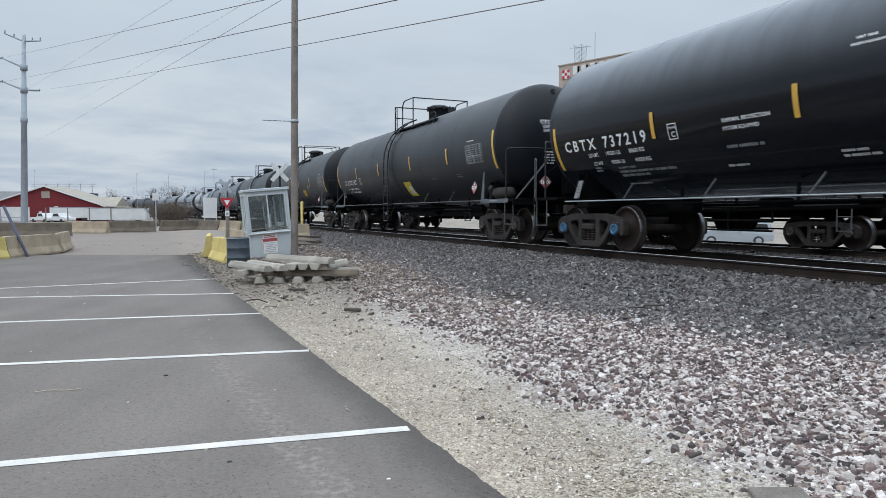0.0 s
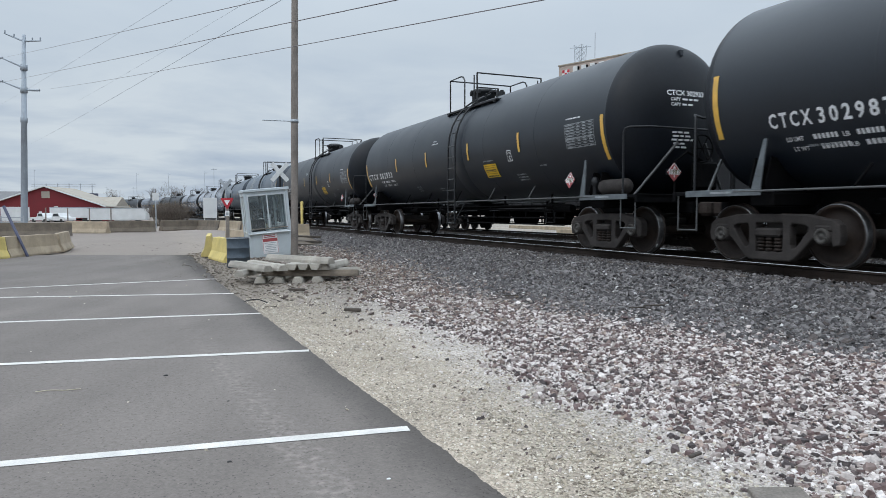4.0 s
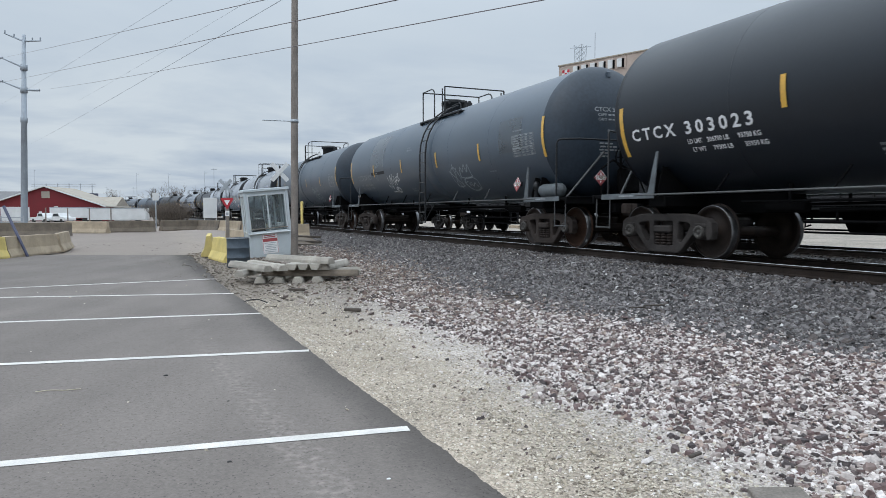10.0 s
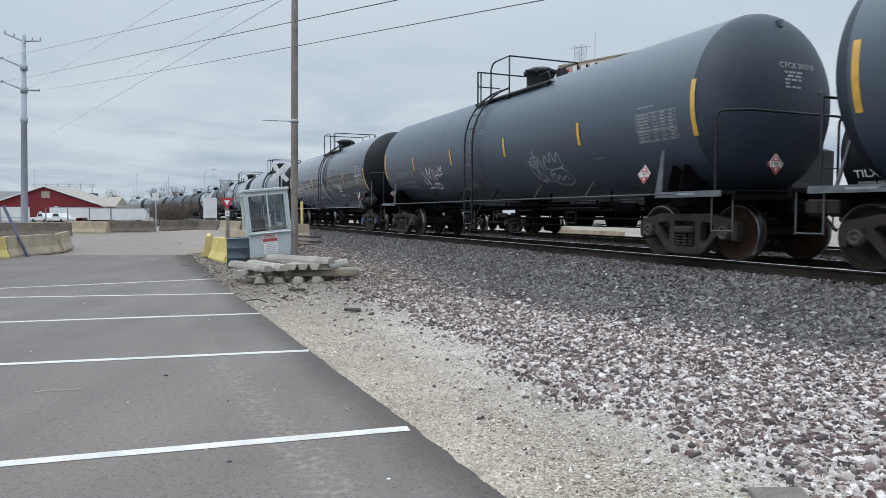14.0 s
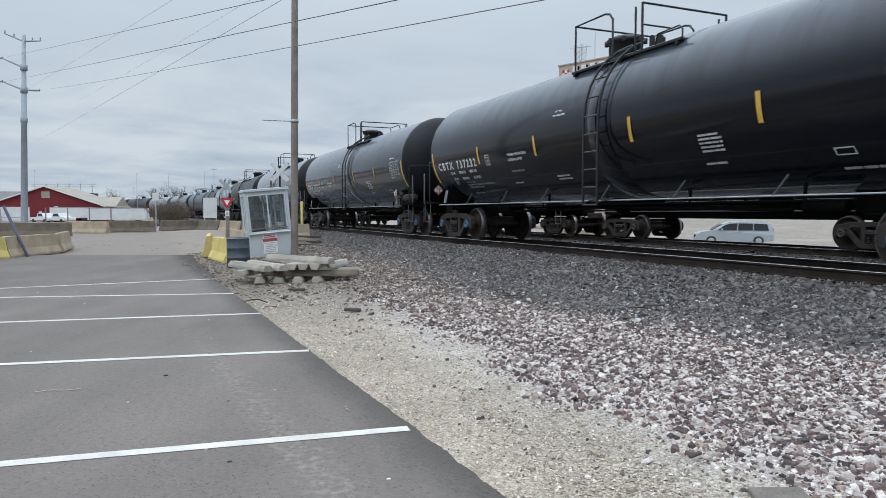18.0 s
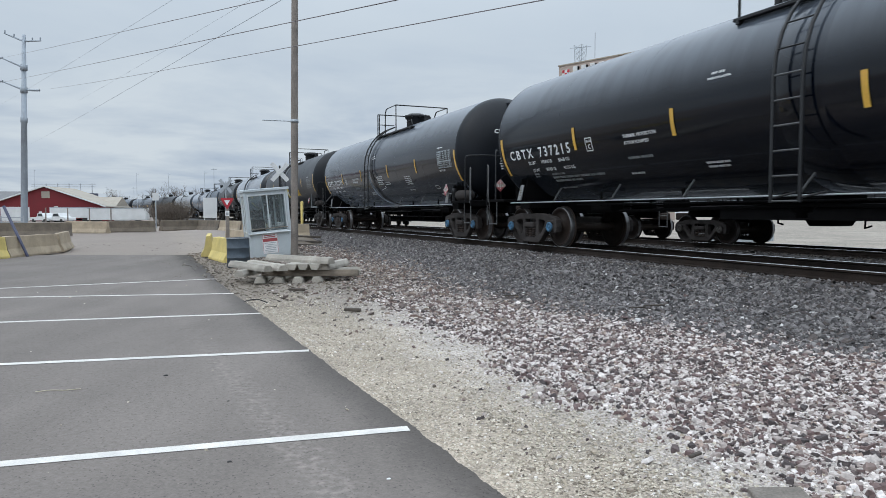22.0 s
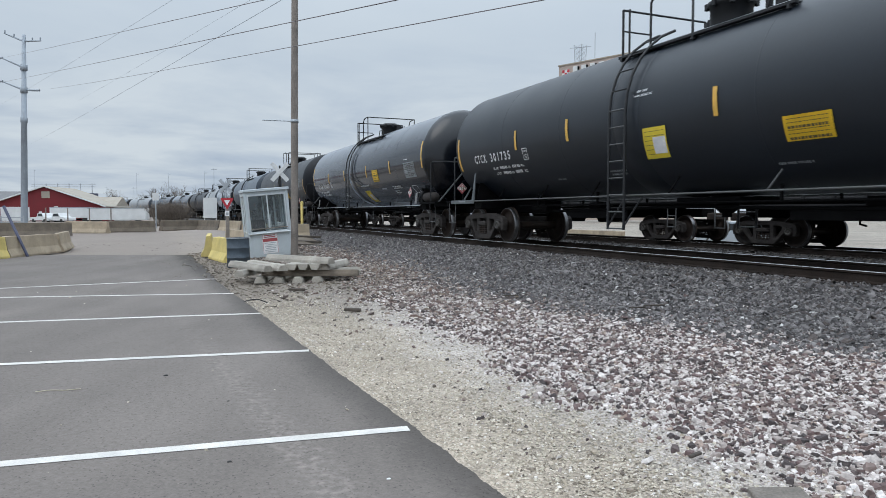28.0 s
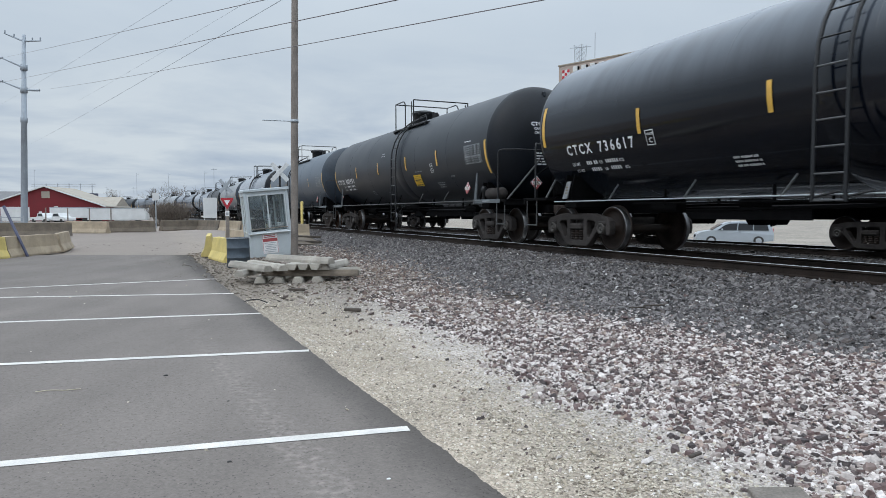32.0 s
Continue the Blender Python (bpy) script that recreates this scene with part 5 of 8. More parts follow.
for k in range(-1, 14):
    car, st, turned = CARS[k], STYLES[k], k in TURNED
    ink = M_GREY_LET if st == "faded" else M_WHITE_LET
    own, num = MARKS.get(k, ("", ""))
    gl = own == "CBTX"
    if own:
        a0, a1, b0, b1, z, wx, wstep, wz = MARK_AT.get(k, (-7.29, -6.24, -6.00, -4.76, 2.05, -6.56, 0.54, 1.90))
        x0 = a0
        h = 0.215 if gl else 0.205
        for body, nm, lo, hi in ((own, "owner_mark", a0, a1), (num, "car_number", b0, b1)):
            q = letters(body, h, 0, z, ink)
            wide = max(v.co.x for v in q.vertices)
            for v in q.vertices:
                v.co.x = lo + v.co.x * (hi - lo) / wide
            part(nm, q, None, car, "worn white lettering" if st == "faded" else "white lettering")
        size, start, zh = (0.115, -0.56, 3.03) if gl else (0.088, -0.26, 3.12) if k == 5 else (0.095, -0.52, 3.02)
        hd = letters(own + " " + num, size, 0, zh, ink, on_head=start, stretch=1.1)
        part("head_lettering", hd, None, car)
        wts = WEIGHTS.get(k)
        for row, a in enumerate(("LD LMT", "LT WT")):
            zr = wz - row * (0.165 if gl else 0.13)
            hh = 0.078 if gl or wts else 0.066
            part("weight_lettering", letters(a, hh, wx + row * 0.06, zr, ink, stretch=0.85), None, car)
            if wts:
                for col in (0, 1):
                    part("weight_lettering", letters(wts[row * 2 + col], hh, wx + wstep + row * 0.08 + col * (0.62 if not gl else 0.70), zr, ink, stretch=0.92), None, car)
            else:
                for col, unit in enumerate(("LB", "KG")):
                    xa = wx + wstep + col * 0.62 + row * 0.07
                    printed("weight_print", xa, xa + 0.40, zr + hh, 1, hh, 0.03, k + 70 + col + row * 5, ink, car)
                    part("weight_lettering", letters(unit, hh, xa + 0.42, zr, ink), None, car)
        if gl:
            part("load_lettering", letters("60% EMPTY LOAD", 0.045, -5.84, 1.635, M_GREY_LET), None, car)
            printed("small_print", -5.86, -3.95, 1.60, 1, 0.042, 0.03, k, M_GREY_LET, car)
            printed("small_print", -5.85, -4.85, 1.53, 1, 0.042, 0.03, k + 50, M_GREY_LET, car)
            printed("small_print", -5.85, -5.26, 1.37, 1, 0.03, 0.03, k + 60, M_GREY_LET, car)
            printed("small_print", -6.53, -6.32, 1.70, 2, 0.032, 0.02, k + 65, M_GREY_LET, car)
            part("record_box", frame_box(5.45, 5.74, 1.55, 1.65, 0.014), ink, car, "small white painted frame")
            part("thermal_lettering", letters("THERMAL PROTECTION", 0.058, -3.02, 2.17, ink), None, car)
            part("thermal_lettering", letters("SYSTEM EQUIPPED", 0.058, -3.02, 2.05, ink), None, car)
            printed("small_print", -3.05, -2.3, 1.83, 1, 0.045, 0.03, k + 9, M_GREY_LET, car)
        # plate letter in a box
        px, pz = BOX_AT.get(k, (-4.20, 2.02))
        part("plate_box", frame_box(px, px + 0.215, pz, pz + 0.265, 0.016), ink, car)
        part("plate_letter", letters("C", 0.09, px + 0.07, pz + 0.045, ink), None, car)
        part("plate_letter", letters("PLATE", 0.042, px + 0.036, pz + 0.175, ink), None, car)
        # small notices
        vx = 0.0 if not turned else -0.78
        if k == 10:
            part("vent_lettering", letters("VENT TANK WHEN UNLOADING", 0.052, 0.42, 1.86, ink), None, car)
        elif k != 1:
            part("vent_lettering", letters("VENT TANK", 0.036, vx - 0.08, 2.93, ink), None, car)
            part("vent_lettering", letters("WHEN UNLOADING", 0.036, vx - 0.14, 2.85, ink), None, car)
        for i, (xx, zz2, ww, rr) in enumerate(((-1.25, 1.62, 0.5, 2), (2.5, 1.98, 0.62, 3), (2.6, 1.52, 0.7, 1), (4.9, 1.88, 1.2 if k == 10 else 0.35, 3 if k == 10 else 1), (-3.2, 1.55, 0.4, 1))):
            if k == 1:
                xx, zz2, ww, rr = ((-2.1, 1.68, 0.5, 2), (3.2, 1.86, 0.42, 1), (-6.2, 1.72, 0.6, 1), (5.08, 1.9, 0.33, 2), (-3.2, 1.55, 0.4, 1))[i]
            if k in (2, 3, 11):
                xx, zz2, ww, rr = ((-1.2, 1.56, 0.4, 2), (2.45, 2.14, 0.6, 1), (3.9, 1.73, 0.5, 3), (5.1, 1.88, 0.3, 1), (-2.97, 1.66, 0.38, 3))[i]
            if gl:
                xx, zz2, ww, rr = ((-1.25, 1.62, 0.5, 2), (3.22, 2.04, 0.55, 5), (3.17, 1.60, 0.52, 1), (5.43, 1.40, 0.9, 1), (-3.2, 1.55, 0.4, 1))[i]
            if k == 9 and i == 1 or k == 10 and i in (0, 4) or k == 4 and i in (1, 2):
                continue
            if k == 10:
                xx, zz2, ww, rr = (0, (2.87, 1.72, 0.55, 1), (4.15, 1.76, 0.98, 2), (4.12, 1.60, 0.5, 2))[i]
            printed("small_print", xx, xx + ww, zz2, rr, 0.032, 0.03, k * 9 + i, ink if st == "gloss" else M_GREY_LET, car)
        if k != 5:
            for zz2 in (2.915, 2.815):
                part("capacity_lettering", letters("CAPY", 0.062, 0, zz2, ink, on_head=-0.44), None, car)
        for line in head_bars(k, k == 5):
            part("head_print", line, ink, car)
    dx = {1: -0.35, 9: -0.28, 10: -0.43}.get(k, 0.0)
    zt = {5: 2.03, 10: 1.98}.get(k, 2.12)
    part("data_stencil", data_stencil(6.35 + dx, 7.36 + dx, zt, zt + 0.5, k), M_TAG_FAINT if st == "gloss" else M_GREY_LET, car, "white ruled table with small print")
    if k == 8:
        printed("small_print", 0.3, 0.95, 2.17, 5, 0.04, 0.028, 71, ink, car)
        printed("small_print", 1.05, 1.6, 1.93, 2, 0.035, 0.03, 72, ink, car)
        part("hose_diagram", ribbon([(0.32, 1.72), (0.32, 1.66), (0.5, 1.7), (0.8, 1.72), (0.85, 1.8), (0.9, 1.74)], 0.014), ink, car, "white line drawing of a pipe")
    if own and gl:
        part("table_lettering", letters(own + " " + num, 0.05, 6.38 + dx, zt - 0.09, ink), None, car)
    printed("stencil_print", 6.4 + dx, 6.9 + dx, zt + 0.62, 1, 0.03, 0.03, k, ink, car)

sheet_label(1, 0.58, 1.22, 1.385, 1.85, -0.12, M_LABEL_Y, True)
sheet_label(2, 2.41, 3.09, 1.715, 2.045, -0.02, M_LABEL_O)
sheet_label(3, 2.45, 3.13, 1.725, 2.06, -0.02, M_LABEL_O)
sheet_label(9, 0.09, 0.67, 1.75, 2.275, -0.09, M_LABEL_Y, True)
sheet_label(9, 2.96, 3.71, 1.785, 2.125, -0.03, M_LABEL_O)
sheet_label(10, 0.59, 1.23, 1.255, 1.69, -0.15, M_LABEL_Y, True)
sheet_label(10, 2.39, 3.08, 1.99, 2.43, -0.05, M_LABEL_O)
sheet_label(11, 2.20, 2.84, 1.68, 2.03, -0.1, M_LABEL_O)
part("record_box", frame_box(6.05, 6.5, 1.47, 1.72, 0.014), M_WHITE_LET, CARS[10], "empty white painted frame")
printed("small_print", -2.6, -2.1, 1.66, 3, 0.032, 0.03, 331, M_WHITE_LET, CARS[10])
# sprayed marks: quick angular strokes, a ring and a crown
QUICK = (((0.0, 0.42), (0.07, 0.3)), ((0.01, 0.3), (0.1, 0.2)), ((0.08, 0.85), (0.16, 0.4), (0.27, 0.1), (0.22, 0.45), (0.3, 0.95)), ((0.3, 0.9), (0.36, 0.3), (0.42, 0.85), (0.34, 0.6), (0.48, 0.95)),
         ((0.46, 0.3), (0.56, 1.0), (0.66, 0.28), (0.5, 0.52), (0.74, 0.6)), ((0.7, 0.8), (0.82, 0.4), (0.78, 0.9), (0.98, 0.62), (0.8, 0.55)), ((0.86, 0.95), (0.9, 0.75), (0.96, 0.98)),
         tuple((0.52 + 0.14 * math.cos(radians(a)), 0.12 + 0.14 * math.sin(radians(a))) for a in range(0, 361, 30)), tuple((0.52 + 0.07 * math.cos(radians(a)), 0.12 + 0.06 * math.sin(radians(a))) for a in range(0, 300, 30)), ((0.05, 0.04), (0.3, 0.06), (0.36, 0.0)))
RING = tuple((0.2 + 0.17 * math.cos(radians(a)), 0.5 + 0.36 * math.sin(radians(a))) for a in range(0, 376, 25))
OVAL = tuple((0.72 + 0.27 * math.cos(radians(a)), 0.24 + 0.24 * math.sin(radians(a))) for a in range(-40, 340, 24))
CROWN = (RING, OVAL, ((0.08, 0.2), (0.34, 0.84)), ((0.0, 0.75), (0.2, 0.5), (0.36, 0.16)), ((0.2, 1.0), (0.22, 0.5), (0.2, 0.1)), ((0.42, 0.45), (0.52, 0.95), (0.58, 0.55), (0.7, 1.02), (0.74, 0.55), (0.86, 1.0), (0.9, 0.5)),
         ((0.5, 0.3), (0.62, 0.36), (0.56, 0.14), (0.72, 0.34), (0.68, 0.1), (0.84, 0.3), (0.86, 0.12)), ((0.46, 0.5), (0.7, 0.44), (0.92, 0.5)))
for k, x, z in ((4, -3.25, 1.55), (5, -4.3, 1.56)):
    sprayed("spray_tag", QUICK, x, z, 1.4 if k == 4 else 1.75, 0.66, k, 0.028, M_WHITE_LET, CARS[k], "white sprayed scribble")
for k, x, z in ((4, 2.42, 1.42), (5, 2.36, 1.40)):
    sprayed("spray_tag", CROWN, x, z, 1.5, 0.78, k + 20, 0.026, M_TAG_FAINT, CARS[k], "faint grey sprayed crown and ring")
part("repaint_patch", patch(-4.95, -3.35, ang_of(2.34), 44, 0.0035, n=12), M_TANK_PATCH, CARS[4], "dull repainted rectangle")
part("paint_strip", patch(-4.88, -3.33, ang_of(2.23), ang_of(2.34), 0.0045, n=4), M_HEAD, CARS[4], "black painted strip")
part("repaint_patch", patch(5.68, 6.8, ang_of(2.24), ang_of(3.05), 0.0025, n=8), M_TANK_PATCH, CARS[4], "dark repainted rectangle")
# ---- cars of the far train, seen beneath the near one ----
def hopper(length, m, label, open_frame):
    """A covered hopper on two trucks; x along the track."""
    car = thing("hopper_car", m, label, "railway wagon", "hopper cars of the far train")
    h = length / 2
    body = Shape()
    body.prism([(-h + 0.6, 1.35), (-h + 0.6, 2.9), (-h + 0.9, 3.0), (h - 0.9, 3.0), (h - 0.6, 2.9), (h - 0.6, 1.35)], -1.5, 1.5)
    part("body", body, M_HOPPER, car)
    for i in range(int(length / 0.9)):
        x = -h + 0.9 + i * 0.9
        if x > h - 0.8:
            break
        for y in (-1.55, 1.55):
            part("side_post", Shape().box((x, y, 2.1), (0.1, 0.1, 1.6), 0.01), M_HOPPER, car)
    for y in (-1.5, 1.5):
        part("side_sill", Shape().box((0, y, 1.3), (length - 0.6, 0.1, 0.26), 0.02), M_HOPPER, car)
    for e in (-1, 1):
        part("slope_sheet", Shape().prism([(e * (h - 0.6), 1.9), (e * (h - 2.6), 1.36), (e * (h - 2.4), 1.3), (e * (h - 0.5), 1.3)], -1.2, 1.2), M_HOPPER, car)
        part("end_ladder", Shape().pipe([(e * (h - 0.45), -1.52, 0.5), (e * (h - 0.45), -1.52, 2.6)], 0.02, 6).pipe([(e * (h - 0.85), -1.52, 0.5), (e * (h - 0.85), -1.52, 2.6)], 0.02, 6).cyl((e * (h - 0.85), -1.52, 0.52), (e * (h - 0.45), -1.52, 0.52), 0.016, 6).cyl((e * (h - 0.85), -1.52, 0.9), (e * (h - 0.45), -1.52, 0.9), 0.016, 6), M_RUNG, car)
        part("coupler", Shape().box((e * (h - 0.1), 0, 0.87), (0.8, 0.24, 0.26), 0.04), M_RUST, car)
    part("centre_sill", Shape().box((0, 0, 1.0), (length - 1.0, 0.55, 0.3), 0.02), M_FRAME, car)
    for gx in ((-3.0, 0.0, 3.0) if length > 13 else (-1.6, 1.6)):
        lowest = 0.42 if open_frame else 0.62
        part("discharge_gate", Shape().prism([(gx - 0.85, 1.34), (gx - 0.3, lowest), (gx + 0.3, lowest), (gx + 0.85, 1.34)], -0.5, 0.5), M_FRAME, car)
    if open_frame:
        # low side rails on posts
        reach = h - 2.9
        for y in (-1.45, 1.45):
            for z, r in ((1.12, 0.035), (0.76, 0.045), (0.47, 0.03)):
                part("low_rail", Shape().cyl((-reach, y, z), (reach, y, z), r, 8), M_FRAME if z < 1 else M_RUNG, car)
            n = int(reach * 2 / 1.5)
            for i in range(n + 1):
                x = -reach + i * 2 * reach / n
                part("rail_post", Shape().box((x, y, 0.94 if i % 3 else 0.80), (0.06, 0.06, 0.40 if i % 3 else 0.68), 0.006), M_FRAME, car)
    else:
        for y in (-1.4, 1.4):
            part("low_sill", Shape().box((0, y, 1.0), (length - 6.2, 0.08, 0.42), 0.01), M_FRAME, car)
    for i in range(4):
        x = -h * 0.45 + h * 0.3 * i
        part("drop_pipe", Shape().pipe([(x, -0.9, 1.34), (x, -0.95, 0.7 - 0.1 * (i % 2)), (x + 0.18, -0.95, 0.66)], 0.03, 6), M_FRAME, car)
    return car


def far_tank(length, m):
    """A black tank car of the far train."""
    car = thing("tank_car", m, "black tank car with white lettering on the far track", "railway wagon", "tank cars of the far train")
    h = length / 2 - 0.75
    prof = [(-h - 0.55, 0.001), (-h - 0.5, 0.5), (-h - 0.32, 1.1), (-h, 1.5), (h, 1.5), (h + 0.32, 1.1), (h + 0.5, 0.5), (h + 0.55, 0.001)]
    part("barrel", Shape().lathe(prof, 40, "X", (0, 0, ZC)), M_HEAD, car)
    part("centre_sill", Shape().box((0, 0, 0.95), (length - 0.4, 0.55, 0.3), 0.02), M_FRAME, car)
    part("owner_mark", letters("TILX", 0.2, -5.85, 1.9, M_WHITE_LET, off=-0.012, stretch=1.1), None, car, "white lettering")
    printed("small_print", -5.8, -5.0, 1.80, 1, 0.06, 0.03, 903, M_WHITE_LET, car)
    part("dome", Shape().lathe([(ZC + 1.4, 0.3), (ZC + 1.75, 0.3), (ZC + 1.8, 0.34), (ZC + 1.86, 0.34), (ZC + 1.87, 0.001)], 20, "Z"), M_FRAME, car)
    for y in (-1.43, 1.43):
        part("side_rail", Shape().cyl((-h, y, 1.05), (h, y, 1.05), 0.02, 6), M_RUNG, car)
    for e in (-1, 1):
        part("end_platform", Shape().box((e * (h + 0.35), 0, 1.08), (0.9, 2.8, 0.07), 0.01), M_FRAME, car)
        part("coupler", Shape().box((e * (length / 2 - 0.1), 0, 0.87), (0.8, 0.24, 0.26), 0.04), M_RUST, car)
        part("end_railing", Shape().pipe([(e * (h + 0.6), -1.4, 1.1), (e * (h + 0.6), -1.4, 2.2), (e * (h + 0.6), 1.4, 2.2), (e * (h + 0.6), 1.4, 1.1)], 0.02, 6), M_RAILING, car)
        part("bolster_saddle", Shape().prism([(e * (h - 1.2), 0.95), (e * (h - 0.2), 0.95), (e * (h - 0.4), 1.6), (e * (h - 1.0), 1.6)], -1.1, 1.1), M_FRAME, car)
    return car


def far_truck(car, x, src):
    """A truck like those of the tank cars, shifted along a far car."""
    for o in src.children:
        if o.name.split(".")[0] in ("side_frame", "truck_bolster", "wheelset", "brake_beam"):
            ox = sum((o.matrix_basis @ Vector(c)).x for c in o.bound_box) / 8
            if ox < 0:
                continue
            for q in (o, *o.children):
                c = q.copy()
                scene.collection.objects.link(c)
                if q is o:
                    c.parent = car
                    c.matrix_basis = pose(x - TRUCK_X, 0, 0) @ o.matrix_basis
                    top = c
                else:
                    c.parent = top


FAR_CARS = []
# truck centres of each far car at the start, front to back along s
FAR_TRUCKS = [(60.72, 49.69), (45.13, 31.18), (26.62, 13.06), (8.62, -2.41), (-7.35, -21.55), (-26.24, -36.38), (-41.07, -55.14), (-59.58, -73.52), (-78.08, -91.27)]
for pair in FAR_TRUCKS:
    sa, sb = pair
    mid, half = (sa + sb) / 2, (sa - sb) / 2
    if -32 < mid < -30:
        car = far_tank(2 * half + 3.6, on_track(mid, TRACK_D[1]))
    else:
        car = hopper(2 * half + 3.6, on_track(mid, TRACK_D[1]), "dark grey hopper car with brown trucks on rails", -24 < mid < 30)
    far_truck(car, half, CARS[1])
    far_truck(car, -half, CARS[1])
    FAR_CARS.append((car, mid))


# ---- things along the lot ----
def barrier(m, length, paint, label, group="concrete barriers", kw=1.0, kh=1.0):
    """A jersey barrier; x along it, base at z 0."""
    prof = [(-0.30, 0), (0.30, 0), (0.30, 0.08), (0.17, 0.33), (0.095, 0.81), (0.075, 0.83), (-0.075, 0.83), (-0.095, 0.81), (-0.17, 0.33), (-0.30, 0.08)]
    prof = [(y * kw, z * kh) for y, z in prof]
    sh = Shape()
    n = len(prof)
    k = max(4, int(length / 0.25))
    vs = []
    rnd = random.Random(int(length * 1000) + int(m.translation.x * 37))
    for i in range(k + 1):
        x = -length / 2 + length * i / k
        end = 0.03 if i in (0, k) else 0.0
        for y, z in prof:
            vs.append((x, y * (1 - end) + rnd.uniform(-0.006, 0.006), max(0, z * (1 - end * 0.6) + (rnd.uniform(-0.012, 0.008) if z > 0.05 else 0))))
    sh.add(vs, [(i * n + j, i * n + (j + 1) % n, (i + 1) * n + (j + 1) % n, (i + 1) * n + j) for i in range(k) for j in range(n)])
    sh.add(vs, [tuple(range(n))[::-1], tuple(range(k * n, k * n + n))])
    return solid("barrier", sh, paint, m, label, "barrier", group)


def between(a, b, z=0.0):
    a, b = Vector((*a, z)), Vector((*b, z))
    v = b - a
    return Matrix.Translation((a + b) / 2) @ Matrix.Rotation(math.atan2(v.y, v.x), 4, "Z"), v.length


for a, b, pt, lab in (
        ((-13.85, 18.9), (-13.85, 21.3), M_YELLOW, "yellow painted concrete barrier at the lot's edge"),
        ((-13.86, 21.36), (-13.98, 24.4), M_CONC, "pale weathered concrete barrier at the lot's edge"),
        ((-14.02, 24.6), (-15.3, 27.6), M_CONC, "pale concrete barrier turned away at its end"),
        ((-30.4, 37.0), (-26.6, 40.2), M_CONC_DK, "dirty dark concrete barrier behind the pale ones"),
        ((-26.4, 40.3), (-23.2, 42.4), M_CONC_DK, "dirty dark concrete barrier behind the pale ones"),
        ((-26.4, 47.6), (-23.2, 47.0), M_CONC, "low concrete barrier across the drive"),
        ((-24.2, 49.0), (-21.9, 51.5), M_CONC_DK, "stained dark concrete barrier across the drive"),
        ((-22.2, 53.4), (-20.4, 56.4), M_CONC_DK, "stained dark concrete barrier across the drive"),
        ((-20.2, 56.2), (-17.4, 53.0), M_CONC_DK, "stained dark concrete barrier beside the track"),
        ((-17.2, 52.6), (-14.6, 49.3), M_CONC, "weathered concrete barrier beside the track"),
        ((-14.4, 49.0), (-11.4, 44.8), M_CONC, "weathered concrete barrier beside the track"),
        ((-8.6, 25.0), (-7.62, 22.0), M_YELLOW, "yellow painted concrete barrier beside the booth"),
        ((-7.12, 21.2), (-6.05, 19.35), M_YELLOW, "yellow painted concrete barrier beside the booth"),
        ((-9.6, 30.2), (-7.7, 27.9), M_CONC, "weathered concrete barrier behind the booth"),
        ((-7.2, 33.0), (-6.55, 33.2), M_CONC, "short concrete barrier block behind the pole")):
    m, L = between(a, b)
    if a[0] == -7.2:
        m = Matrix.Translation((0, 0, 0.2)) @ m
    small = a[0] > -14.5
    barrier(m, L, pt, lab, kw=0.8 if small else 1.0, kh=0.82 if small else 1.0)


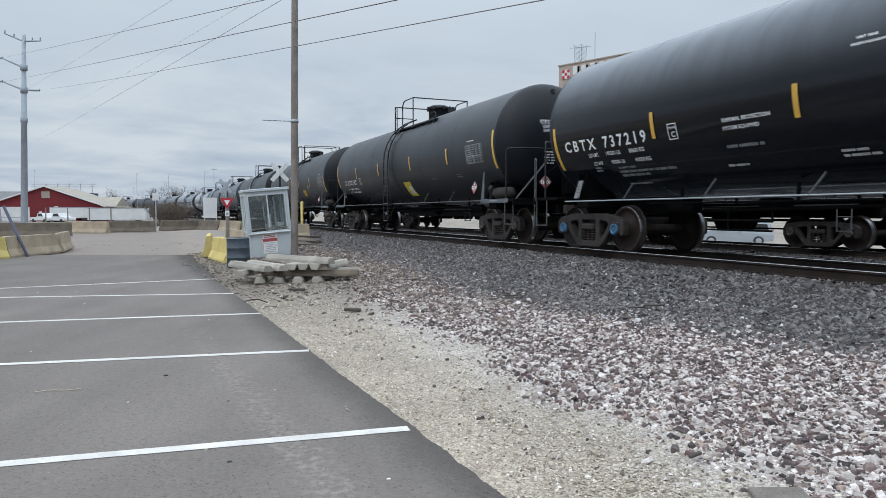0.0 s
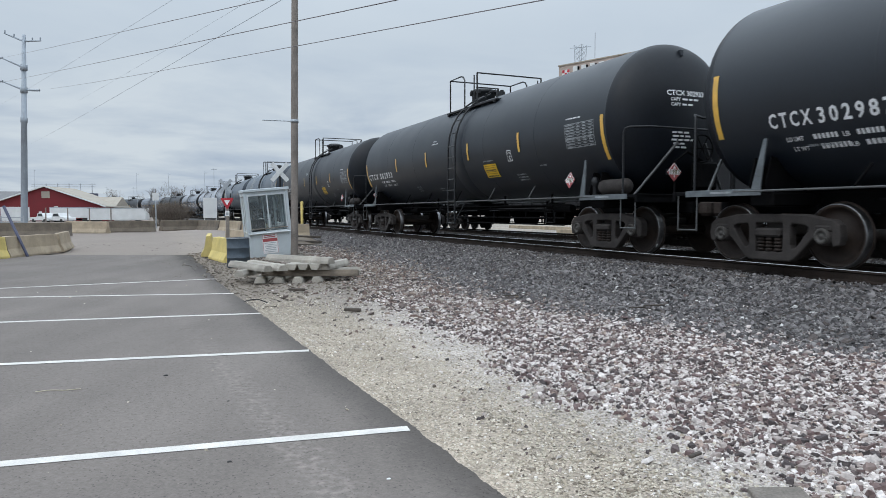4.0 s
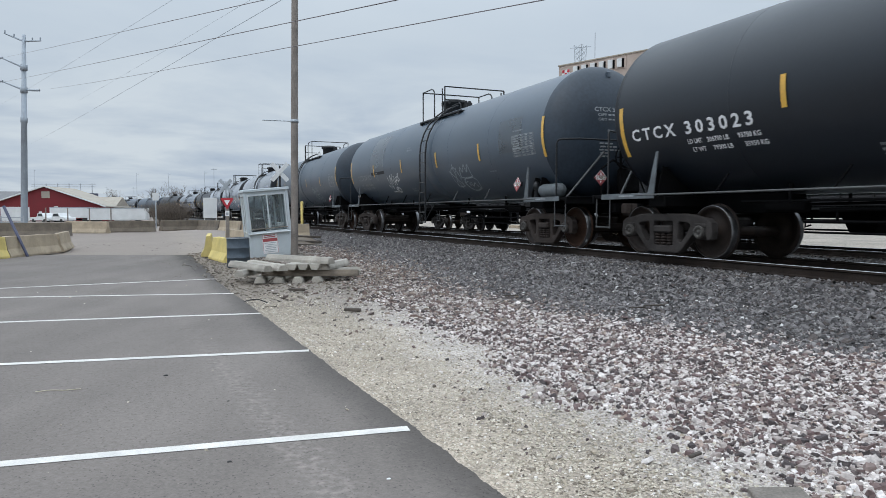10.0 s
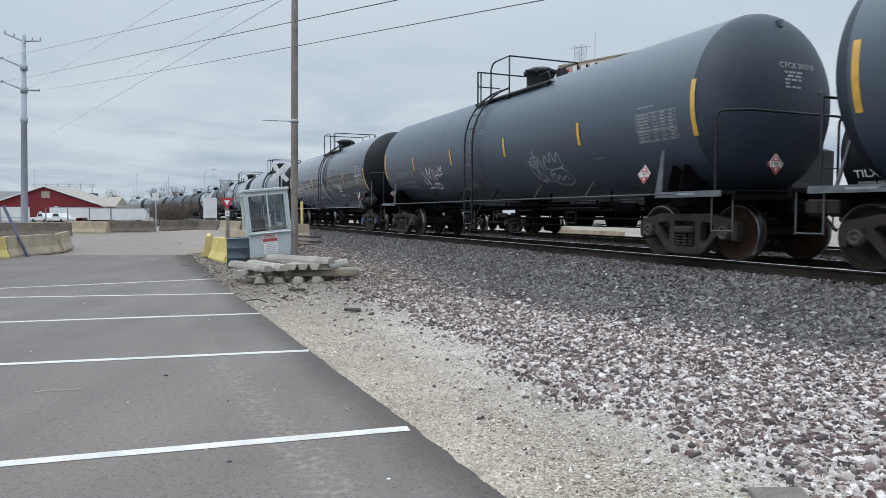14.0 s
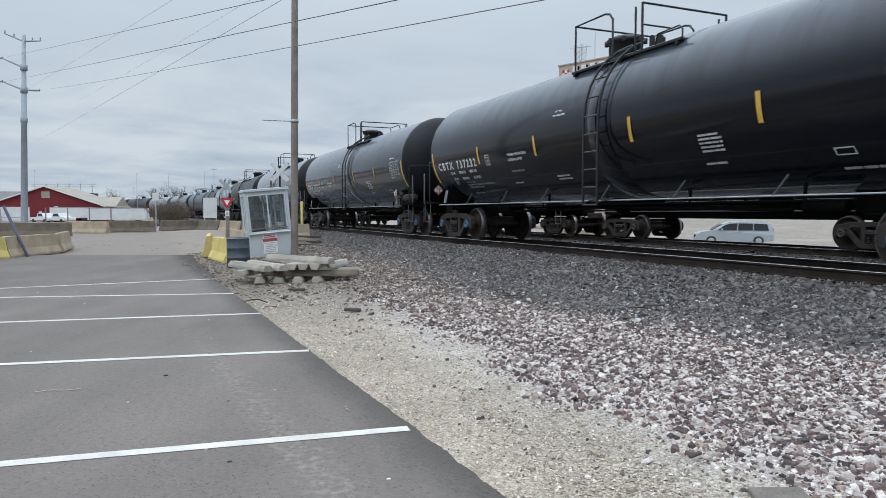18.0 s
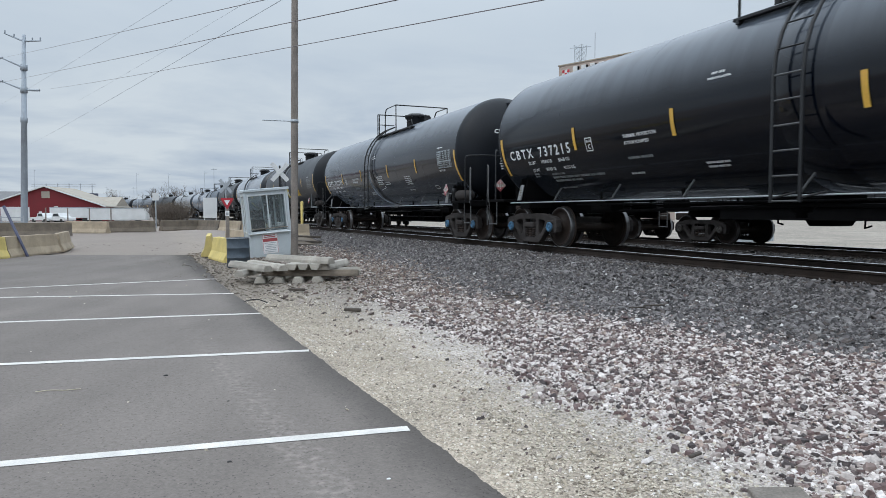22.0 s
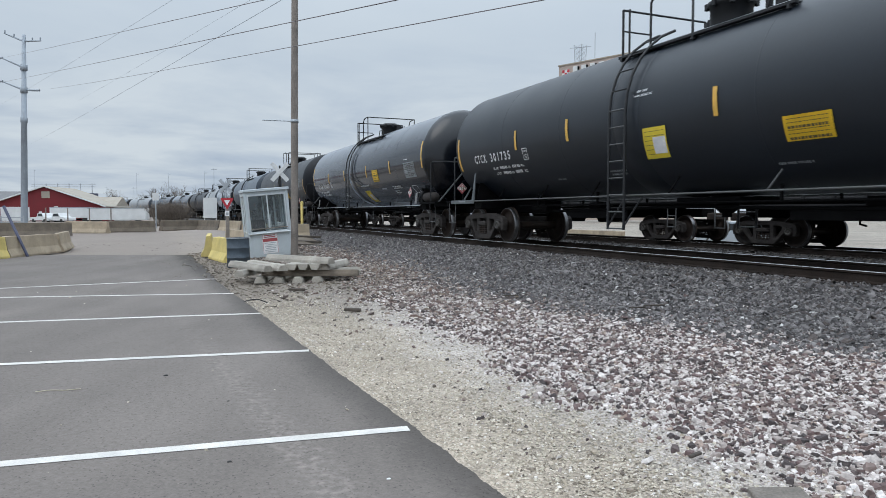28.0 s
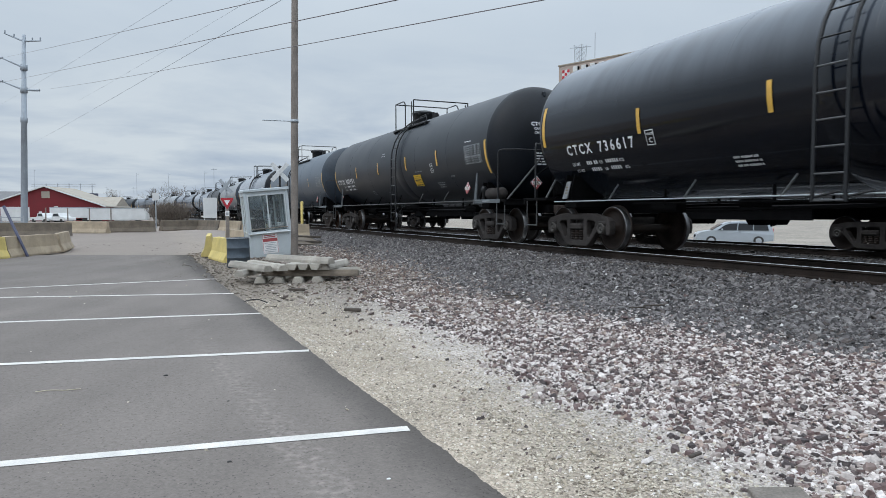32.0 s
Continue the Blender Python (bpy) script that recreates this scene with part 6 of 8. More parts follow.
def booth():
    """A leaning guard booth with sliding windows."""
    m = Matrix.Translation((-5.60, 21.9, 0.03)) @ Matrix.Rotation(radians(22), 4, "Z") @ Matrix.Rotation(radians(-5.4), 4, "Y") @ Matrix.Rotation(radians(0.8), 4, "X")
    b = thing("guard_booth", m, "leaning pale grey guard booth with sliding windows on gravel", "booth")
    w, dp, h = 1.27, 1.12, 2.08
    t = 0.05
    sill, head = 0.80, 2.0
    part("floor", Shape().box((0, 0, 0.05), (w, dp, 0.1), 0.01), M_BOOTH, b)
    for y, nm in ((-dp / 2, "front_panel"), (dp / 2, "back_panel")):
        part(nm, Shape().box((0, y, sill / 2 + 0.02), (w, t, sill - 0.04), 0.006), M_BOOTH, b)
    for x in (-w / 2, w / 2):
        part("side_panel", Shape().box((x, 0, sill / 2 + 0.02), (t, dp - t, sill - 0.04), 0.006), M_BOOTH, b)
        for y in (-dp / 2, dp / 2):
            part("corner_post", Shape().box((x, y, h / 2), (0.09, 0.09, h), 0.008), M_BOOTH, b)
    for y in (-dp / 2, dp / 2):
        part("head_panel", Shape().box((0, y, (head + h) / 2), (w - 0.09, t, h - head), 0.004), M_BOOTH, b)
        fr = Shape()
        for z in (sill + 0.02, head - 0.02):
            fr.box((0, y, z), (w - 0.09, 0.07, 0.05), 0.006)
        for x in (-w / 2 + 0.07, 0.02, w / 2 - 0.07):
            fr.box((x, y, (sill + head) / 2), (0.04, 0.06, head - sill - 0.05), 0.006)
        win = part("sliding_window", fr, M_ALU, b, "aluminium sliding window frame")
        for x in (-0.28, 0.31):
            g = part("pane", Shape().box((x, y + (0.012 if x > 0 else -0.012), (sill + head) / 2), (0.56, 0.006, head - sill - 0.08)), M_PANE, win)
            g.visible_shadow = False
    for x in (-w / 2, w / 2):
        part("head_panel", Shape().box((x, 0, (head + h) / 2), (t, dp - 0.09, h - head), 0.004), M_BOOTH, b)
        fr = Shape()
        for z in (sill + 0.02, head - 0.02):
            fr.box((x, 0, z), (0.06, dp - 0.09, 0.05), 0.006)
        for y in (-dp / 2 + 0.07, 0.0, dp / 2 - 0.07):
            fr.box((x, y, (sill + head) / 2), (0.06, 0.05, head - sill - 0.05), 0.006)
        win = part("side_window", fr, M_ALU, b)
        for y in (-0.3, 0.3):
            g = part("pane", Shape().box((x, y, (sill + head) / 2), (0.006, 0.5, head - sill - 0.08)), M_PANE, win)
            g.visible_shadow = False
    part("roof", Shape().box((0.01, 0, h + 0.05), (w + 0.14, dp + 0.18, 0.09), 0.015), M_BOOTH, b)
    part("sill_ledge", Shape().box((0, -dp / 2 - 0.06, sill - 0.02), (w, 0.1, 0.03), 0.006), M_ALU, b)
    sg = part("warning_notice", Shape().box((-0.02, -dp / 2 - 0.032, 0.44), (0.48, 0.01, 0.62), 0.002), M_PLACARD, b, "white notice with red heading bands")
    part("notice_heading", Shape().box((-0.02, -dp / 2 - 0.039, 0.555), (0.44, 0.004, 0.10)), M_PLAC_RED, sg, "faded red band")
    for zz2 in (0.70, 0.65):
        part("notice_line", Shape().box((-0.02, -dp / 2 - 0.039, zz2), (0.34, 0.004, 0.026)), M_PLAC_RED, sg)
    for x in (-0.245, 0.205):
        part("notice_border", Shape().box((x, -dp / 2 - 0.039, 0.44), (0.010, 0.004, 0.60)), M_PLAC_RED, sg)
    tx = Shape()
    for i in range(6):
        tx.box((-0.02, -dp / 2 - 0.039, 0.46 - i * 0.055), (0.36 - 0.05 * (i % 2), 0.004, 0.016))
    part("notice_print", tx, M_GALV, sg)
    # what stands inside, seen through the panes
    part("inner_chair", Shape().box((-0.25, 0.05, 0.95), (0.42, 0.06, 0.5), 0.05).box((-0.25, -0.15, 0.66), (0.44, 0.42, 0.08), 0.03).cyl((-0.25, -0.15, 0.1), (-0.25, -0.15, 0.64), 0.03, 8), M_RUBBER, b, "dark office chair inside the booth")
    part("inner_shelf", Shape().box((0, -0.42, 0.92), (w - 0.12, 0.4, 0.03), 0.004), M_PLANK, b)
    part("inner_papers", Shape().box((0.12, 0.1, 1.1), (0.12, 0.02, 0.5), 0.01).box((0.4, -0.3, 1.0), (0.22, 0.16, 0.14), 0.03), M_PLACARD, b, "pale papers and a box inside the booth")
    part("inner_post", Shape().box((0.33, 0.2, 1.3), (0.06, 0.04, 1.2), 0.005), M_ALU, b)


booth()


def drum():
    prof = [(0.0, 0.001), (0.0, 0.285), (0.02, 0.295), (0.28, 0.288), (0.295, 0.302), (0.31, 0.288), (0.57, 0.288), (0.585, 0.302), (0.60, 0.288), (0.85, 0.288), (0.875, 0.298), (0.88, 0.285), (0.86, 0.27), (0.855, 0.001)]
    d = solid("steel_drum", Shape().lathe(prof, 32, "Z"), M_DRUM, pose(-5.36, 17.75, 0.0, 0.5, -1, 20) @ Matrix.Diagonal((1, 1, 0.87, 1)), "dented dark blue steel drum on gravel beside the booth", "drum")
    part("rim", Shape().lathe([(0.868, 0.286), (0.868, 0.302), (0.888, 0.302), (0.888, 0.286)], 32, "Z"), M_GALV, d)


drum()


def stop_block(m, L, paint):
    """A precast parking stop."""
    sh = Shape()
    prof = [(-0.11, 0), (0.11, 0), (0.105, 0.05), (0.06, 0.125), (-0.06, 0.125), (-0.105, 0.05)]
    n = len(prof)
    vs = []
    for x, k in ((-L / 2, 0.9), (-L / 2 + 0.04, 1.0), (0, 1.0), (L / 2 - 0.04, 1.0), (L / 2, 0.9)):
        vs += [(x, y * k, z * k + 0.006 * (1 - k)) for y, z in prof]
    sh.add(vs, [(i * n + j, i * n + (j + 1) % n, (i + 1) * n + (j + 1) % n, (i + 1) * n + j) for i in range(4) for j in range(n)])
    sh.add(vs, [tuple(range(n))[::-1], tuple(range(4 * n, 5 * n))])
    label = "grey precast concrete parking stop in the pile" if paint == M_STOP else "dirty concrete parking stop in the pile, coloured darker for shade"
    return solid("parking_stop", sh, paint, m, label, "parking stop", "piled parking stops")


# a lower row end-on, two across it, a row turned upside down and three slung over the top
for x, y, z, rz, L, over in (
        (-3.78, 14.40, 0.0, 97, 1.8, 0), (-3.34, 14.42, 0.0, 92, 1.8, 0), (-2.89, 14.40, 0.0, 88, 1.8, 0), (-2.46, 14.45, 0.0, 84, 1.8, 0),
        (-2.70, 13.80, 0.128, 2, 1.95, 0), (-3.00, 14.85, 0.128, -3, 2.1, 0), (-3.98, 14.20, 0.128, 80, 1.3, 0), (-2.15, 14.35, 0.128, 30, 0.8, 0),
        (-3.08, 14.30, 0.256, 93, 1.5, 1), (-2.82, 14.32, 0.256, 90, 1.5, 1), (-2.56, 14.33, 0.256, 88, 1.5, 1), (-2.30, 14.40, 0.256, 80, 1.4, 0),
        (-4.00, 13.98, 0.254, -50, 1.75, 0), (-3.70, 14.12, 0.256, -53, 1.75, 0), (-3.03, 14.22, 0.384, -37, 1.95, 0)):
    m = Matrix.Translation((x, y, z + 0.01)) @ Matrix.Rotation(radians(rz), 4, "Z")
    if over:
        m = m @ Matrix.Translation((0, 0, 0.125)) @ Matrix.Rotation(math.pi, 4, "X")
    # the two long cross stops get a darker colour standing in for shade
    stop_block(m, L, M_CONC_DK if L > 1.9 and z < 0.2 else M_STOP)


def utility_pole():
    m = Matrix.Translation((-4.75, 21.62, 0)) @ Matrix.Rotation(radians(0.75), 4, "Y")
    p = thing("utility_pole", m, "weathered brown wooden utility pole with a thin side arm", "utility pole")
    sh = Shape()
    prof = [(0, 0.122)] + [(i * 0.6, 0.122 - i * 0.0016 + 0.002 * noise.noise((i, 2, 2))) for i in range(1, 20)]
    sh.lathe(prof + [(11.4, 0.001)], 20, "Z")
    part("shaft", sh, M_WOODPOLE, p)
    part("side_arm", Shape().cyl((0, -0.08, 4.30), (-1.0, -0.08, 4.33), 0.018, 8), M_GALV, p)
    part("arm_clamp", Shape().lathe([(4.26, 0.112), (4.26, 0.126), (4.36, 0.126), (4.36, 0.112)], 18, "Z"), M_GALV, p)


utility_pole()
solid("yellow_post", Shape().lathe([(0, 0.07), (1.75, 0.07), (1.78, 0.05), (1.79, 0.001)], 14, "Z"), M_YELLOW, pose(-6.98, 33.6, 0.2), "yellow steel guard post behind the pole", "bollard")
solid("leaning_post", Shape().lathe([(0, 0.045), (1.8, 0.045), (1.81, 0.001)], 12, "Z"), M_PURPLE, Matrix.Translation((-13.5, 22.0, 0.0)) @ Matrix.Rotation(radians(-24), 4, "Y"), "dark blue steel post leaning by the yellow barrier", "post")
# a heap of dirt with old timbers on it beside the track behind the pole
heap = Shape()
rings = [(1.0, 0.0), (0.86, 0.10), (0.66, 0.20), (0.42, 0.31), (0.2, 0.37)]
vs = [(r * 1.1 * math.cos(a * math.tau / 22) * (1 + 0.16 * noise.noise((a * 0.7, r, 1))), r * math.sin(a * math.tau / 22) * (1 + 0.16 * noise.noise((a * 0.7, r, 5))), z + 0.04 * noise.noise((a, r * 3, 2))) for r, z in rings for a in range(22)]
heap.add(vs, [(i * 22 + a, i * 22 + (a + 1) % 22, (i + 1) * 22 + (a + 1) % 22, (i + 1) * 22 + a) for i in range(4) for a in range(22)] + [tuple(range(88, 110))])
solid("earth_mound", heap, M_CONC_DK, pose(-5.85, 27.8, 0.06), "low mound of brown dirt beside the track", "mound")
for i, (x, y, z, rz, L) in enumerate(((-5.62, 27.25, 0.27, 4, 1.5), (-5.7, 27.75, 0.45, 10, 1.4), (-5.62, 26.9, 0.15, -3, 1.6))):
    solid("old_timber", Shape().box((0, 0, 0), (L, 0.12, 0.09), 0.012), M_TIE, pose(x, y, z, 3, 2, rz), "dark old timber lying on the dirt mound", "timber", "old timbers")


def yield_sign():
    s = thing("yield_sign", pose(-6.72, 21.15, 0.06, 0, 0, 6), "red and white yield sign on a brown wooden post", "road sign")
    part("post", Shape().box((0, 0.03, 0.75), (0.1, 0.05, 1.5), 0.008), M_WOODPOLE, s)
    z0 = 1.70

    def tri(r, y0, y1):
        return Shape().prism([(r * math.cos(radians(a)), z0 + r * math.sin(radians(a))) for a in (-95, -85, 25, 35, 145, 155)], y0, y1)

    part("plate", tri(0.215, -0.006, 0.0), M_RED, s)
    part("white_field", tri(0.095, -0.010, -0.007), M_PLACARD, s)
    part("small_plate", Shape().box((0, -0.004, 1.34), (0.13, 0.006, 0.17), 0.002).box((0, 0.02, 1.4), (0.04, 0.02, 0.5), 0.003), M_PLACARD, s)
    part("small_print", Shape().box((0, -0.0085, 1.33), (0.08, 0.003, 0.08)), M_GALV, s)


yield_sign()


def crossbuck(m, h, w, paint, label):
    c = thing("crossing_sign", m, label, "road sign", "railway crossing signs")
    part("post", Shape().cyl((0, 0.04, 0), (0, 0.04, h + 0.35), 0.05, 10), M_RAILING if paint is M_WHITE else M_GALV, c)
    for a in (-48, 48):
        part("blade", Shape().box((0, -0.02 if a > 0 else -0.045, h), (w, 0.02, 0.23), 0.004, Matrix.Rotation(radians(a), 4, "Y")), paint, c)
    part("back_plate", Shape().box((0, 0.0, h), (0.12, 0.03, 0.12), 0.004), M_GALV, c)


crossbuck(pose(-8.75, 36.5, 0, 0, 0, 12), 3.6, 1.25, M_WHITE, "white crossed railway crossing sign by the track")
crossbuck(pose(-16.1, 50.4, 0, 0, 0, 10), 3.4, 1.25, M_GALV, "grey back of a crossed railway sign")
solid("white_board", Shape().box((0, 0, 1.85), (1.15, 0.06, 1.8), 0.01).cyl((-0.5, 0.05, 0), (-0.5, 0.05, 1.2), 0.05, 8).cyl((0.5, 0.05, 0), (0.5, 0.05, 1.2), 0.05, 8), M_WHITE, pose(-20.5, 59.8, 0, 0, 0, 10), "plain white board on two posts by the track", "board")
sp = thing("sign_post", pose(-26.3, 62.2, 0, 0, 0, 20), "small white sign on a thin grey post", "road sign")
part("post", Shape().cyl((0, 0, 0), (0, 0, 2.9), 0.05, 8), M_GALV, sp)
part("plate", Shape().box((0, -0.05, 2.9), (0.55, 0.02, 0.7), 0.004), M_WHITE, sp)


# ---- steel line pole and cables ----
def steel_pole():
    base = Vector((-43.2, 70.0, 0))
    p = thing("transmission_pole", Matrix.Translation(base) @ Matrix.Rotation(radians(1.7), 4, "Y"), "tall grey steel transmission pole with side arms", "utility pole")
    prof = [(0, 0.34), (10.6, 0.275), (10.65, 0.33), (11.15, 0.33), (11.2, 0.27), (19.5, 0.17), (19.55, 0.001)]
    part("shaft", Shape().lathe(prof, 20, "Z"), M_MAST, p)
    for sgn, z, L, dz in ((-1, 18.85, 2.0, 0.75), (1, 18.85, 1.75, 0.1), (-1, 16.2, 2.35, 0.95), (-1, 13.95, 2.35, 0.85), (1, 13.95, 0.6, 0.0)):
        part("arm", Shape().cyl((0, 0, z), (sgn * L, 0, z + dz), 0.10, 10, 0.06), M_MAST, p)
        if z > 18:
            for f in (0.5, 0.96):
                part("insulator", Shape().lathe([(z + dz * f + 0.05, 0.05), (z + dz * f + 0.12, 0.08), (z + dz * f + 0.19, 0.05), (z + dz * f + 0.26, 0.08), (z + dz * f + 0.36, 0.04)], 10, "Z", (sgn * L * f, 0, 0)), M_MAST, p)
        else:
            part("insulator", Shape().lathe([(sgn * L * 0.92 + sgn * j * 0.13, 0.06 if j % 2 else 0.13) for j in range(9 if sgn > 0 else 5)], 10, "X", (0, 0, z + dz * 0.95)), M_MAST, p)
    for z in (16.2, 13.95):
        part("arm_collar", Shape().lathe([(z - 0.3, 0.25), (z - 0.28, 0.34), (z + 0.28, 0.34), (z + 0.3, 0.25)], 16, "Z"), M_MAST, p)


steel_pole()


def cable(a, b, r, material, sag, label, over=1.0):
    a, b = Vector(a), Vector(b)
    b = a + (b - a) * over
    pts = []
    n = 28
    for i in range(n + 1):
        f = i / n
        q = a + (b - a) * f
        q.z -= sag * 4 * f * (1 - f)
        pts.append(q)
    solid("overhead_cable", Shape().pipe(pts, r, 5), material, Matrix.Identity(4), label, "cable", "overhead cables")


cable((-44.43, 70.00, 17.28), (-3.39, 13.00, 5.42), 0.008, M_WIRE, 0.02, "thin dark overhead power cable", 1.02)
cable((-44.75, 70.00, 14.78), (-0.73, 10.00, 4.49), 0.0085, M_WIRE, 0.02, "thin dark overhead power cable", 1.04)
cable((-40.04, 70.00, 14.09), (1.22, 9.00, 4.19), 0.008, M_WIRE, 0.1, "thin dark overhead power cable", 1.04)
cable((-72.41, 120.00, 13.52), (-4.26, 18.00, 6.95), 0.009, M_WIRE_PALE, 0.1, "thin grey overhead power cable", 1.04)
cable((-71.17, 110.00, 18.73), (-9.86, 25.00, 9.10), 0.007, M_WIRE_PALE, 0.1, "thin pale overhead power cable", 1.04)
cable((-58.90, 110.00, 19.27), (-7.04, 25.00, 9.10), 0.006, M_WIRE_PALE, 0.1, "thin pale overhead power cable", 1.04)


# ---- buildings and vehicles far off ----
def barn():
    near = Matrix.Translation((0, 0, 1.42)) @ Matrix.Scale(0.845, 4) @ Matrix.Translation((0, 0, -1.42))
    m = near @ Matrix.Translation((-83.2, 142, -0.3)) @ Matrix.Rotation(radians(8), 4, "Z")
    b = thing("red_barn", m, "red gabled barn building with a pale roof", "building")
    w, dp, e, rz = 11.6, 16.0, 3.1, 7.1
    gable = [(-w, 0), (w, 0), (w, e), (0.0, rz), (-w, e)]
    part("gable_wall", Shape().prism(gable, 0, 0.25), M_BARN, b)
    part("back_wall", Shape().prism(gable, dp - 0.25, dp), M_BARN, b)
    for sx in (-1, 1):
        part("side_wall", Shape().box((sx * (w - 0.12), dp / 2, e / 2), (0.25, dp - 0.5, e)), M_BARN, b)
        part("roof", Shape().prism([(0, rz + 0.02), (0, rz + 0.22), (sx * (w + 0.5), e + 0.0), (sx * (w + 0.5), e - 0.2)], -0.4, dp + 0.4), M_ROOF, b)
        part("barge_board", Shape().prism([(0, rz + 0.04), (0, rz + 0.30), (sx * (w + 0.55), e + 0.05), (sx * (w + 0.55), e - 0.20)], -0.52, -0.405), M_WHITE, b)
    part("loft_door", Shape().box((0.2, -0.05, 5.5), (1.6, 0.1, 1.4), 0.02), M_ROOF, b)
    part("barn_door", Shape().box((-5.8, -0.05, 1.5), (5.6, 0.1, 2.9), 0.02), M_WHITE, b)
    part("window", Shape().box((2.2, -0.05, 2.6), (0.75, 0.1, 0.95), 0.02), M_WHITE, b)
    part("window", Shape().box((-0.9, -0.05, 1.6), (0.6, 0.1, 0.8), 0.02), M_WHITE, b)
    # the long low wing
    m2 = near @ Matrix.Translation((-79.2, 152, -0.3)) @ Matrix.Rotation(radians(8), 4, "Z")
    t = thing("low_shed", m2, "low shed with a tan sheet roof beside the red barn", "building")
    part("wall", Shape().box((0, 2, 1.3), (15, 10, 2.6)), M_WHITE, t)
    part("roof", Shape().prism([(-3.4, 2.5), (-3.2, 2.75), (2.5, 5.3), (8.0, 2.75), (8.2, 2.5)], -7.8, 6.4, "YZ"), M_ROOF, t)
    m3 = near @ Matrix.Translation((-104.0, 150, -0.3)) @ Matrix.Rotation(radians(8), 4, "Z")
    g = thing("grey_shed", m3, "grey roofed shed joined to the red barn", "building")
    part("wall", Shape().box((0, 4, 1.5), (24, 12, 3.0)), M_BARN, g)
    part("roof", Shape().prism([(-2.6, 2.9), (-2.4, 3.2), (4, 6.6), (10.4, 3.2), (10.6, 2.9)], -12.4, 12.4, "YZ"), M_ROOF_GREY, g)


barn()


def trailer(m, L, label):
    t = thing("box_trailer", m, label, "trailer", "parked trailers")
    part("box", Shape().box((0, 0, 1.75), (L, 2.5, 1.75), 0.04), M_WHITE, t)
    part("top_rail", Shape().box((0, -1.26, 2.6), (L, 0.05, 0.12), 0.01), M_GALV, t)
    for e in (-0.40, -0.32, 0.36):
        part("wheel", Shape().cyl((L * e, -1.2, 0.5), (L * e, -0.85, 0.5), 0.5, 18), M_RUBBER, t)
    part("landing_gear", Shape().box((L * 0.22, -0.9, 0.4), (0.12, 0.12, 0.8), 0.01), M_FRAME, t)
    part("underframe", Shape().box((0, 0, 0.6), (L * 0.95, 0.9, 0.2), 0.02), M_FRAME, t)


trailer(Matrix.Translation((-48.2, 101, -0.5)) @ Matrix.Rotation(radians(12), 4, "Z"), 8.0, "long white box trailer parked beyond the barriers")
trailer(Matrix.Translation((-63.2, 116, -0.3)) @ Matrix.Rotation(radians(8), 4, "Z"), 6.5, "white box trailer parked beside the red barn")


def pickup(m, label):
    p = thing("pickup_truck", m, label, "pickup truck", "parked pickups")
    prof = [(-2.7, 0.45), (-2.7, 0.95), (-0.7, 1.02), (-0.55, 1.08), (-0.25, 1.62), (0.95, 1.66), (1.45, 1.08), (2.6, 0.95), (2.7, 0.75), (2.7, 0.45)]
    part("body", Shape().prism(prof, -0.92, 0.92), M_WHITE, p)
    part("side_window", Shape().prism([(-0.3, 1.1), (-0.12, 1.52), (0.9, 1.56), (1.25, 1.1)], -0.935, -0.922), M_DARKGLASS, p)
    for x in (-1.7, 1.75):
        part("wheel", Shape().cyl((x, -0.93, 0.36), (x, -0.68, 0.36), 0.36, 16), M_RUBBER, p)
        part("wheel", Shape().cyl((x, 0.93, 0.36), (x, 0.68, 0.36), 0.36, 16), M_RUBBER, p)


pickup(Matrix.Translation((-64.6, 110, -0.25)) @ Matrix.Rotation(radians(-32), 4, "Z"), "white pickup truck parked beyond the barriers")
pickup(Matrix.Translation((-61.6, 109, -0.25)) @ Matrix.Rotation(radians(-26), 4, "Z"), "white pickup truck parked beyond the barriers")
# pipe fence in front of the yard
fence = thing("pipe_fence", Matrix.Translation((-38.0, 64.0, 0)) @ Matrix.Rotation(radians(12), 4, "Z"), "grey pipe fence with timber posts beyond the barriers", "fence")
for i in range(9):
    part("fence_post", Shape().cyl((-9 + i * 1.9, 0, 0), (-9 + i * 1.9, 0, 1.15 if i < 5 else 1.9), 0.06, 8), M_WOODPOLE if i > 4 else M_GALV, fence)
for z in (0.55, 1.0):
    part("fence_rail", Shape().cyl((-9, 0, z), (-1.4, 0, z), 0.04, 8), M_GALV, fence)


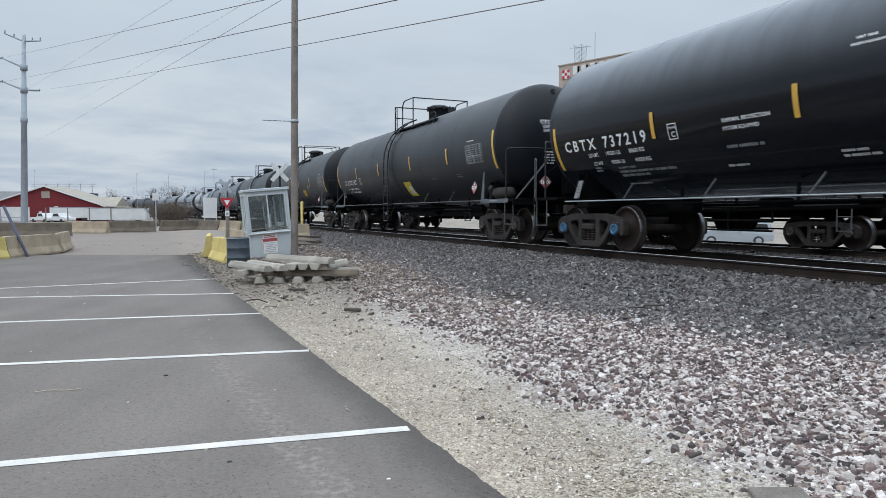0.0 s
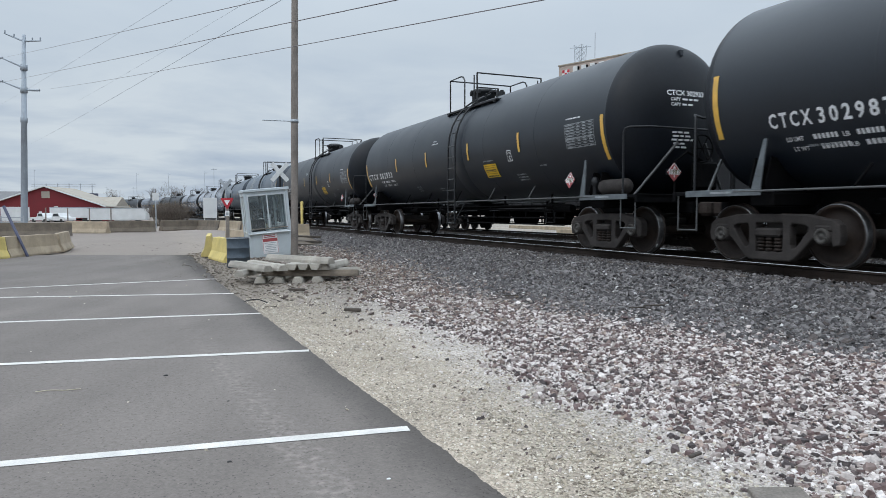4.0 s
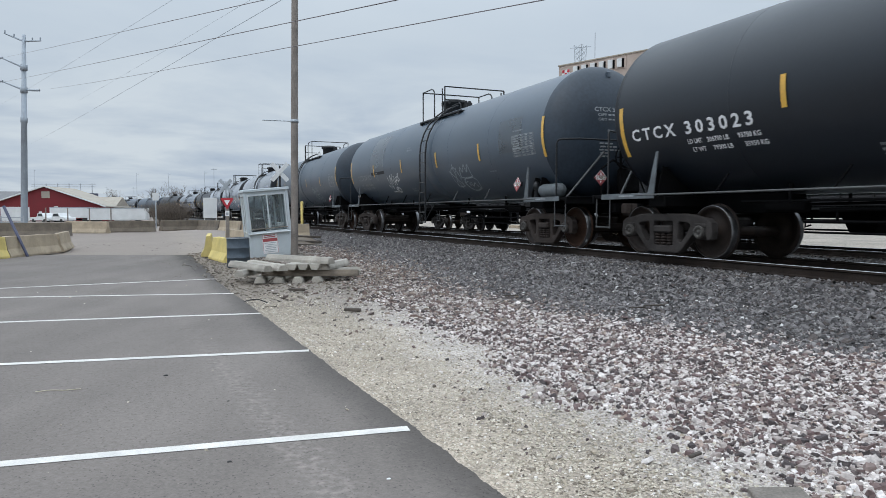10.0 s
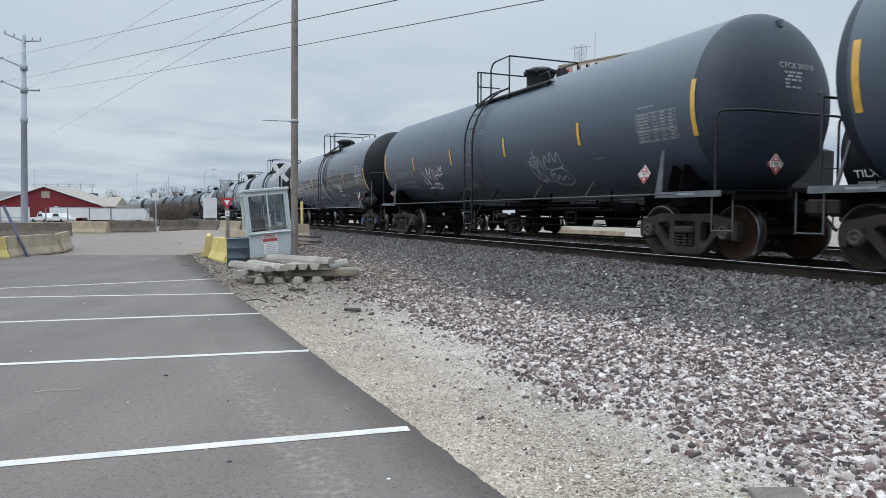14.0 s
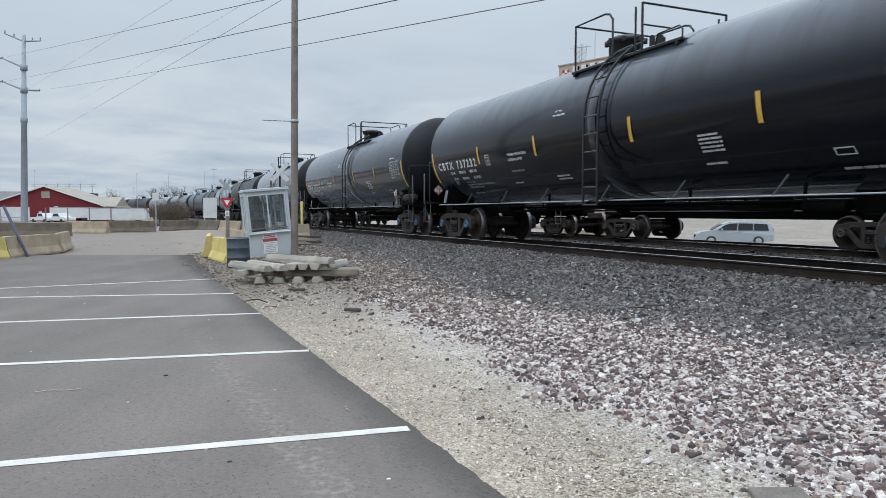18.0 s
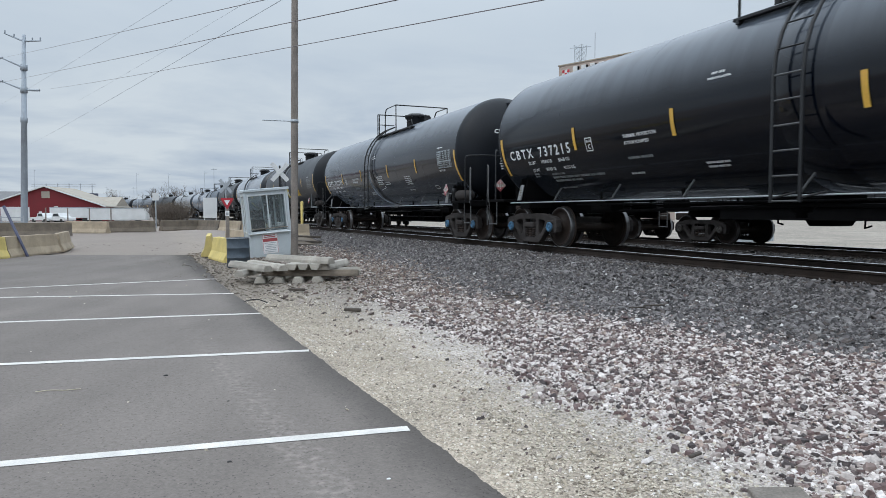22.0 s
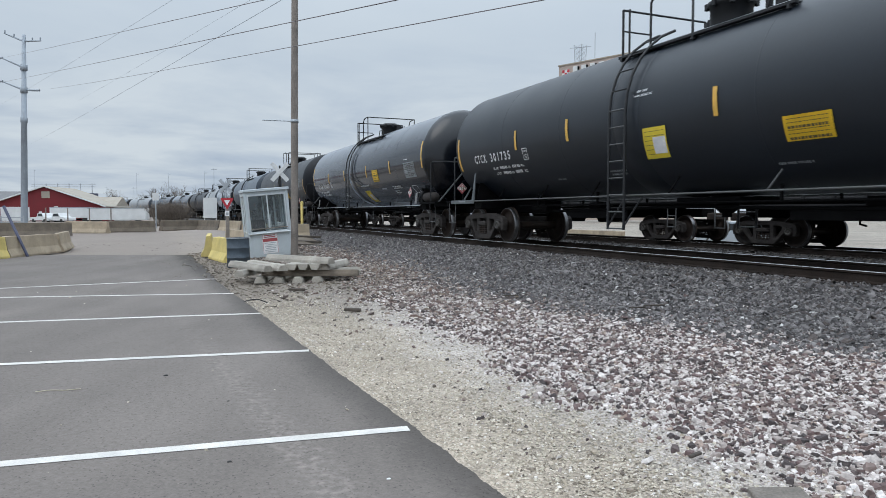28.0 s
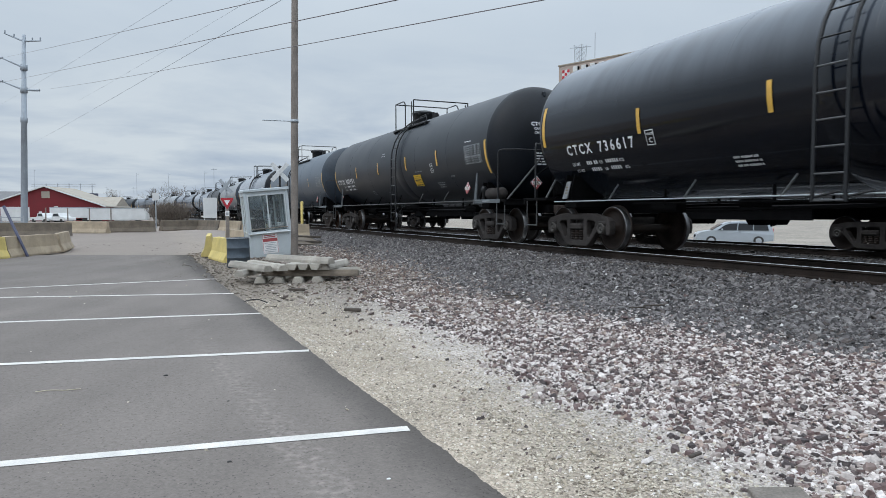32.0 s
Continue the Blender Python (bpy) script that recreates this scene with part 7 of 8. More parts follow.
def mill():
    """The tall mill building, its sign as plain shapes."""
    m = Matrix.Translation((28.7, 170, -0.3)) @ Matrix.Rotation(radians(-45), 4, "Z")
    b = thing("mill_building", m, "tall tan brick mill building with a rooftop sign", "building")
    L, dp, h = 28.5, 5.0, 37.85
    part("wall", Shape().box((L / 2, dp / 2, h / 2), (L, dp, h)), M_BRICK, b)
    part("parapet", Shape().box((L / 2, dp / 2, h + 0.15), (L + 0.4, dp + 0.4, 0.3), 0.03), M_ROOF, b)
    for r in range(5):
        for c in range(5):
            part("window", Shape().box((2.6 + c * 4.6, -0.03, 6 + r * 5.4), (1.8, 0.12, 2.2), 0.03), M_DARKGLASS, b)
    sign = part("checker_board", Shape().box((2.2, -0.1, h - 2.2), (2.2, 0.16, 2.2), 0.02), M_WHITE, b, "red and white checkered board")
    for i in range(3):
        for j in range(3):
            if (i + j) % 2 == 0:
                part("checker_square", Shape().box((2.2 - 0.72 + i * 0.72, -0.2, h - 2.2 - 0.72 + j * 0.72), (0.7, 0.04, 0.7)), M_RED, sign)
    band = part("sign_band", Shape().box((11.4, -0.08, h - 1.7), (14.6, 0.1, 2.7), 0.02), M_BRICK, b, "pale sign band")
    for i in range(6):
        part("sign_block", Shape().box((5.0 + i * 2.4, -0.30, h - 1.7), (1.25, 0.3, 2.0), 0.03), M_WHITE, band, "white sign block")
        # a dark box beside each block stands in for its shadow
        part("block_edge", Shape().box((5.0 + i * 2.4 + 0.85, -0.20, h - 1.8), (0.45, 0.24, 2.0), 0.03), M_FRAME, band, "dark strip standing in for the sign block's shadow")
    # lattice mast on the roof
    mast = Shape()
    base, hm = Vector((4.2, 3.0, h)), 5.0
    leg = []
    for sx in (-1, 1):
        for sy in (-1, 1):
            a, c = base + Vector((sx * 0.9, sy * 0.9, 0)), base + Vector((sx * 1.1, sy * 1.1, hm))
            leg.append((a, c))
            mast.cyl(a, c, 0.06, 5)
    for i in range(4):
        for p, q in ((0, 1), (1, 3), (3, 2), (2, 0)):
            f0, f1 = i / 4, (i + 1) / 4
            mast.cyl(leg[p][0].lerp(leg[p][1], f0), leg[q][0].lerp(leg[q][1], f1), 0.035, 4)
            mast.cyl(leg[q][0].lerp(leg[q][1], f0), leg[p][0].lerp(leg[p][1], f1), 0.035, 4)
    mast.cyl(base + Vector((-3.0, 0, hm - 0.2)), base + Vector((3.0, 0, hm - 0.8)), 0.08, 5)
    part("lattice_mast", mast, M_MAST, b)
    part("antenna", Shape().cyl((9.0, 2, h), (9.0, 2, h + 7), 0.08, 5), M_GALV, b)


mill()


def van():
    """A silver minivan parked beyond the tracks; x towards its front."""
    m = Matrix.Translation((20.75, 48.6, -0.84)) @ Matrix.Rotation(radians(166), 4, "Z") @ Matrix.Diagonal((1, 1, 0.94, 1))
    v = thing("minivan", m, "silver minivan parked on pale gravel beyond the tracks", "minivan")
    prof = [(-2.52, 0.32), (-2.55, 0.75), (-2.5, 1.05), (-2.36, 1.58), (-2.2, 1.70), (-0.4, 1.76), (0.35, 1.72), (0.75, 1.56), (1.45, 1.10), (2.25, 0.96), (2.5, 0.8), (2.57, 0.5), (2.5, 0.28), (1.95, 0.24), (-1.9, 0.24)]
    sh = Shape()
    n = len(prof)
    vs = []
    for y, k in ((-0.98, 0.0), (-0.92, 1.0), (0.92, 1.0), (0.98, 0.0)):
        for x, z in prof:
            tuck = 0.16 * max(0.0, (z - 1.0) / 0.75)
            yy = y - math.copysign(tuck, y)
            vs.append((x * (0.985 if k == 0 else 1), yy, z))
    sh.add(vs, [(i * n + j, i * n + (j + 1) % n, (i + 1) * n + (j + 1) % n, (i + 1) * n + j) for i in range(3) for j in range(n)])
    sh.add(vs, [tuple(range(n))[::-1], tuple(range(3 * n, 4 * n))])
    part("body", sh, M_VAN, v)
    for sd in (-1, 1):
        for q in ([(-2.2, 1.1), (-2.08, 1.56), (-1.25, 1.6), (-1.25, 1.1)], [(-1.17, 1.1), (-1.17, 1.6), (-0.25, 1.62), (-0.2, 1.1)], [(-0.12, 1.1), (-0.17, 1.62), (0.3, 1.6), (0.62, 1.5), (1.15, 1.1)]):
            part("side_window", Shape().prism(q, sd * 0.90, sd * 0.995), M_DARKGLASS, v)
        for x in (-1.55, 1.55):
            w = part("wheel", Shape().lathe([(-0.11, 0.2), (-0.11, 0.31), (-0.08, 0.335), (0.08, 0.335), (0.11, 0.31), (0.11, 0.2)], 24, "Y", (x, sd * 0.93, 0.335)), M_RUBBER, v)
            part("rim", Shape().lathe([(sd * 0.105, 0.001), (sd * 0.1, 0.06), (sd * 0.085, 0.1), (sd * 0.105, 0.2), (sd * 0.095, 0.215)], 20, "Y", (x, sd * 0.935, 0.335)), M_GALV, w)
        part("mirror", Shape().box((0.85, sd * 1.05, 1.15), (0.12, 0.18, 0.14), 0.03), M_VAN, v)
        part("headlight", Shape().box((2.36, sd * 0.72, 0.82), (0.22, 0.3, 0.14), 0.04), M_PLACARD, v)
        part("tail_light", Shape().box((-2.48, sd * 0.8, 1.05), (0.1, 0.16, 0.4), 0.03), M_RED, v)
        part("door_handle", Shape().box((-0.32, sd * 0.985, 0.98), (0.16, 0.03, 0.035), 0.008), M_FRAME, v)
    part("windscreen", Shape().prism([(0.80, 1.56), (1.42, 1.14), (1.45, 1.16), (0.82, 1.585)], -0.72, 0.72), M_DARKGLASS, v)
    part("grille", Shape().box((2.52, 0, 0.62), (0.08, 0.9, 0.22), 0.02), M_FRAME, v)


van()


# ---- bare bushes, far woods and masts ----
def twigs(rnd, base, height, spread, n, depth, thick):
    """Branching bare stems as thin tapered sticks."""
    sh = Shape()

    def grow(p, d, L, r, lev):
        q = p + d * L
        sh.cyl(p, q, r, 4, r * 0.6, caps=False)
        if lev == 0:
            return
        for _ in range(rnd.choice((2, 3, 3))):
            nd = (d + Vector((rnd.uniform(-1, 1), rnd.uniform(-1, 1), rnd.uniform(-0.25, 0.7))) * spread).normalized()
            grow(p + d * L * rnd.uniform(0.55, 1.0), nd, L * rnd.uniform(0.55, 0.8), r * 0.55, lev - 1)

    for _ in range(n):
        d = Vector((rnd.uniform(-0.5, 0.5), rnd.uniform(-0.5, 0.5), 1)).normalized()
        grow(base + Vector((rnd.uniform(-0.6, 0.6), rnd.uniform(-0.6, 0.6), 0)), d, height * rnd.uniform(0.3, 0.42), thick, depth)
    return sh


rnd = random.Random(5)
for i in range(13):
    p = Vector((-32.2 + i * 0.26, 76 + rnd.uniform(-2.5, 3), 0))
    solid("bare_bush", twigs(rnd, Vector((0, 0, -0.1)), rnd.uniform(2.6, 3.4), 0.8, 20, 4, 0.028), M_TWIG, Matrix.Translation(p), "brown leafless bush beside the track", "bush", "leafless bushes")


def bare_tree(m, h, seed):
    r2 = random.Random(seed)
    t = thing("bare_tree", m, "leafless grey-brown tree in the distance", "tree", "leafless trees")
    part("trunk", Shape().cyl((0, 0, -0.3), (0.1, 0, h * 0.4), 0.16, 8, 0.1), M_TWIG, t)
    part("crown", twigs(r2, Vector((0.1, 0, h * 0.33)), h * 0.75, 0.7, 8, 5, 0.08), M_TWIG, t)


for i, (x, y, h) in enumerate(((-73, 172, 8.5), (-68.5, 175, 9.0), (-65, 180, 8.0), (-57, 185, 9.5), (-93, 190, 8), (-84, 185, 6), (-110, 200, 8))):
    bare_tree(Matrix.Translation((x, y, -0.3)), h, 20 + i)
woods = Shape()
r3 = random.Random(11)
for i in range(420):
    x = -330 + r3.random() * 300
    y = 330 + r3.uniform(-10, 60)
    q = twigs(r3, Vector((x, y, -0.5)), r3.uniform(5, 9), 0.7, 2, 2, 0.22)
    woods.add(q.v, q.f)
solid("far_woods", woods, M_TWIG, Matrix.Identity(4), "distant leafless woods along the horizon", "woods", kind="stuff")
# far power poles; the pale cable material puts distance haze into their colour
for i, (x, y, h) in enumerate(((-67.5, 150, 10.5), (-75, 165, 8.0), (-60.5, 150, 10.5), (-99, 200, 9.5), (-126, 210, 15), (-37, 110, 9.0), (-42, 120, 9.0), (-101, 205, 9.0), (-107.0, 200, 7.5), (-150, 230, 10))):
    lp = thing("street_lamp", Matrix.Translation((x, y, -0.3)), "thin power pole in the distance, its colour paled for haze", "street lamp", "distant street lamps")
    part("pole", Shape().cyl((0, 0, 0), (0, 0, h), 0.05, 6, 0.035), M_WIRE_PALE, lp)
    part("arm", Shape().cyl((-0.5 if i % 2 else 0, 0, h - 0.3), (0.5, 0, h - 0.25), 0.04, 5), M_WIRE_PALE, lp)
# low substation frame behind the barn
sub = thing("substation_frame", Matrix.Translation((-114, 190, -0.3)), "dark steel switchyard frame behind the barn", "switchyard")
for i in range(6):
    part("frame_post", Shape().cyl((i * 3.2, 0, 0), (i * 3.2, 0, 9.9), 0.09, 6), M_GALV, sub)
for z in (9.0, 9.7):
    part("frame_beam", Shape().cyl((-1, 0, z), (17, 0, z), 0.06, 6), M_GALV, sub)
solid("flat_building", Shape().box((0, 0, 3.6), (4.4, 6, 7.2), 0.05), M_PURPLE, Matrix.Translation((-100, 190, -0.3)), "dark flat roofed building in the distance", "building")
# pale dome behind the barn
solid("storage_dome", Shape().lathe([(0, 6.0), (5, 6.0)] + [(5 + 6 * math.sin(radians(a)), max(0.001, 6 * math.cos(radians(a)))) for a in range(10, 91, 10)], 24, "Z"), M_WHITE, Matrix.Translation((-139, 205, -0.3)), "pale domed silo behind the barn", "silo")
# low white things on the lot beyond the tracks
for i, (s, D, L) in enumerate(((46, 33, 9.0), (62, 38, 12.0))):
    solid("kerb_stone", Shape().box((0, 0, 0.1), (L, 0.3, 0.35), 0.03), M_CONC, Matrix.Translation(W(s, D, -0.25)) @ Matrix.Rotation(TH - math.pi / 2, 4, "Z"), "pale concrete kerb beyond the tracks", "kerb", "far kerbs")


# ---- gravel, stone by stone ----
def stone_material(name, stops, rough=0.9):
    m = bpy.data.materials.new(name)
    m.use_nodes = True
    nt = m.node_tree
    b = nt.nodes["Principled BSDF"]
    g = nt.nodes.new("ShaderNodeNewGeometry")
    cr = nt.nodes.new("ShaderNodeValToRGB")
    cr.color_ramp.interpolation = "CONSTANT"
    el = cr.color_ramp.elements
    while len(el) < len(stops):
        el.new(0.5)
    for e, (p, c) in zip(el, stops):
        e.position, e.color = p, (*c, 1)
    nt.links.new(g.outputs["Random Per Island"], cr.inputs[0])
    tc, nz = nt.nodes.new("ShaderNodeTexCoord"), nt.nodes.new("ShaderNodeTexNoise")
    nz.inputs["Scale"].default_value, nz.inputs["Detail"].default_value = 45, 3
    nt.links.new(tc.outputs["Object"], nz.inputs["Vector"])
    mr = nt.nodes.new("ShaderNodeMapRange")
    mr.inputs["From Min"].default_value, mr.inputs["From Max"].default_value = 0.3, 0.7
    mr.inputs["To Min"].default_value, mr.inputs["To Max"].default_value = 0.75, 1.2
    nt.links.new(nz.outputs["Fac"], mr.inputs["Value"])
    sc = nt.nodes.new("ShaderNodeVectorMath")
    sc.operation = "SCALE"
    nt.links.new(cr.outputs[0], sc.inputs[0])
    nt.links.new(mr.outputs[0], sc.inputs["Scale"])
    nt.links.new(sc.outputs[0], b.inputs["Base Color"])
    b.inputs["Roughness"].default_value = rough
    return m


M_ST_BALLAST = stone_material("grey_ballast_stone", ((0, (0.056, 0.052, 0.053)), (0.20, (0.096, 0.089, 0.090)), (0.42, (0.146, 0.136, 0.136)), (0.64, (0.205, 0.191, 0.190)), (0.82, (0.090, 0.075, 0.070)), (0.91, (0.23, 0.218, 0.21)), (0.988, (0.50, 0.49, 0.48))))
M_ST_DARK = stone_material("dark_ballast_stone", ((0, (0.022, 0.020, 0.020)), (0.4, (0.035, 0.032, 0.031)), (0.75, (0.05, 0.044, 0.041)), (0.95, (0.08, 0.073, 0.07))))
M_ST_MIX = stone_material("mixed_pale_and_mauve_stone", ((0, (0.64, 0.59, 0.565)), (0.19, (0.51, 0.455, 0.43)), (0.31, (0.32, 0.275, 0.255)), (0.43, (0.110, 0.085, 0.082)), (0.60, (0.145, 0.100, 0.095)), (0.78, (0.066, 0.054, 0.054)), (0.90, (0.20, 0.150, 0.136)), (0.97, (0.36, 0.28, 0.24))))
M_ST_MIX_FAR = stone_material("brownish_mixed_stone", ((0, (0.42, 0.385, 0.355)), (0.12, (0.29, 0.25, 0.22)), (0.34, (0.125, 0.098, 0.087)), (0.56, (0.165, 0.115, 0.097)), (0.76, (0.070, 0.057, 0.053)), (0.9, (0.23, 0.18, 0.145))))
M_ST_FINE = stone_material("tan_gravel_fines", ((0, (0.38, 0.325, 0.255)), (0.22, (0.46, 0.41, 0.33)), (0.46, (0.57, 0.515, 0.43)), (0.66, (0.35, 0.305, 0.25)), (0.82, (0.23, 0.192, 0.155)), (0.91, (0.12, 0.098, 0.08)), (0.95, (0.70, 0.65, 0.60))))
M_ST_ASH = stone_material("pale_grey_fines", ((0, (0.38, 0.345, 0.305)), (0.25, (0.45, 0.415, 0.375)), (0.5, (0.54, 0.505, 0.465)), (0.70, (0.32, 0.285, 0.25)), (0.86, (0.21, 0.18, 0.155)), (0.95, (0.64, 0.605, 0.57))))
M_ST_PALE = stone_material("white_stone_chips", ((0, (0.62, 0.57, 0.555)), (0.3, (0.50, 0.45, 0.43)), (0.55, (0.70, 0.66, 0.645)), (0.72, (0.30, 0.255, 0.245)), (0.86, (0.15, 0.115, 0.11)), (0.94, (0.45, 0.37, 0.33))))


def stones(name, material, label, count, area, size, zone, seed, flat=0.6, sink=0.25, tiny=False, lean=0.16, level=None, chunk=False):
    """Angular stones strewn over the ground, joined into one sheet of stones. area: s and D ranges; zone: keeps a stone by its place."""
    rng = np.random.default_rng(seed)
    s = area[0] + (area[1] - area[0]) * rng.random(count) ** area[4]
    D = rng.uniform(area[2], area[3], count)
    keep = zone(s, D, rng.random(count))
    s, D = s[keep], D[keep]
    n = len(s)
    xs = np.array([-400, 0.5, 1.7, 2.2, 5.4, 6.4, 8.15, 8.6, 11.8, 13.6, 16.2, 20.0, 21.6, 26, 400])
    gz = np.interp(D, xs, [-0.05, -0.05, -0.03, -0.005, 0.08, 0.16, 0.43, 0.455, 0.455, 0.2, 0.235, 0.235, -0.05, -0.4, -0.9])
    if level is not None:
        gz = np.full(n, level)
    P = np.outer(s, np.array(DV)) + np.outer(D, np.array(NV))
    P[:, 2] = gz
    r = size[0] * np.exp(rng.normal(0, size[1], n))
    r = np.clip(r, size[0] * 0.4, size[0] * 3.0)
    if tiny:
        base = np.array([(-1, -1, -0.5), (1, -1, -0.5), (1, 1, -0.5), (-1, 1, -0.5), (0, 0, 0.8)], float) * 0.7
        quads = np.array([(0, 1, 4), (1, 2, 4), (2, 3, 4), (3, 0, 4)])
    elif chunk:
        # a broken stone: four slanting sides and a split top
        base = np.array([(-0.85, -0.75, -0.35), (0.8, -0.85, -0.35), (0.85, 0.8, -0.35), (-0.75, 0.85, -0.35), (-0.6, -0.5, 0.4), (0.55, -0.6, 0.5), (0.6, 0.5, 0.32), (-0.5, 0.6, 0.48)], float)
        quads = np.array([q for i in range(4) for q in ((i, (i + 1) % 4, 4 + (i + 1) % 4), (i, 4 + (i + 1) % 4, 4 + i))] + [(4, 5, 6), (4, 6, 7)])
    else:
        # a pebble: a broad lower ring, a narrower upper one and a crown
        ring = [(math.cos(2 * math.pi * i / 5), math.sin(2 * math.pi * i / 5)) for i in range(5)]
        base = np.array([(0.8 * x, 0.8 * y, -0.3) for x, y in ring] + [(0.66 * x - 0.1 * y, 0.66 * y + 0.1 * x, 0.32) for x, y in ring] + [(0, 0, 0.5)], float)
        quads = np.array([q for i in range(5) for q in ((i, (i + 1) % 5, 5 + (i + 1) % 5), (i, 5 + (i + 1) % 5, 5 + i), (5 + i, 5 + (i + 1) % 5, 10))])
    nv, nf, k = len(base), len(quads), quads.shape[1]
    V = base[None] * (1 + rng.uniform(-0.32, 0.32, (n, nv, 3)))
    V *= np.stack([rng.uniform(0.75, 1.4, n), rng.uniform(0.6, 1.1, n), rng.uniform(0.55, 0.95, n) * flat / 0.6], 1)[:, None, :]
    a = rng.uniform(0, 2 * np.pi, n)
    tx, ty = rng.normal(0, lean, n), rng.normal(0, lean, n)
    V[:, :, 2] += V[:, :, 0] * tx[:, None] + V[:, :, 1] * ty[:, None]
    ca, sa = np.cos(a)[:, None], np.sin(a)[:, None]
    X, Y = V[:, :, 0] * ca - V[:, :, 1] * sa, V[:, :, 0] * sa + V[:, :, 1] * ca
    V = np.stack([X, Y, V[:, :, 2]], 2) * r[:, None, None]
    V += P[:, None, :]
    V[:, :, 2] += (r * (0.45 - sink))[:, None]
    F = (quads[None] + (np.arange(n) * nv)[:, None, None]).reshape(-1)
    me = bpy.data.meshes.new(name)
    me.vertices.add(n * nv)
    me.vertices.foreach_set("co", V.reshape(-1))
    me.loops.add(len(F))
    me.loops.foreach_set("vertex_index", F.astype(np.int32))
    me.polygons.add(n * nf)
    me.polygons.foreach_set("loop_start", (np.arange(n * nf) * k).astype(np.int32))
    me.update(calc_edges=True)
    me.validate()
    me.materials.append(material)
    me.polygons.foreach_set("use_smooth", np.full(len(me.polygons), False))
    tagged(new(name, me), label, "gravel", kind="stuff")


def wave(s):
    return 0.35 * np.sin(s * 0.9 + 1) + 0.25 * np.sin(s * 2.3) + 0.15 * np.sin(s * 5.1 + 2)


def ballast_edge(s):
    """Where the grey ballast gives way to the mixed stones: nearer the lot farther up the track."""
    return 5.1 + 0.27 * np.clip(8.0 - s, 0, 4.5) + 0.10 * np.clip(s - 10.5, 0, 9) + wave(s) * 0.3


def ballast_zone(s, D, u):
    return (u < np.clip(0.5 + (D - ballast_edge(s)) * 1.1, 0, 1)) & ~((np.abs(D - 9.6) < 1.6) & (u > 0.6))


def mix_zone(s, D, u):
    inner = 2.85 + wave(s) * 0.45 + np.clip(s - 8, 0, 20) * 0.17
    return (u < np.clip(0.07 + (D - inner) * 1.5, 0.012, 1)) & (u < np.clip(0.5 - (D - ballast_edge(s) - 0.12) * 1.1, 0.03, 1)) & (np.sin(s * 91.7 + D * 57.3) * 0.5 + 0.5 > np.clip((s - 7.0) / 6.0, 0, 1))


def mix_far_zone(s, D, u):
    inner = 3.0 + wave(s) * 0.45 + np.clip(s - 8, 0, 20) * 0.12
    return (u < np.clip(0.25 + (D - inner) * 1.8, 0.05, 1)) & (u < np.clip(0.5 - (D - ballast_edge(s) - 0.3) * 0.9, 0, 1)) & (np.sin(s * 91.7 + D * 57.3) * 0.5 + 0.5 < np.clip((s - 7.0) / 6.0, 0, 1))


def fine_zone(s, D, u):
    return (D > 1.76 - 0.0268 * s) & (u < np.clip(1.0 - (D - 4.2) * 0.4, 0.3, 1)) & (u < np.clip((12.6 - s) * 0.5, 0, 1))


stones("ballast_stones", M_ST_BALLAST, "grey angular ballast stones under and beside the track", 125000, (1.0, 44.0, 4.5, 8.75, 1.8), (0.0220, 0.30), ballast_zone, 1, 0.72, 0.12, lean=0.4, chunk=True)
stones("track_ballast", M_ST_DARK, "dark ballast stones between the rails", 19000, (-2.0, 55.0, 8.75, 20.8, 1.4), (0.055, 0.25), lambda s, D, u: (np.abs(np.abs(D - 9.6) - 0.755) > 0.12) & (np.abs(np.abs(D - 18.0) - 0.755) > 0.12), 2, 0.6, 0.34, lean=0.3)
stones("mixed_stones", M_ST_MIX, "loose white, grey and reddish stones on pale fines", 150000, (0.2, 14.0, 2.0, 7.0, 1.5), (0.0126, 0.45), mix_zone, 3, 0.82, 0.12, lean=0.3, chunk=True)
stones("white_chips", M_ST_PALE, "small white and pink stone chips between the stones", 105000, (0.6, 11.0, 2.4, 6.6, 1.5), (0.0085, 0.4), mix_zone, 41, 0.6, 0.1, True)
stones("far_mixed_stones", M_ST_MIX_FAR, "loose brown, mauve and grey stones beside the pile", 78000, (6.5, 30.0, 2.0, 7.4, 1.25), (0.0185, 0.45), mix_far_zone, 31, 0.7, 0.14, lean=0.26, chunk=True)
stones("stones_behind", M_ST_MIX, "loose white, grey and reddish stones on pale fines", 9000, (-7.0, 0.4, 2.6, 7.0, 1.0), (0.022, 0.4), mix_zone, 51, 0.5, 0.2)
stones("ballast_behind", M_ST_BALLAST, "grey angular ballast stones beside the track", 9000, (-9.0, 1.2, 5.2, 8.75, 1.0), (0.036, 0.3), ballast_zone, 52, 0.6, 0.2)
stones("gravel_fines", M_ST_FINE, "tan gravel fines beside the asphalt", 125000, (1.0, 15.0, 1.2, 3.6, 1.9), (0.0062, 0.42), lambda s, D, u: fine_zone(s, D, u) & (D < 2.45 + 0.3 * wave(s) + 0.9 * u * u), 4, 0.6, 0.1, True)
stones("ash_fines", M_ST_ASH, "pale grey fines between the tan ones and the stones", 90000, (1.0, 15.0, 1.9, 6.2, 1.8), (0.0065, 0.42), lambda s, D, u: fine_zone(s, D, u) & (D > 2.25 + 0.3 * wave(s) + 0.7 * u), 44, 0.6, 0.1, True)
stones("coarse_grit", M_ST_FINE, "coarser tan and brown grit among the fines", 9000, (1.0, 12.0, 1.4, 5.6, 1.5), (0.0100, 0.4), fine_zone, 61, 0.6, 0.15)
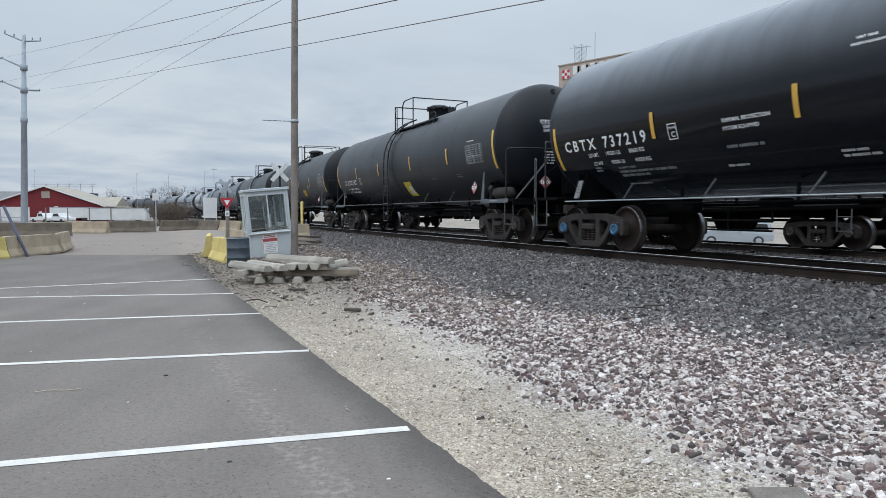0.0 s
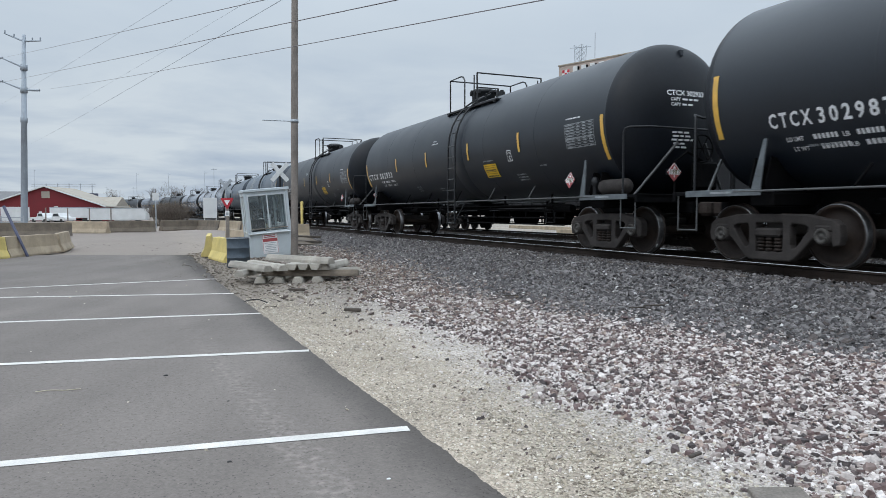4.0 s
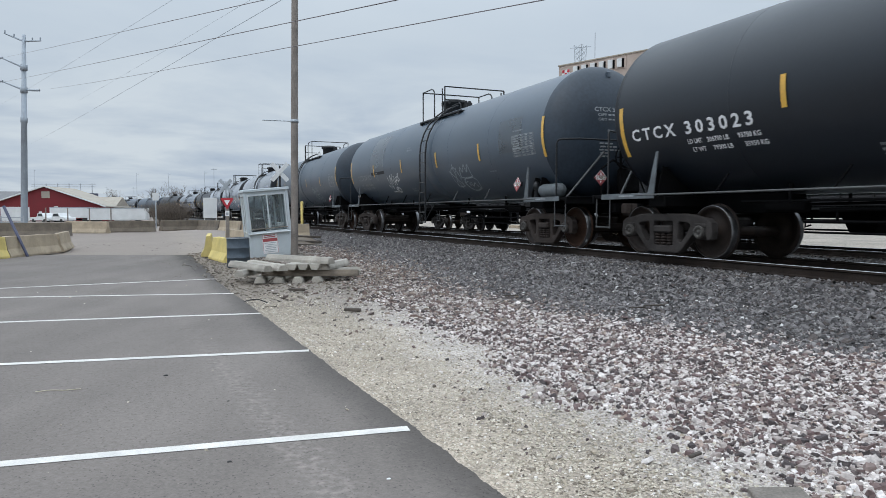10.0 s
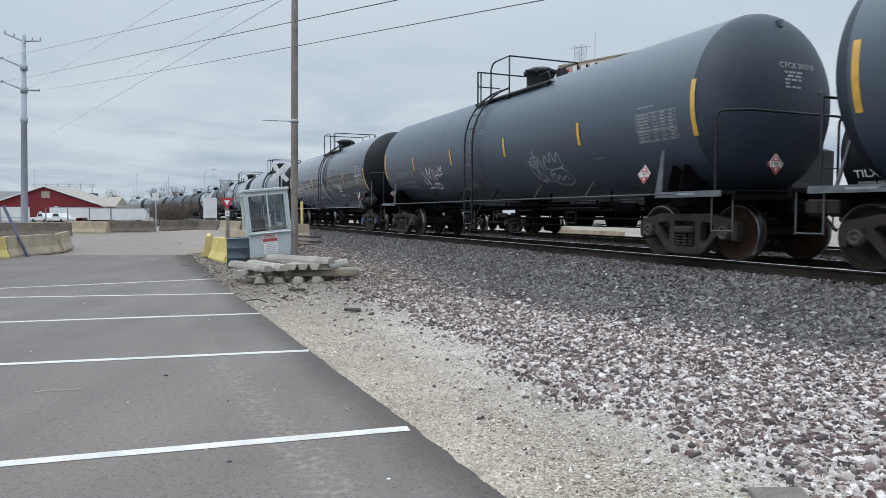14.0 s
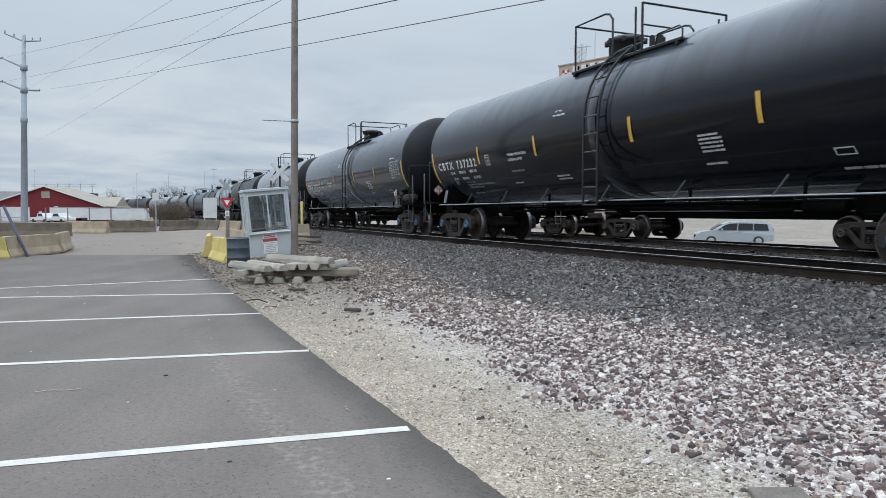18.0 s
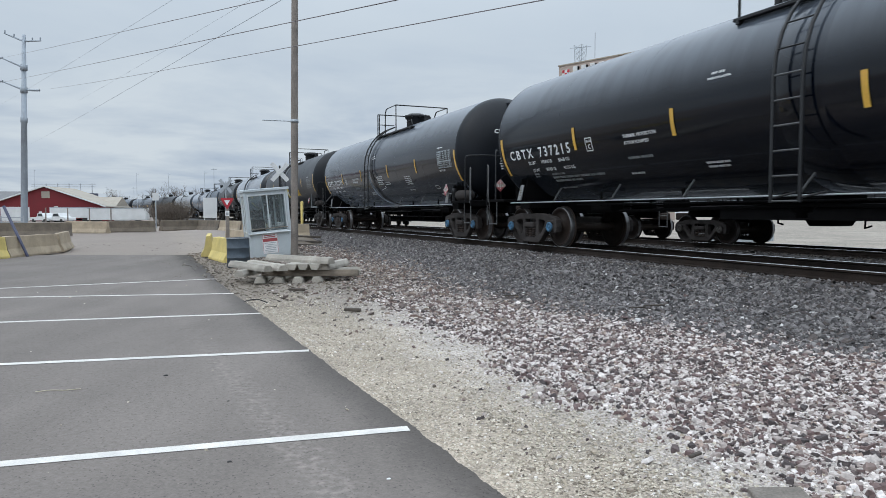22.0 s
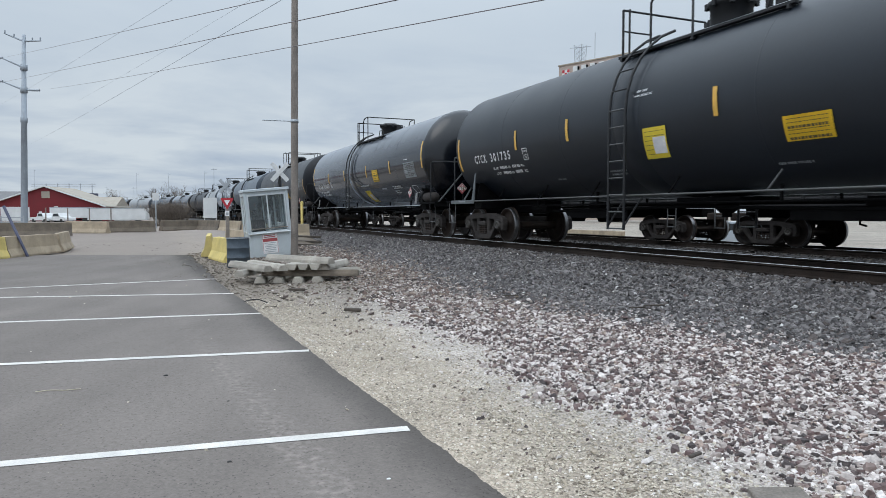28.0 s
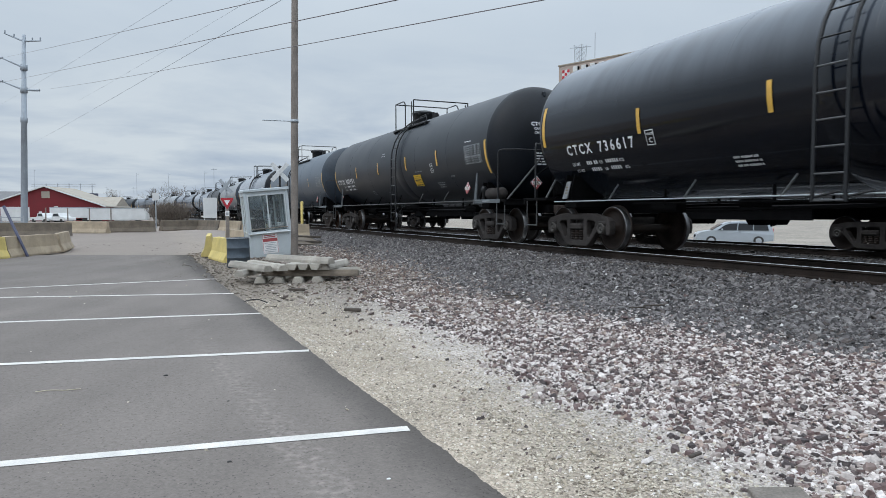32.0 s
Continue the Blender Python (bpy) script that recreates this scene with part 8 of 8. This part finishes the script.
stones("asphalt_grit", M_ST_FINE, "a little grit strewn on the asphalt", 60, (1.5, 16.0, -3.0, 1.5, 1.3), (0.008, 0.5), lambda s, D, u: D < 1.6 - 0.0268 * s, 6, 0.6, 0.1, level=0.0)

M_ST_DIRT = stone_material("brown_dirt_debris", ((0, (0.10, 0.082, 0.066)), (0.3, (0.15, 0.125, 0.10)), (0.6, (0.2, 0.17, 0.135)), (0.8, (0.3, 0.27, 0.225)), (0.93, (0.07, 0.056, 0.048))))
stones("dirt_debris", M_ST_DIRT, "dark dirt clods and debris around the booth and the pile", 14000, (10.0, 26.0, 1.2, 4.8, 1.0), (0.015, 0.6), lambda s, D, u: (D > 1.30) & (u < np.clip((s - 10.0) * 0.3, 0, 1)), 9, 0.4, 0.2)
stones("edge_crumbs", M_ST_DIRT, "dirt crumbs strewn over the end of the asphalt", 1500, (12.5, 24.6, 0.2, 1.45, 1.0), (0.012, 0.6), lambda s, D, u: u < np.clip((s - 12.5) * 0.2, 0, 1) * np.exp((D - 1.35) * 4.5), 29, 0.4, 0.25, level=0.0)
stones("drive_debris", M_ST_DIRT, "dark dirt crumbs along the barriers and the drive", 1700, (22.0, 36.0, -5.9, 3.0, 1.0), (0.016, 0.7), lambda s, D, u: (u < np.exp(-((D + 9.0 - 0.30 * (s - 13)) / 0.9) ** 2)) | (u < 0.5 * np.exp(-((D - 1.5) / 1.1) ** 2)), 19, 0.3, 0.2)
stones("loose_cobbles", M_ST_MIX, "larger loose reddish and grey stones", 1300, (1.6, 12.0, 2.7, 6.2, 1.5), (0.022, 0.3), lambda s, D, u: u < np.clip((D - 2.5) * 0.6, 0, 1), 12, 0.55, 0.15)
stones("trodden_clods", M_ST_DIRT, "dark trodden clods among the fines", 420, (3.6, 4.6, 1.9, 2.6, 1.0), (0.0085, 0.4), lambda s, D, u: u < np.exp(-((s - 4.05) / 0.16) ** 2 - ((D - 2.2) / 0.13) ** 2), 77, 0.5, 0.15)
# loose bits on the asphalt and the gravel
solid("dry_stalk", Shape().pipe([(-0.16, 0, 0.006), (-0.05, 0.01, 0.012), (0.06, -0.005, 0.008), (0.17, 0.012, 0.01)], 0.0035, 5), M_ST_TAN, pose(-3.07, 5.33, 0.0, 0, 0, 12), "pale dry plant stalk lying on the asphalt", "stalk")
solid("black_wire", Shape().pipe([(-0.22, 0, 0.02), (-0.1, 0.03, 0.05), (0.02, 0.02, 0.06), (0.14, -0.03, 0.03), (0.2, -0.07, 0.01)], 0.009, 6), M_RUBBER, pose(-3.0, 10.85, -0.03, 0, 0, 0), "bent black wire lying at the asphalt's edge", "wire")
for x, y, r, mt, lab in ((-2.42, 5.85, 0.013, M_RUBBER, "small dark clod on the asphalt"), (-1.22, 3.80, 0.009, M_RUBBER, "small dark clod on the asphalt"), (-0.29, 3.55, 0.008, M_PLACARD, "small white pebble on the asphalt"), (-1.62, 5.05, 0.007, M_RUBBER, "small dark clod on the asphalt")):
    solid("pebble", Shape().lathe([(0, r), (r * 0.35, r * 1.1), (r * 0.7, r * 0.7), (r * 0.85, 0.001)], 7, "Z", smooth=False), mt, pose(x, y, 0.0, 0, 0, 30) @ Matrix.Diagonal((1.5, 1, 1, 1)), lab, "pebble", "pebbles on the asphalt")
solid("old_plank", Shape().box((0, 0, 0), (0.26, 0.16, 0.03), 0.006), M_PLANK, pose(1.655, 3.255, 0.03, 3, -2, -4), "weathered grey plank end lying on gravel", "plank")
for i, (x, y, z, rz, L, r) in enumerate(((-1.28, 9.55, 0.05, 8, 0.24, 0.032), (-2.62, 12.1, 0.05, 20, 0.3, 0.03), (2.85, 9.0, 0.19, 38, 0.55, 0.014), (2.55, 8.85, 0.18, 30, 0.3, 0.011), (1.42, 3.75, 0.06, 42, 0.12, 0.012), (1.05, 10.4, 0.15, 35, 0.3, 0.012), (-0.72, 10.6, 0.04, -15, 0.26, 0.01))):
    solid("wood_scrap", Shape().box((0, 0, 0), (L, r * 2, r * 1.5), r * 0.4), M_TIE, pose(x, y, z, 4, 3, rz), "dark broken wood scrap on the gravel", "wood scrap", "wood scraps")


# ---- motion of the trains ----
def motions():
    for k, car in CARS.items():
        ts = [i * 1.0 for i in range(33)]
        walk(car, [(t, on_track(car_s(k, t), TRACK_D[0])) for t in ts])
        for ws in [c for c in car.children if c.name.startswith("wheelset")]:
            x = ws.matrix_basis.translation.x
            walk(ws, [(i * 0.1, pose(x, 0, WR, 0, math.degrees((car_s(k, 0) - car_s(k, i * 0.1)) / WR), 0)) for i in range(321)])
    for car, mid in FAR_CARS:
        walk(car, [(t, on_track(mid + FAR_V * t, TRACK_D[1])) for t in ([0, 16, 32] if mid + FAR_V * 32 < CURVE_S else range(33))])
        for ws in [c for c in car.children if c.name.startswith("wheelset")]:
            x = ws.matrix_basis.translation.x
            walk(ws, [(i * 0.2, pose(x, 0, WR, 0, -math.degrees(FAR_V * i * 0.2 / WR), 0)) for i in range(161)])


motions()
